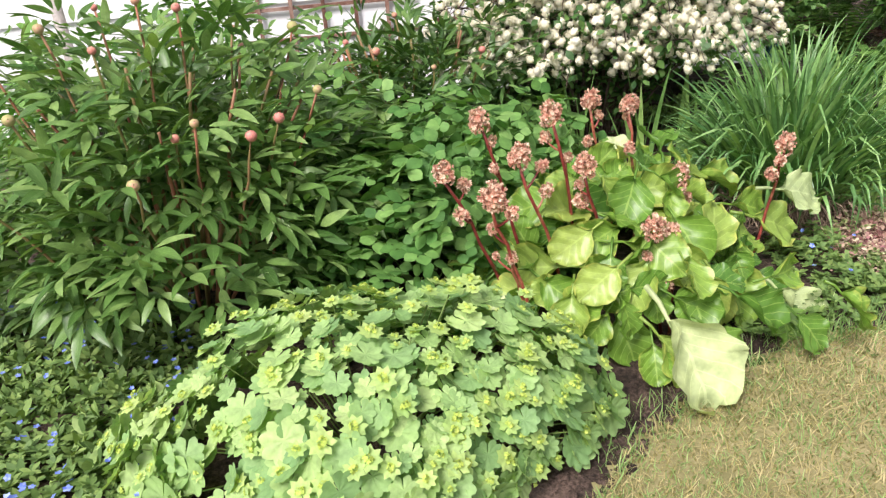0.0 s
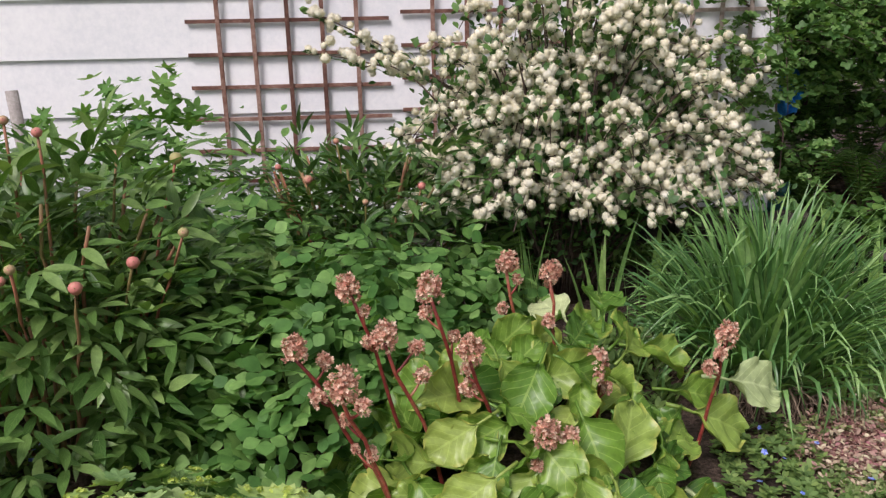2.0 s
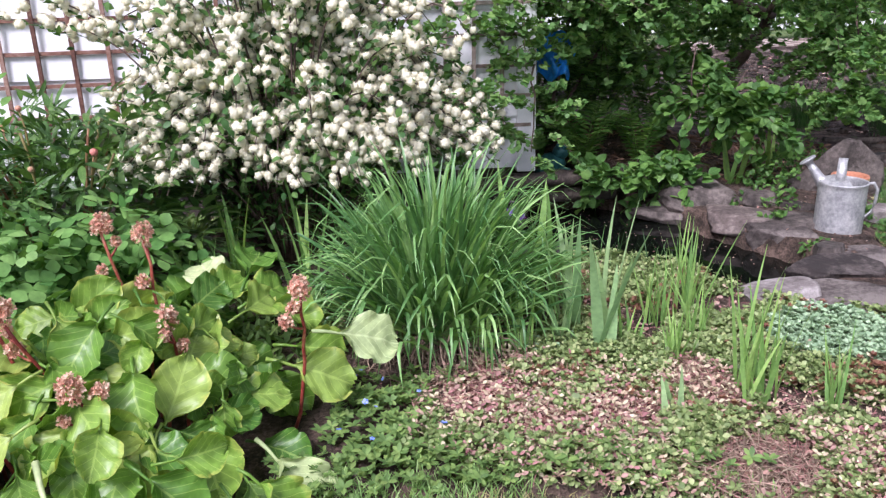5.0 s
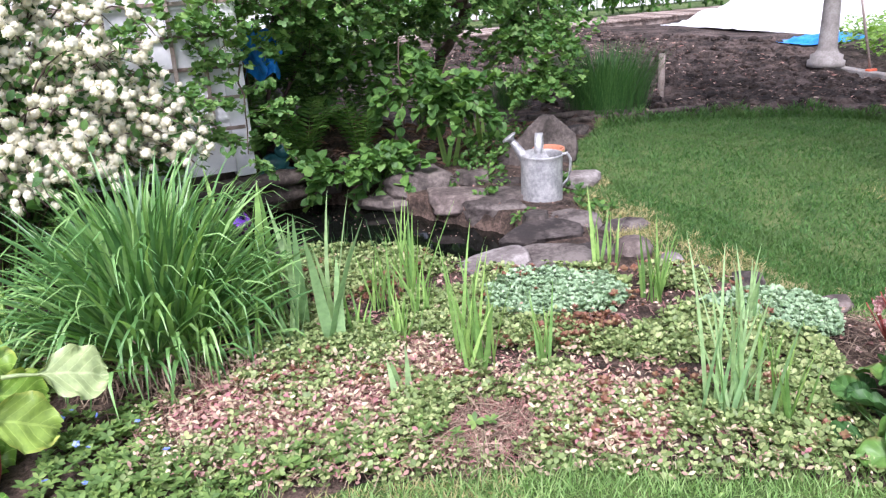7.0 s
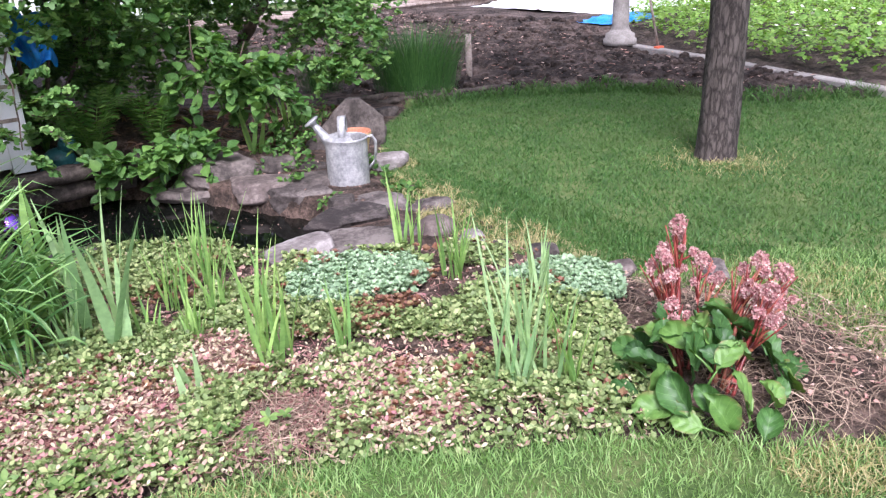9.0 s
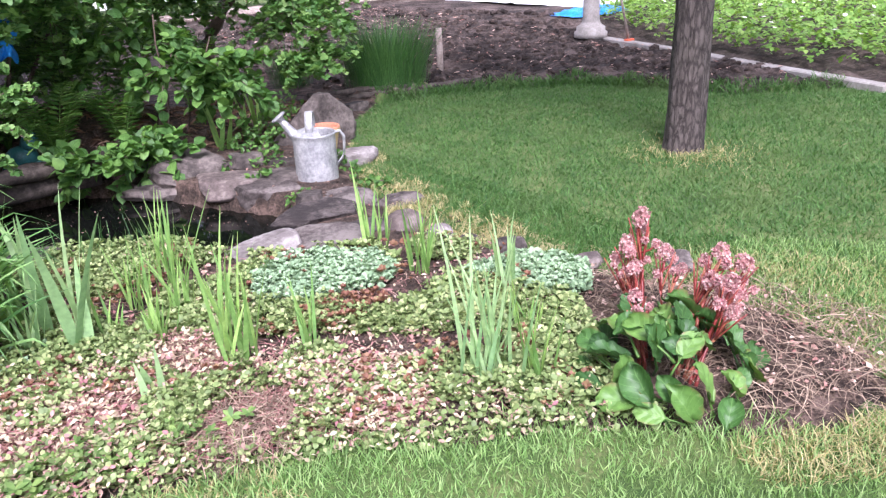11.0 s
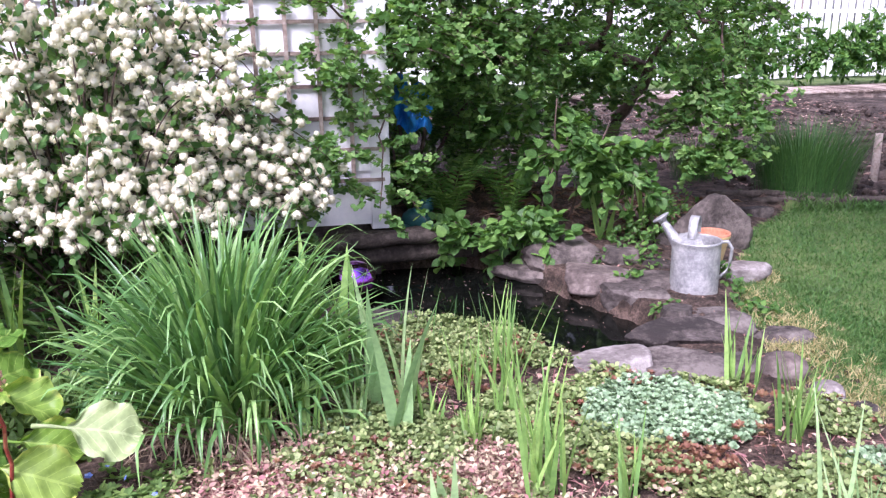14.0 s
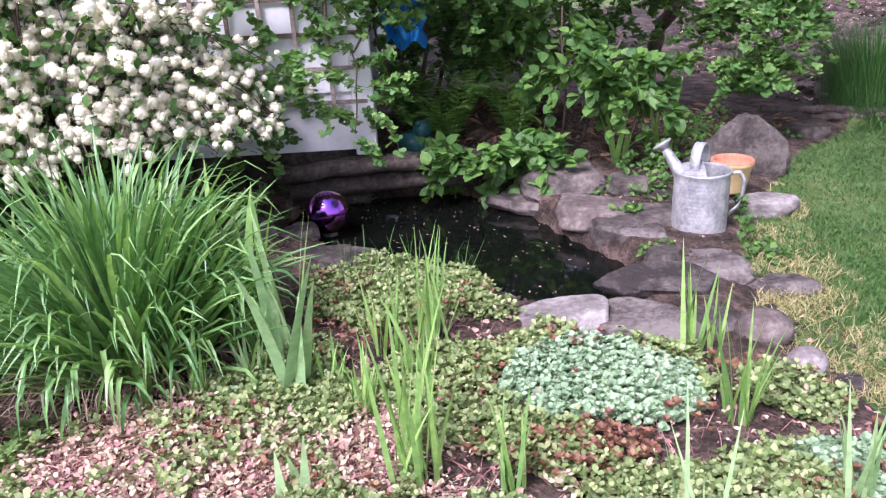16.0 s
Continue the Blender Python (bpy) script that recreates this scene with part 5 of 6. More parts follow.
B1 = dome_leaves(0.76, 2.32, 0.49, 0.48, 0.40, [(0.10, 8), (0.32, 15), (0.52, 24), (0.70, 32), (0.86, 36), (1.0, 38)], 61, (0.45, 0.9), 1)
B1 += [(0.45 + 0.085 * k, 1.98 + 0.035 * math.sin(5 * k) - 0.02 * k, 0.10 + 0.10 * (k % 3), -120 + 11 * k + 20 * math.sin(9 * k), 0.25, 0.62 + 0.06 * (k % 4), 0) for k in range(11)]
B1 += [(1.50, 2.46, 0.28, -35, 0.02, 1.0, 1), (1.14, 2.84, 0.40, 80, 0.05, 0.95, 0), (0.98, 2.86, 0.38, 120, 0.05, 0.9, 1), (0.80, 1.76, 0.17, -60, 0.05, 1.35, 1), (1.08, 2.06, 0.16, -60, 0.05, 1.0, 0),
       (1.36, 2.36, 0.22, -40, 0.05, 1.0, 0), (1.30, 2.06, 0.06, -35, 0.1, 1.0, 1), (1.22, 1.98, 0.05, -45, 0.1, 0.9, 0),
       (1.06, 2.72, 0.36, 60, 0.15, 0.9, 0), (1.20, 2.74, 0.34, 30, 0.15, 0.95, 0), (1.28, 2.62, 0.30, 10, 0.2, 0.85, 0), (0.92, 2.78, 0.34, 100, 0.15, 0.9, 0), (1.18, 2.60, 0.36, 20, 0.2, 0.8, 0), (1.36, 2.52, 0.22, -10, 0.2, 0.85, 0), (1.02, 2.64, 0.38, 70, 0.2, 0.8, 0)]
S1 = [(0.35, 2.16, 0.74, 0.50, 2.22, 1.0), (0.54, 2.10, 0.75, 0.66, 2.20, 1.05), (0.89, 2.47, 0.66, 0.90, 2.40, 0.95), (1.34, 2.28, 0.53, 1.28, 2.36, 1.0), (0.22, 2.05, 0.63, 0.44, 2.15, 1.0),
      (0.33, 1.95, 0.58, 0.46, 2.02, 1.2), (0.43, 2.05, 0.66, 0.60, 2.10, 1.05), (0.63, 2.10, 0.59, 0.74, 2.22, 1.05), (0.77, 2.50, 0.68, 0.86, 2.50, 1.0), (0.98, 2.25, 0.48, 0.98, 2.28, 1.0),
      (0.80, 2.00, 0.42, 0.86, 2.06, 1.1), (0.39, 2.00, 0.39, 0.42, 2.06, 0.55), (0.83, 1.95, 0.27, 0.88, 2.05, 0.5)]
build_bergenia(0.84, 2.28, "bergenia with glossy yellow-edged leaves and faded pink flowers", B1, S1, [M_BERG, M_BERG_PALE], M_PETAL_DRY, 62, (0.20, 0.165))
B2 = dome_leaves(3.62, 1.32, 0.26, 0.24, 0.17, [(0.15, 6), (0.5, 13), (0.85, 17), (1.05, 15)], 63, (0.5, 0.85), 1)
S2 = [(3.75, 1.59, 0.34, 3.66, 1.42, 0.85), (3.79, 1.57, 0.43, 3.68, 1.44, 0.9), (3.81, 1.48, 0.33, 3.66, 1.38, 0.85), (3.78, 1.31, 0.30, 3.64, 1.3, 0.8), (3.85, 1.23, 0.35, 3.66, 1.28, 0.9),
      (3.81, 1.29, 0.38, 3.64, 1.27, 0.85), (3.79, 1.24, 0.27, 3.62, 1.22, 0.8), (3.64, 1.46, 0.24, 3.60, 1.38, 0.7), (3.73, 1.20, 0.34, 3.63, 1.24, 0.85), (3.70, 1.52, 0.30, 3.62, 1.4, 0.75)]
S2 += [(hx + 0.035 * math.sin(7 * k), hy + 0.04 * math.cos(5 * k), hz - 0.05 + 0.03 * math.sin(3 * k), fx, fy + 0.02, 0.62) for k, (hx, hy, hz, fx, fy, q) in enumerate(S2)]
build_bergenia(3.62, 1.32, "small bergenia with dark glossy leaves and pink flower heads", B2, S2, [M_BERG_DARK], M_PETAL_PINK, 64, (0.165, 0.110, 0.002, 0.2, 0.64), 1.3, 0.75, 5)

build_spirea(1.21, 3.92)
build_daylily(1.79, 2.99)
IRIS = [(2.17, 3.04, 0.70, 5, 0.040, 0), (2.36, 2.72, 0.56, 5, 0.032, 1), (2.30, 2.92, 0.48, 4, 0.030, 1), (1.92, 2.70, 0.26, 6, 0.016, 0), (2.05, 2.74, 0.30, 6, 0.016, 0), (2.45, 2.74, 0.24, 3, 0.016, 0),
        (2.58, 2.60, 0.22, 4, 0.015, 0), (2.78, 2.97, 0.40, 9, 0.016, 0), (2.62, 2.90, 0.30, 6, 0.015, 0), (2.69, 2.29, 0.46, 10, 0.018, 0), (2.56, 2.57, 0.24, 5, 0.014, 0),
        (2.93, 2.21, 0.28, 5, 0.016, 0), (3.54, 2.78, 0.36, 4, 0.018, 0), (3.62, 2.76, 0.28, 3, 0.016, 0), (3.57, 2.41, 0.34, 7, 0.016, 0), (3.50, 2.25, 0.10, 2, 0.014, 0),
        (3.22, 1.66, 0.50, 12, 0.018, 1), (3.30, 1.55, 0.32, 6, 0.017, 0), (3.50, 1.78, 0.24, 4, 0.014, 0), (3.70, 2.10, 0.32, 5, 0.017, 1), (2.42, 2.22, 0.18, 3, 0.028, 1),
        (2.22, 2.78, 0.26, 4, 0.02, 1), (2.72, 2.74, 0.28, 5, 0.014, 0),
        (1.00, 3.42, 0.50, 6, 0.03, 0), (1.28, 3.40, 0.56, 5, 0.03, 0), (0.84, 3.30, 0.40, 4, 0.024, 0), (1.52, 3.52, 0.55, 5, 0.028, 0)]
for k, (x, y, h, n, w, blue) in enumerate(IRIS):
    build_iris(x, y, h, n, w, M_IRIS_BLUE if blue else M_IRIS, 70 + k, 0.14 if w < 0.025 else 0.13, 0.022 if h < 0.4 else 0.035)

# the shrubs behind the pond
currant = fan(0.030, 3, 0.42, 0.10, 0.08, 0.8, 0.05, 4, 1.2)
# the cloud at z 2.15 is unseen, added to shade the pond's back
build_shrub("currant_bush", 2.75, 5.55, "loose shrub with small lobed leaves trailing past the house corner",
            [(1.92, 4.44, 0.50, 0.34, 0.08, 0.18, 75), (2.60, 4.58, 0.98, 0.14, 0.10, 0.25, 45), (1.98, 4.52, 1.42, 0.32, 0.12, 0.35, 45), (2.2, 4.50, 1.08, 0.30, 0.12, 0.30, 75), (2.2, 4.48, 0.70, 0.28, 0.10, 0.28, 80), (1.98, 4.46, 0.72, 0.30, 0.08, 0.26, 65), (2.48, 4.48, 1.30, 0.35, 0.2, 0.4, 110), (2.52, 4.45, 0.52, 0.12, 0.10, 0.28, 60),
             (2.85, 4.9, 1.35, 0.40, 0.3, 0.45, 300), (3.15, 5.2, 1.25, 0.45, 0.35, 0.30, 380), (3.3, 5.3, 1.75, 0.9, 0.6, 0.4, 330), (3.08, 5.0, 0.98, 0.22, 0.2, 0.16, 90), (3.3, 5.15, 1.15, 0.35, 0.25, 0.25, 240), (3.75, 5.2, 1.35, 0.45, 0.25, 0.30, 110), (4.2, 5.3, 1.35, 0.45, 0.3, 0.40, 150), (3.0, 5.6, 0.75, 0.5, 0.25, 0.40, 350), (3.55, 4.75, 2.15, 1.1, 0.7, 0.35, 300), (2.75, 4.78, 1.25, 0.20, 0.12, 0.3, 110), (3.4, 4.95, 1.75, 0.8, 0.3, 0.35, 200)],
            [([(2.75, 5.55, 0.15), (2.7, 5.3, 0.7), (2.5, 4.8, 1.3), (2.1, 4.5, 1.5)], 0.014, 0.005), ([(2.8, 5.55, 0.15), (2.9, 5.3, 0.9), (2.9, 4.9, 1.5)], 0.016, 0.006),
             ([(2.7, 5.5, 0.15), (2.6, 4.9, 0.9), (2.5, 4.5, 0.75), (2.48, 4.42, 0.4)], 0.009, 0.003), ([(2.85, 5.55, 0.2), (3.2, 5.3, 1.0), (3.5, 5.0, 1.3)], 0.014, 0.005)],
            currant, M_SHRUB, 81, (0.75, 1.3))
build_shrub("old_bush", 4.50, 6.42, "old leaning bush with a bent trunk and hanging leafy branches",
            [(4.1, 5.9, 1.75, 0.7, 0.5, 0.30, 230), (4.8, 5.5, 1.45, 0.5, 0.5, 0.40, 330), (4.72, 5.15, 0.85, 0.26, 0.2, 0.40, 420), (4.62, 4.92, 0.52, 0.14, 0.12, 0.20, 110), (5.2, 6.1, 1.6, 0.6, 0.5, 0.4, 200), (4.9, 5.6, 1.0, 0.3, 0.3, 0.35, 150), (3.6, 6.3, 1.7, 0.7, 0.5, 0.4, 200),
             (3.7, 6.35, 0.75, 0.7, 0.3, 0.45, 500), (4.2, 5.9, 0.95, 0.3, 0.3, 0.3, 200), (3.0, 6.15, 0.7, 0.5, 0.25, 0.5, 350)],
            [([(4.50, 6.42, 0.0), (4.52, 6.38, 0.5), (4.75, 6.2, 0.95), (4.3, 6.1, 1.15), (3.7, 6.0, 1.12), (3.1, 5.9, 1.05)], 0.06, 0.03), ([(4.7, 6.2, 0.95), (4.8, 5.8, 1.4), (4.75, 5.2, 1.3), (4.7, 5.0, 0.9)], 0.025, 0.006),
             ([(4.3, 6.1, 1.15), (4.4, 6.0, 1.6), (4.6, 6.1, 2.0)], 0.03, 0.012), ([(3.9, 6.0, 1.14), (4.1, 5.9, 1.5), (4.2, 5.8, 1.9)], 0.02, 0.008), ([(3.5, 5.97, 1.1), (3.4, 5.9, 1.6)], 0.02, 0.008)],
            currant, M_SHRUB, 82, (0.85, 1.4))
broad = lens(0.085, 0.066, 6, 0.15, 0.3, 0.75, 0.06)
build_shrub("raspberry_clump", 3.62, 5.0, "bright broad-leaved canes leaning over the stones",
            [(3.60, 4.75, 0.62, 0.26, 0.18, 0.22, 75), (3.88, 4.74, 0.48, 0.26, 0.18, 0.22, 95), (3.42, 4.92, 0.80, 0.28, 0.2, 0.22, 50), (3.95, 4.92, 0.54, 0.28, 0.2, 0.24, 75)], [([(3.62, 5.0, 0.05), (3.55, 4.8, 0.9)], 0.008, 0.004), ([(3.66, 5.0, 0.05), (3.85, 4.75, 0.75)], 0.008, 0.004)],
            broad, M_HOP, 83, (0.6, 1.05), "shrub", 4)
build_shrub("trailing_vine", 3.25, 4.85, "light green leafy vine trailing over the water",
            [(3.10, 4.62, 0.18, 0.26, 0.12, 0.16, 120), (3.36, 4.58, 0.20, 0.18, 0.10, 0.14, 80)], [([(3.25, 4.85, 0.1), (3.2, 4.7, 0.25), (3.1, 4.6, 0.08)], 0.005, 0.003)], broad, M_HOP, 84, (0.6, 1.0), "vine", 4)
build_shrub("low_creeper", 3.82, 4.40, "small weedy leaves between the stones",
            [(3.82, 4.36, 0.07, 0.2, 0.12, 0.07, 60), (4.0, 4.62, 0.12, 0.18, 0.2, 0.1, 70), (4.25, 4.95, 0.14, 0.25, 0.2, 0.12, 80), (3.68, 4.02, 0.08, 0.05, 0.04, 0.04, 10), (4.14, 3.62, 0.03, 0.12, 0.2, 0.03, 30), (3.72, 3.62, 0.05, 0.05, 0.06, 0.03, 8), (4.18, 3.98, 0.04, 0.06, 0.06, 0.03, 10), (4.7, 5.3, 0.1, 0.35, 0.2, 0.1, 90)], [], lens(0.035, 0.024, 3, 0.2, 0.2), M_HOP, 85, (0.7, 1.2), "weed", 4)
for k, (x, y, n, l) in enumerate([(2.75, 5.28, 9, 0.62), (3.15, 5.42, 10, 0.75), (3.6, 5.55, 9, 0.8), (4.05, 5.7, 8, 0.75), (2.4, 5.05, 5, 0.3)]):
    if x > 2.6:
        build_fern(x, y, gz(x, y), n, l, 90 + k)
build_fern(2.96, 5.04, gz(2.96, 5.04), 9, 0.55, 96)
build_fern(3.34, 5.06, gz(3.34, 5.06), 9, 0.62, 97)
build_iris(3.86, 4.86, 0.42, 5, 0.03, M_IRIS, 99, 0.35, 0.03)
build_iris(4.18, 5.05, 0.45, 5, 0.03, M_IRIS, 98, 0.3, 0.03)

# a crumpled blue sheet hung behind the corner
u, w = np.meshgrid(np.linspace(0, 1, 22), np.linspace(0, 1, 18))
tx = 2.64 + 0.22 * u + 0.015 * np.sin(9 * w)
ty = 5.02 + 0.05 * np.sin(7 * u + 4 * w) + 0.03 * np.sin(15 * u - 6 * w)
tz = 0.72 + (0.32 - 0.10 * u) * w + 0.03 * np.sin(11 * u)
tv = np.stack([tx.ravel(), ty.ravel(), tz.ravel()], 1)
tf = [(j * 22 + i, j * 22 + i + 1, (j + 1) * 22 + i + 1, (j + 1) * 22 + i) for j in range(17) for i in range(21)]
tv2 = np.concatenate([tv, tv + (0, 0.006, 0)])
tagged(part("blue_tarp", (tv2, tf + [tuple(q + len(tv) for q in reversed(f)) for f in tf], None), M_BLUE), "crumpled blue plastic sheet hung behind the house corner", "tarpaulin")


# ---- ground cover ----
def cover(name, pts, leaf, mat, label, category, size, lift=(0.0, 0.02), tilt=0.5, upness=0.3, seed=0):
    r = np.random.default_rng(seed)
    n = len(pts)
    z = land(pts[:, 0], pts[:, 1]) + r.uniform(*lift, n)
    a = r.uniform(0, 2 * PI, n)
    along = np.stack([np.cos(a), np.sin(a), r.uniform(-0.1, 2 * upness, n)], 1)
    return tagged(part(name, scatter(leaf, np.column_stack([pts, z]), along, jitter_up(n, tilt, r), r.uniform(*size, n)), mat), label, category, kind="stuff")


def rosette(n, length, width, rise=0.35):
    return joined(*[moved(lens(length, width, 4, 0.15, 0.1, 1.1), pose(0, 0, 0, math.degrees(rise) * (0.6 + 0.5 * (k % 2)), 0, 360 * k / n + 17 * (k % 2))) for k in range(n)])


def off(pts, poly, inside=True):
    k = in_poly(pts[:, 0], pts[:, 1], poly)
    return pts[k if inside else ~k]


def clump_mask(pts, scale, level, seed):
    """Keeps points in uneven patches."""
    o = seed * 17.3
    val = np.array([noise.noise(Vector((x * scale + o, y * scale - o, o))) for x, y in pts])
    return pts[val > level]


SEDUM_AREA = [(1.95, 2.55), (2.2, 2.05), (2.45, 1.84), (2.8, 1.74), (3.17, 1.45), (3.4, 1.3), (3.75, 1.75), (3.95, 2.2), (3.85, 2.6), (3.45, 2.85), (3.1, 3.02), (2.95, 3.45), (2.55, 3.7), (2.3, 3.55), (2.35, 3.1), (2.1, 2.8)]
LITTER_AREA = [(1.62, 2.5), (1.7, 2.15), (2.0, 1.98), (2.45, 1.86), (3.0, 1.66), (3.1, 1.95), (2.75, 2.25), (2.4, 2.55), (1.95, 2.75)]
TEAL_AREA = [(2.93, 2.60), (3.02, 2.80), (3.24, 2.92), (3.38, 2.84), (3.53, 2.66), (3.50, 2.48), (3.37, 2.40), (3.23, 2.47), (3.06, 2.46)]
TEAL_2 = [(3.62, 2.28), (3.90, 2.27), (4.04, 2.16), (4.04, 1.98), (3.88, 1.83), (3.76, 1.92), (3.70, 2.10)]
TEAL_3 = [(2.02, 2.78), (2.2, 2.86), (2.3, 2.75), (2.15, 2.62)]
green_ros = rosette(3, 0.0175, 0.0135, 0.75)
FRONT = [(1.66, 2.2), (2.0, 1.94), (2.4, 1.80), (2.8, 1.58), (3.15, 1.38), (3.45, 1.12), (3.45, 1.3), (3.1, 1.62), (2.45, 1.92), (1.8, 2.25)]
BARE = [(2.36, 1.92), (2.44, 1.99), (2.53, 2.07), (2.63, 2.06), (2.73, 2.01), (2.70, 1.90), (2.64, 1.82), (2.50, 1.80)]
PINK_BARE = [(2.58, 2.62), (2.68, 2.50), (2.70, 2.35), (2.64, 2.18), (2.52, 2.23), (2.47, 2.39)]
PALE = [(2.73, 2.12), (2.86, 2.10), (3.06, 1.94), (3.14, 1.80), (2.97, 1.66), (2.78, 1.70), (2.68, 1.78), (2.71, 1.92)]
PINK = [(1.69, 2.38), (1.88, 2.65), (2.05, 2.64), (2.23, 2.47), (2.49, 2.44), (2.47, 2.19), (2.31, 2.0), (2.12, 2.08), (1.89, 2.2)]
pts = np.concatenate([clump_mask(in_area(30000, SEDUM_AREA), 3.6, -0.14, 1), clump_mask(in_area(2600, LITTER_AREA), 6.0, 0.04, 5), in_area(950, FRONT), in_area(500, [(1.55, 2.15), (1.9, 1.98), (2.4, 1.82), (2.5, 1.95), (2.0, 2.15), (1.7, 2.3)]), in_area(1200, [(2.37, 2.21), (2.47, 2.22), (2.56, 2.14), (2.49, 2.04), (2.40, 1.99), (2.32, 2.05)])])
low = (in_poly(pts[:, 0], pts[:, 1], LITTER_AREA) & (rng.random(len(pts)) < 0.25)) | (in_poly(pts[:, 0], pts[:, 1], PINK) & (rng.random(len(pts)) < 0.3)) | (in_poly(pts[:, 0], pts[:, 1], PALE) & (rng.random(len(pts)) < 0.3))
pts = pts[~low]
for area in (TEAL_AREA, TEAL_2, BARE, PINK_BARE):
    pts = off(pts, area, False)
cover("sedum_mat", pts, green_ros, M_SEDUM, "low mat of yellow-green fleshy sedum leaves", "ground cover", (0.45, 1.3), (0.0, 0.06), 0.65, 0.15, 1)
pts = np.concatenate([clump_mask(in_area(1900, SEDUM_AREA), 3.5, 0.12, 3), in_area(150, [(3.02, 2.41), (3.22, 2.46), (3.33, 2.36), (3.27, 2.23), (3.03, 2.21), (2.94, 2.30)])])
cover("red_sedum_tips", pts, rosette(8, 0.014, 0.010, 0.8), M_SEDUM_RED, "reddish sedum tips among the green mat", "ground cover", (0.8, 1.5), (0.02, 0.06), 0.4, 0.1, 3)
pts = np.concatenate([clump_mask(in_area(2700, TEAL_AREA), 7, -0.55, 21), clump_mask(in_area(1900, TEAL_2), 7, -0.5, 22), in_area(70, TEAL_3)])
cover("blue_sedum_patch", pts, rosette(6, 0.0145, 0.013, 0.75), M_SEDUM_TEAL, "patch of pale blue-green rounded sedum leaves", "ground cover", (0.7, 1.3), (0.01, 0.05), 0.5, 0.1, 4)
pts = np.concatenate([in_area(1800, LITTER_AREA), in_area(420, PINK), in_area(160, PALE), in_area(900, SEDUM_AREA), in_area(420, [(3.75, 1.75), (3.7, 1.0), (4.2, 0.76), (4.46, 1.05), (4.4, 1.5), (4.1, 2.0)]), in_area(60, [(3.4, 2.6), (4.0, 2.5), (4.3, 4.4), (3.7, 4.6)]), in_area(60, [(1.4, 2.1), (1.9, 2.1), (1.9, 2.7), (1.5, 2.6)])])
cover("leaf_litter", pts, lens(0.018, 0.011, 3, 0.5, 0.35, 0.8), M_LITTER, "dry beige and pink fallen leaves on soil", "litter", (0.45, 1.5), (0.004, 0.035), 0.6, 0.15, 5)
pts = np.concatenate([in_area(2000, LITTER_AREA), in_area(1300, SEDUM_AREA), in_area(1700, PINK), in_area(420, PINK_BARE), in_area(400, BARE), in_area(700, PALE)])
cover("faded_leaves", off(np.concatenate([clump_mask(in_area(1800, LITTER_AREA), 5.0, -0.1, 31), in_area(1000, PINK), in_area(380, [(1.55, 2.15), (1.9, 1.98), (2.4, 1.82), (2.55, 1.95), (2.3, 2.1), (1.7, 2.4)]), in_area(800, PALE), in_area(260, PINK_BARE), in_area(420, FRONT), in_area(450, [(2.2, 2.05), (2.45, 1.84), (2.8, 1.74), (3.17, 1.45), (3.4, 1.3), (3.5, 1.7), (3.0, 2.3), (2.5, 2.6)]), in_area(350, SEDUM_AREA)]), BARE, False), rosette(2, 0.018, 0.010, 0.6), M_FADED, "small faded pink and pale green leaves", "ground cover", (0.5, 1.3), (0.01, 0.06), 0.5, 0.1, 16)
cover("red_runners", pts, strap(0.08, 0.0022, 0.9, 4, 0.5, 0.3), M_PINKSTEM, "tangle of thin reddish creeping stems", "ground cover", (0.5, 1.3), (0.0, 0.02), 0.4, 0.1, 6)
pts = np.concatenate([in_area(2200, [(3.75, 1.75), (3.55, 1.1), (3.75, 0.88), (4.2, 0.76), (4.46, 1.05), (4.4, 1.5), (4.1, 2.0)]), in_area(420, LITTER_AREA), in_area(620, BARE), in_area(320, PINK_BARE), in_area(240, [(1.5, 2.5), (1.95, 2.55), (2.0, 3.0), (1.5, 3.0)])])
cover("dry_stems", pts, strap(0.10, 0.0022, 1.4, 4, 0.6, 0.3), M_STRAWSTEM, "matted dry brown stems over bare soil", "litter", (0.5, 1.4), (0.0, 0.03), 0.4, 0.1, 7)
LEFT = [(-1.6, 1.3), (-0.55, 1.35), (-0.5, 2.0), (-0.6, 2.6), (-1.7, 2.9)]
PATCH = [(1.35, 2.2), (1.6, 2.02), (1.78, 2.2), (1.7, 2.6), (1.45, 2.62)]
pts = np.concatenate([in_area(2200, LEFT), in_area(260, PATCH), in_area(240, [(0.95, 1.88), (1.4, 1.97), (1.9, 1.97), (1.9, 2.15), (1.4, 2.2), (1.0, 2.05)]), in_area(120, [(1.8, 2.02), (2.4, 1.86), (2.6, 1.9), (2.2, 2.1)])])
cover("forget_me_not_leaves", pts, rosette(6, 0.026, 0.013, 0.4), M_GROUNDLEAF, "low carpet of small dark green leaves", "ground cover", (0.6, 1.3), (0.0, 0.06), 0.4, 0.1, 10)
pts = np.concatenate([clump_mask(in_area(420, LEFT), 6, 0.05, 11), in_area(9, PATCH)])
cover("forget_me_not_flowers", pts, joined(*[moved(lens(0.009, 0.009, 2, 0, 0), pose(0, 0, 0, 8, 0, 72 * k)) for k in range(5)]), M_BLUEFLOWER, "tiny bright blue forget-me-not flowers", "flowers", (0.8, 1.4), (0.07, 0.11), 0.4, 0.0, 12)
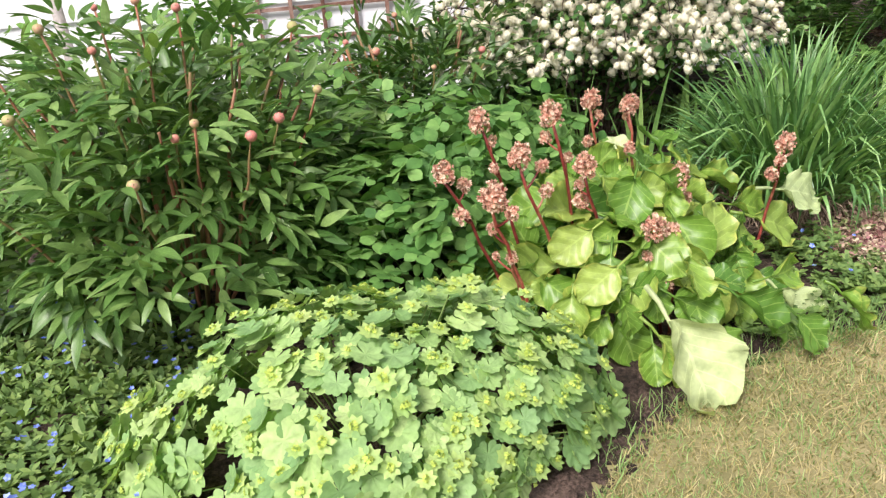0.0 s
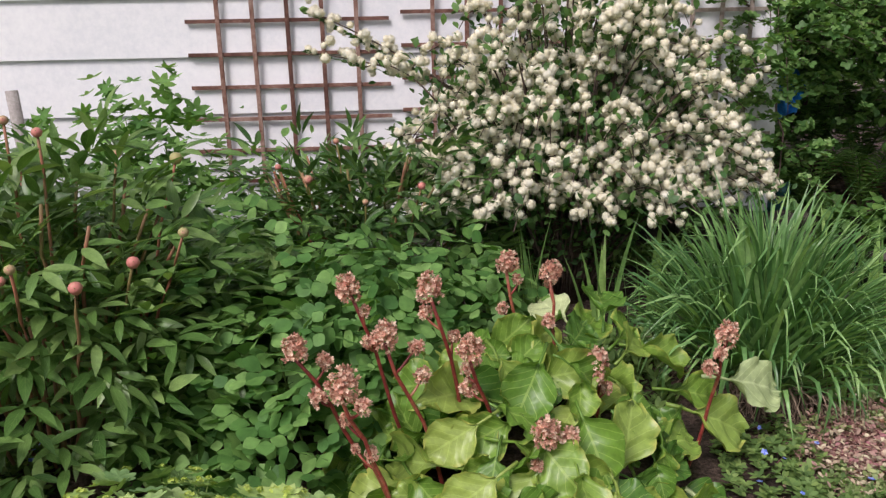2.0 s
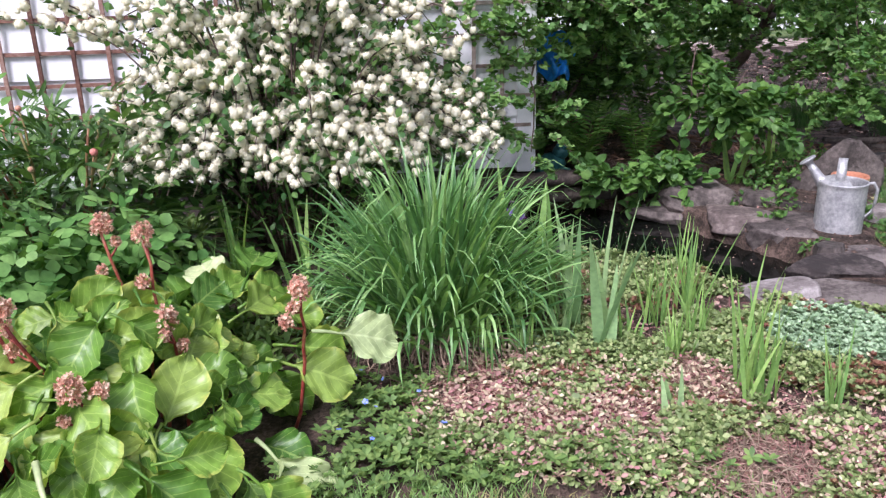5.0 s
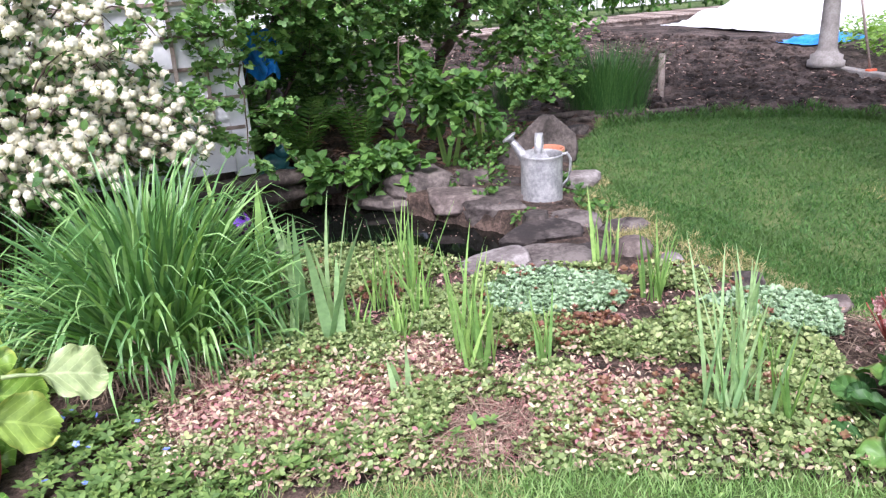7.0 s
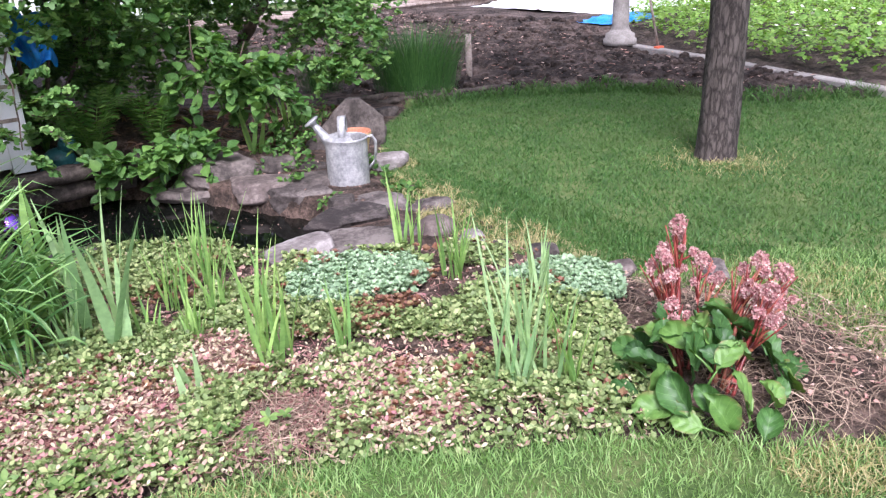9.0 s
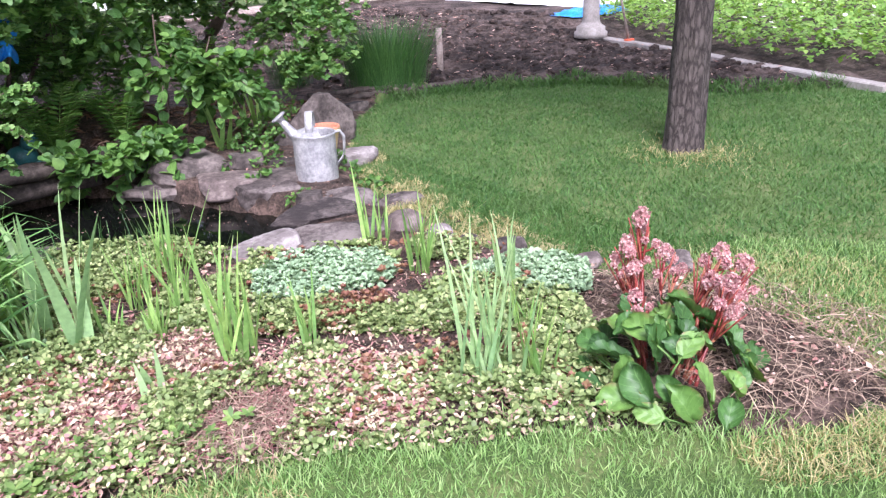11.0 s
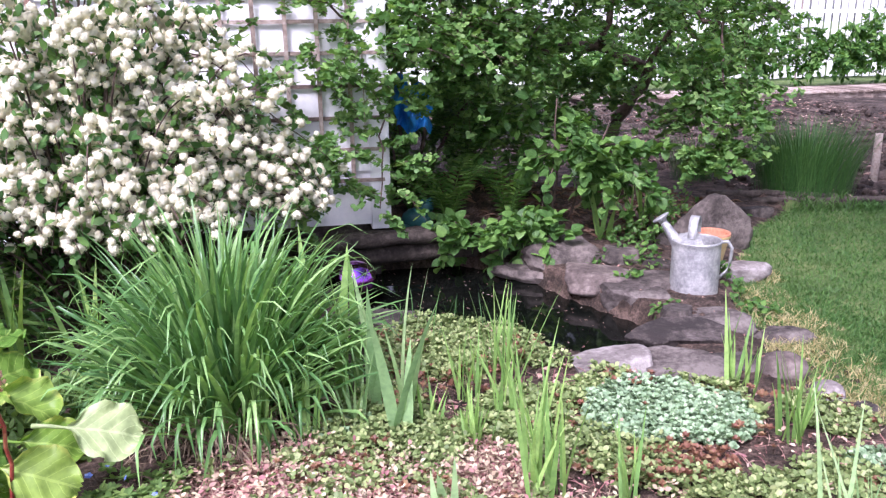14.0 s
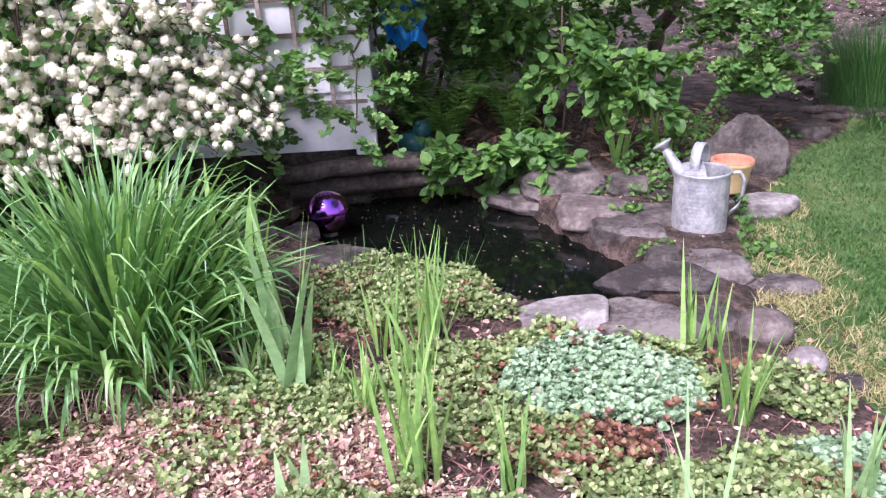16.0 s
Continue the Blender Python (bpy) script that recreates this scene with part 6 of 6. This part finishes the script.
pts = np.concatenate([in_area(700, LEFT), in_area(400, [(0.5, 2.9), (1.4, 2.7), (1.5, 3.4), (0.6, 3.4)]), in_area(500, [(-1.5, 2.9), (0.2, 2.9), (0.2, 4.5), (-1.5, 4.5)]), in_area(420, [(0.4, 4.3), (1.9, 4.25), (2.05, 4.62), (0.4, 4.64)]), in_area(160, [(2.05, 4.66), (2.5, 4.74), (2.5, 4.9), (2.05, 4.85)])])
cover("weedy_undergrowth", pts, rosette(5, 0.05, 0.02, 0.9), M_GROUNDLEAF, "shaded leafy undergrowth below the bushes", "ground cover", (0.6, 1.3), (0.0, 0.05), 0.4, 0.1, 13)
pts = in_area(1700, [(2.7, 4.98), (3.4, 5.0), (4.4, 4.8), (5.2, 5.5), (4.6, 6.4), (2.8, 6.2)])
pts = np.concatenate([pts, in_area(10, [(3.9, 4.1), (4.2, 4.0), (4.4, 4.5), (3.8, 4.6)])])
cover("bark_litter", pts, lens(0.07, 0.016, 3, 0.5, 0.3, 0.8), M_BROWN, "brown dead fronds and bark under the bushes", "litter", (0.5, 1.6), (0.0, 0.03), 0.5, 0.1, 14)
pts = np.stack([rng.uniform(2.4, 3.2, 90), rng.uniform(3.3, 3.7, 90)], 1)
cover("thin_grass_stems", pts, strap(0.16, 0.003, 0.5, 5, 0.4, 1.35), M_CHIVE, "thin seeding grass stems at the water's edge", "grass", (0.6, 1.2), (0.0, 0.02), 0.1, 0.0, 15)


# ---- lawn ----
def lawn_points(n, poly, r):
    p = in_area(n, poly, r)
    return p[~in_poly(p[:, 0], p[:, 1], BED) & ~in_poly(p[:, 0], p[:, 1], TILLED)]


lr = np.random.default_rng(101)
blade = sliver(0.034, 0.0034)
NEAR = [(2.1, 0.2), (4.6, 0.2), (5.2, 1.2), (4.6, 2.0), (4.6, 4.4), (4.0, 3.6), (4.0, 2.2), (3.0, 1.9), (2.1, 2.05)]
FAR = [(4.2, 0.4), (9.5, 0.4), (9.5, 3.2), (6.2, 5.5), (5.0, 5.3), (4.2, 4.0)]
p = lawn_points(75000, NEAR, lr)
front = p[:, 1] < 2.0 - 0.25 * np.sin(3 * p[:, 0])
cover("lawn_grass", p[front], sliver(0.036, 0.0032), M_GRASS_PALE, "pale short lawn grass beside the planting bed", "grass", (0.5, 1.2), (-0.005, 0.0), 0.5, 0.0, 108)
p = p[~front]
cover("lawn_grass", p, blade, M_GRASS, "short green lawn grass", "grass", (0.4, 1.1), (-0.005, 0.0), 0.6, 0.0, 102)
p = lawn_points(170000, FAR, lr)
cover("lawn_grass", p, sliver(0.030, 0.0042, 0.6), M_GRASS, "green lawn grass round the tree", "grass", (0.4, 1.2), (-0.005, 0.0), 0.6, 0.0, 103)
p = lawn_points(52000, [(0.1, 0.6), (2.6, 0.6), (2.5, 2.1), (0.3, 2.0)], lr)
k = lr.random(len(p)) < 0.62
cover("dry_lawn_grass", p[k], sliver(0.032, 0.003, 0.9), M_GRASS_DRY, "straw-coloured dry lawn grass beside the bed", "grass", (0.5, 1.1), (-0.005, 0.0), 0.5, 0.0, 104)
cover("lawn_grass", p[~k], sliver(0.030, 0.003, 0.7), M_GRASS_PALE, "thin green lawn grass among straw", "grass", (0.5, 1.1), (-0.005, 0.0), 0.4, 0.0, 105)
p = np.concatenate([clump_mask(lawn_points(9000, [(3.85, 2.5), (4.2, 2.1), (4.3, 3.2), (4.75, 4.7), (4.2, 4.4), (3.9, 3.3)], lr), 4.0, 0.0, 3), lawn_points(1400, [(3.45, 1.02), (3.7, 0.92), (3.95, 0.78), (3.7, 0.62), (3.4, 0.85)], lr), in_area(1100, [(3.8, 2.6), (4.1, 2.4), (4.3, 3.8), (4.1, 3.75)], lr), lawn_points(4200, [(3.7, 1.0), (3.9, 0.4), (4.6, 0.4), (4.9, 1.3), (4.4, 2.0), (4.0, 1.2)], lr),
                    np.stack([5.8 + 0.17 * lr.normal(0, 1, 1100), 2.7 + 0.17 * lr.normal(0, 1, 1100)], 1)])
cover("dry_lawn_grass", p, sliver(0.045, 0.003, 0.9), M_GRASS_DRY, "dry tufts along the lawn's edge", "grass", (0.5, 1.1), (-0.005, 0.0), 0.5, 0.0, 106)
p = np.concatenate([in_area(600, [(1.2, 1.9), (1.95, 1.9), (1.95, 2.06), (1.2, 2.06)]), in_area(700, [(0.45, 1.35), (0.6, 1.55), (1.0, 1.8), (1.4, 1.92), (1.9, 1.92), (1.9, 2.04), (1.3, 2.04), (0.9, 1.93), (0.5, 1.6)]), in_area(1500, [(2.3, 1.75), (3.1, 1.35), (3.6, 0.85), (3.7, 0.95), (3.2, 1.5), (2.4, 1.93)])])
cover("edge_grass", p, strap(0.055, 0.003, 0.8, 4, 0.3, 1.4), M_GRASS_PALE, "longer grass along the bed's edge", "grass", (0.5, 1.2), (-0.005, 0.0), 0.35, 0.0, 107)
line = np.array([(5.5, 5.40), (6.2, 5.34), (6.78, 4.93), (7.14, 4.58), (7.36, 4.15), (7.56, 3.48), (8.3, 2.93)])
seg, part_way = lr.integers(0, 6, 4200), lr.random((4200, 1))
p = line[seg] * (1 - part_way) + line[seg + 1] * part_way + lr.normal(0, 0.035, (4200, 2))
cover("edge_grass", p, strap(0.08, 0.005, 1.0, 4, 0.3, 1.3), M_GRASS, "longer grass along the edge of the tilled soil", "grass", (0.5, 1.3), (-0.005, 0.0), 0.4, 0.0, 109)


# ---- garden beyond the lawn ----
def build_tree(x, y):
    r = np.random.default_rng(111)
    t = thing("tree", x, y, gz(x, y), "rough dark-barked tree trunk rising from the lawn", "tree")
    u = np.linspace(0, 1, 26)
    v, f, sides = [], [], 28
    for k, s in enumerate(u):
        rad = 0.108 * (1 - 0.22 * s) + 0.022 * math.exp(-s * 22)
        for j in range(sides):
            a = 2 * PI * j / sides
            ridge = 0.007 * math.sin(11 * a + 2.5 * math.sin(6 * s)) + 0.004 * math.sin(23 * a - 4 * math.sin(9 * s)) + 0.006 * noise.noise(Vector((4 * math.cos(a), 4 * math.sin(a), 9 * s)))
            v.append(((rad + ridge) * math.cos(a) + 0.06 * s, (rad + ridge) * math.sin(a), 3.0 * s - 0.05))
    f = [(k * sides + j, k * sides + (j + 1) % sides, (k + 1) * sides + (j + 1) % sides, (k + 1) * sides + j) for k in range(25) for j in range(sides)]
    part("trunk", (np.array(v), f, None), M_BARK, t)
    pos = []
    for k in range(9):
        a = 2 * PI * k / 9 + r.uniform(-0.2, 0.2)
        tip = np.array([1.7 * math.cos(a), 1.7 * math.sin(a), r.uniform(3.6, 4.9)])
        line = arc((0.06, 0, 2.7), tip, 0.15, 9, 0.03, r)
        part("limb", tube(line, 0.07, 0.015, 8), M_BARK, t)
        for q in line[4:]:
            pos.append(q + r.normal(0, 0.42, (150, 3)))
    pos = np.concatenate(pos)
    part("crown", scatter(lens(0.10, 0.055, 3, 0.2, 0.2), pos, rand_dir(len(pos), -0.6, 0.6, r), jitter_up(len(pos), 0.6, r), r.uniform(0.7, 1.3, len(pos))), M_HEDGE, t)


build_tree(5.86, 2.80)
c = thing("pedestal", 9.12, 6.28, 0.06, "grey concrete column on a round stepped base", "column")
part("base", lathe([(0.0005, 0), (0.19, 0), (0.19, 0.06), (0.165, 0.075), (0.165, 0.12), (0.125, 0.14), (0.105, 0.17)], 24), M_CONCRETE, c)
part("shaft", lathe([(0.105, 0.17), (0.098, 0.2), (0.082, 0.9), (0.10, 0.93), (0.14, 0.97), (0.14, 1.02), (0.0005, 1.02)], 24), M_CONCRETE, c)
r_ = thing("rake", 9.12, 5.74, 0.03, "garden tool with red head and long wooden handle leaning", "garden tool")
part("handle", tube([(0.0, 0.0, 0.04), (-0.06, 0.10, 0.55), (-0.12, 0.20, 1.1)], 0.014, 0.013, 8), M_OLDWOOD, r_)
part("head", box(-0.06, 0.06, -0.04, 0.02, 0.0, 0.05, 0.008), M_RED, r_, "red painted metal head", False)
tagged(part("stake", tube([(0, 0, -0.1), (0.004, 0, 0.15), (0.0, 0, 0.40)], 0.033, 0.030, 9), M_OLDWOOD, m=pose(6.72, 6.11, 0.02)), "weathered round wooden stake in the soil", "stake")
for (x0, y0, x1, y1) in [(9.25, 6.35, 8.92, 5.0), (8.92, 4.99, 8.52, 3.75), (8.52, 3.74, 8.2, 2.6), (8.2, 2.58, 8.6, 1.0)]:
    ln = math.hypot(x1 - x0, y1 - y0)
    ob = part("edging_stone", box(0, ln, -0.06, 0.06, -0.05, 0.06, 0.01), M_CONCRETE, smooth=False, m=pose(x0, y0, 0.0, 0, 0, math.degrees(math.atan2(y1 - y0, x1 - x0))))
    tagged(ob, "long pale concrete edging strip between soil and strawberries", "edging", "edging strips")
for (x0, y0, x1, y1, rad) in [(5.15, 5.95, 5.95, 5.55, 0.035), (5.75, 5.52, 6.5, 5.40, 0.028), (5.35, 5.66, 5.72, 5.52, 0.03)]:
    ob = part("log", tube(arc((0, 0, 0), (x1 - x0, y1 - y0, 0.01), 0.01, 7, 0.008), rad, rad * 0.8, 9), M_TIMBER, m=pose(x0, y0, rad * 0.9))
    tagged(ob, "split weathered log edging the soil", "log", "logs edging the soil")


def tuft(name, x, y, n, spread, h, width, mat, label, category, seed):
    r = np.random.default_rng(seed)
    t = thing(name, x, y, gz(x, y), label, category)
    a = r.uniform(0, 2 * PI, n)
    q = spread * np.sqrt(r.uniform(0, 1, n))
    part("foliage", scatter(strap(h, width, 0.5, 5, 0.2, 1.45), np.stack([q * np.cos(a), q * np.sin(a), np.zeros(n)], 1), np.stack([np.cos(a), np.sin(a), np.zeros(n)], 1), jitter_up(n, 0.2, r), r.uniform(0.45, 1.1, n)), mat, t)
    return t


tuft("chive_clump", 5.92, 5.88, 1800, 0.38, 0.54, 0.0042, M_CHIVE, "dark green upright chives at the soil's edge", "chives", 121)
tuft("chive_clump", 5.35, 6.55, 350, 0.2, 0.4, 0.004, M_CHIVE, "thin grassy tuft under the old bush", "chives", 122)

# loose clods on the tilled soil
def clod():
    bm = bmesh.new()
    bmesh.ops.create_icosphere(bm, subdivisions=1, radius=1)
    for v in bm.verts:
        v.co *= 1 + 0.5 * noise.noise(v.co * 1.7)
        v.co.z *= 0.7
    v, f, _ = from_bm(bm)
    return v, f, np.full((len(v), 2), 0.3)


cr = np.random.default_rng(127)
cp = in_area(5200, [(5.6, 5.5), (6.3, 5.4), (7.2, 4.6), (7.5, 3.6), (8.3, 3.0), (9.2, 6.4), (11, 8.5), (10.5, 12), (6.5, 12), (5.2, 7.5)], cr)
cz = land(cp[:, 0], cp[:, 1])
tagged(part("soil_clods", scatter(clod(), np.column_stack([cp, cz]), rand_dir(len(cp), -0.2, 0.2, cr), jitter_up(len(cp), 0.3, cr), 0.012 + 0.05 * cr.random(len(cp)) ** 3), M_TILL), "dark crumbly clods of dug soil", "soil", kind="stuff")
cp = in_area(1500, [(5.6, 5.5), (6.3, 5.4), (7.2, 4.6), (7.5, 3.6), (8.3, 3.0), (9.2, 6.4), (10.5, 12), (6.5, 12), (5.2, 7.5)], cr)
cover("straw_chips", cp, lens(0.05, 0.012, 2, 0.2, 0.1), M_LITTER, "pale straw and wood chips on dug soil", "litter", (0.5, 1.4), (0.03, 0.06), 0.4, 0.0, 128)

cp = np.concatenate([in_area(4200, [(1.4, 2.0), (2.4, 1.86), (3.5, 1.15), (4.2, 0.8), (4.4, 1.5), (4.0, 2.3), (4.3, 3.8), (4.4, 4.8), (3.0, 5.2), (2.0, 4.2), (1.5, 3.2)], cr), in_area(500, [(0.35, 1.3), (1.0, 1.9), (1.4, 2.0), (0.9, 2.1), (0.4, 1.7)], cr)])
cp = cp[~in_poly(cp[:, 0], cp[:, 1], POND)]
tagged(part("soil_crumbs", scatter(clod(), np.column_stack([cp, land(cp[:, 0], cp[:, 1])]), rand_dir(len(cp), -0.2, 0.2, cr), jitter_up(len(cp), 0.3, cr), 0.004 + 0.014 * cr.random(len(cp)) ** 2), M_BED), "small crumbs of dark soil and grit", "soil", kind="stuff")

# strawberry bed
STRAW = [(9.0, 4.9), (9.6, 6.0), (10.4, 7.2), (12.0, 8.4), (16, 8.2), (16, 1.0), (9.0, 1.0), (8.6, 2.4), (8.75, 3.8)]
r = np.random.default_rng(131)
sp = in_area(11000, STRAW, r)
zz = 0.08 + 0.26 * r.uniform(0, 1, len(sp)) ** 0.6
straw = trifoliate(lens(0.062, 0.052, 3, 0.15, 0.25, 0.75), 70, 0.02, 0.95)
t = tagged(part("strawberry_plants", scatter(straw, np.column_stack([sp, zz]), np.column_stack([r.normal(0, 1, (len(sp), 2)), np.zeros(len(sp))]), jitter_up(len(sp), 0.35, r), r.uniform(0.55, 0.95, len(sp))), M_STRAW),
           "bed of bright green strawberry leaves", "strawberries", kind="stuff")
sp = in_area(260, STRAW, r)
tagged(part("strawberry_flowers", scatter(joined(*[moved(lens(0.022, 0.02, 2, 0, 0), pose(0, 0, 0, 10, 0, 72 * k)) for k in range(5)]), np.column_stack([sp, np.full(len(sp), 0.34)]), rand_dir(len(sp), 0, 0.1, r), jitter_up(len(sp), 0.4, r), 1.2), M_WHITEPETAL),
       "small white strawberry flowers", "flowers", kind="stuff")


def sheet(name, x, y, w, d, h, mat, label, seed, n=34):
    """A crumpled sheet lying over something heaped."""
    o = Vector((seed, 2 * seed, 3 * seed))
    v = []
    for j in range(n):
        for i in range(n):
            a, b = 2 * i / (n - 1) - 1, 2 * j / (n - 1) - 1
            hump = max(0.0, (1 - abs(a) ** 3) * (1 - abs(b) ** 3))
            p = Vector((a * 2.2, b * 2.2, 0))
            z = h * hump * (0.75 + 0.5 * noise.noise(p + o)) + 0.10 * h * noise.noise(p * 3 + o) + 0.05 * h * noise.noise(p * 8 + o)
            v.append((a * w / 2 + 0.12 * noise.noise(p * 1.5 - o), b * d / 2 + 0.12 * noise.noise(p * 1.5 + o), max(0.03, z)))
    f = [(j * n + i, j * n + i + 1, (j + 1) * n + i + 1, (j + 1) * n + i) for j in range(n - 1) for i in range(n - 1)]
    tagged(part(name, (np.array(v), f, None), mat, m=pose(x, y, 0.02)), label, "tarpaulin")


sheet("white_sheet", 13.5, 10.4, 3.4, 3.4, 0.75, M_WHITE_TARP, "white plastic sheet heaped over soil", 3)
sheet("white_sheet", 15.6, 10.6, 3.4, 3.0, 0.7, M_WHITE_TARP, "white plastic sheet spread over the far bed", 5)
sheet("blue_sheet", 11.35, 8.15, 1.3, 0.7, 0.14, M_BLUE, "blue plastic sheet crumpled on the soil", 7, 24)

walk_way = tagged(new("boardwalk"), "raised walkway of grey weathered cross planks", "boardwalk")
walk_way.matrix_basis = pose(6.6, 13.0, 0, 0, 0, 2)
plank = mesh_data("plank", box(-0.068, 0.068, -0.55, 0.55, 0.12, 0.15, 0.004), M_OLDWOOD, False)
for k in range(62):
    part("plank", plank, None, walk_way, m=pose(0.15 * k, rng.normal(0, 0.012), rng.normal(0, 0.003), 0, 0, rng.normal(0, 0.6)))
for yy in (-0.45, 0.45):
    part("beam", box(-0.1, 9.3, yy - 0.04, yy + 0.04, -0.02, 0.118), M_OLDWOOD, walk_way, smooth=False)

hedge_leaf = lens(0.10, 0.06, 4, 0.2, 0.3, 0.8)
build_shrub("raspberry_hedge", 9.0, 14.6, "bank of leafy raspberry canes behind the walkway", [(7.0 + 0.9 * k, 14.7 + 0.2 * (k % 3), 0.70 + 0.1 * (k % 2), 0.75, 0.5, 0.80, 300) for k in range(11)], [([(9.0, 14.6, 0), (9.1, 14.5, 1.0)], 0.01, 0.005)], hedge_leaf, M_HEDGE, 141, (0.8, 1.5), "hedge", 4)
build_shrub("dark_hedge", 17.5, 6.0, "dark green bushes at the garden's far side", [(17.3 + 0.2 * (k % 2), 1.5 + 1.1 * k, 0.8, 0.8, 0.8, 0.9, 260) for k in range(9)], [([(17.5, 6.0, 0), (17.5, 6.1, 1.0)], 0.02, 0.01)], hedge_leaf, M_HEDGE, 142, (0.9, 1.6), "hedge", 4)

fence = tagged(new("fence"), "white painted board fence behind the hedge", "fence")
fence.matrix_basis = pose(2.6, 17.2, 0)
board = mesh_data("board", box(-0.07, 0.07, -0.012, 0.012, 0.05, 1.85, 0.003), M_PAINT, False)
for k in range(86):
    part("board", board, None, fence, m=pose(0.19 * k, 0, rng.normal(0, 0.006), 0, rng.normal(0, 0.3), 0))
for k in range(7):
    part("post", box(2.7 * k - 0.05, 2.7 * k + 0.05, 0.045, 0.145, -0.1, 1.9), M_OLDWOOD, fence, smooth=False)
for zz in (0.4, 1.5):
    part("rail", box(-0.1, 16.4, 0.014, 0.044, zz - 0.04, zz + 0.04), M_PAINT, fence, smooth=False)

tagged(part("short_stake", box(-0.016, 0.016, -0.012, 0.012, -0.05, 0.30, 0.003), M_OLDWOOD, smooth=False, m=pose(0.65, 3.25, 0.0, 3, 2, 10)), "short brown wooden stake in the bed", "stake")
tagged(part("grey_post", tube([(0, 0, -0.05), (-0.004, 0, 0.5), (-0.02, 0, 1.02)], 0.032, 0.030, 10), M_CONCRETE, m=pose(-1.43, 4.45, 0.0)), "slim grey post standing by the house wall", "post")
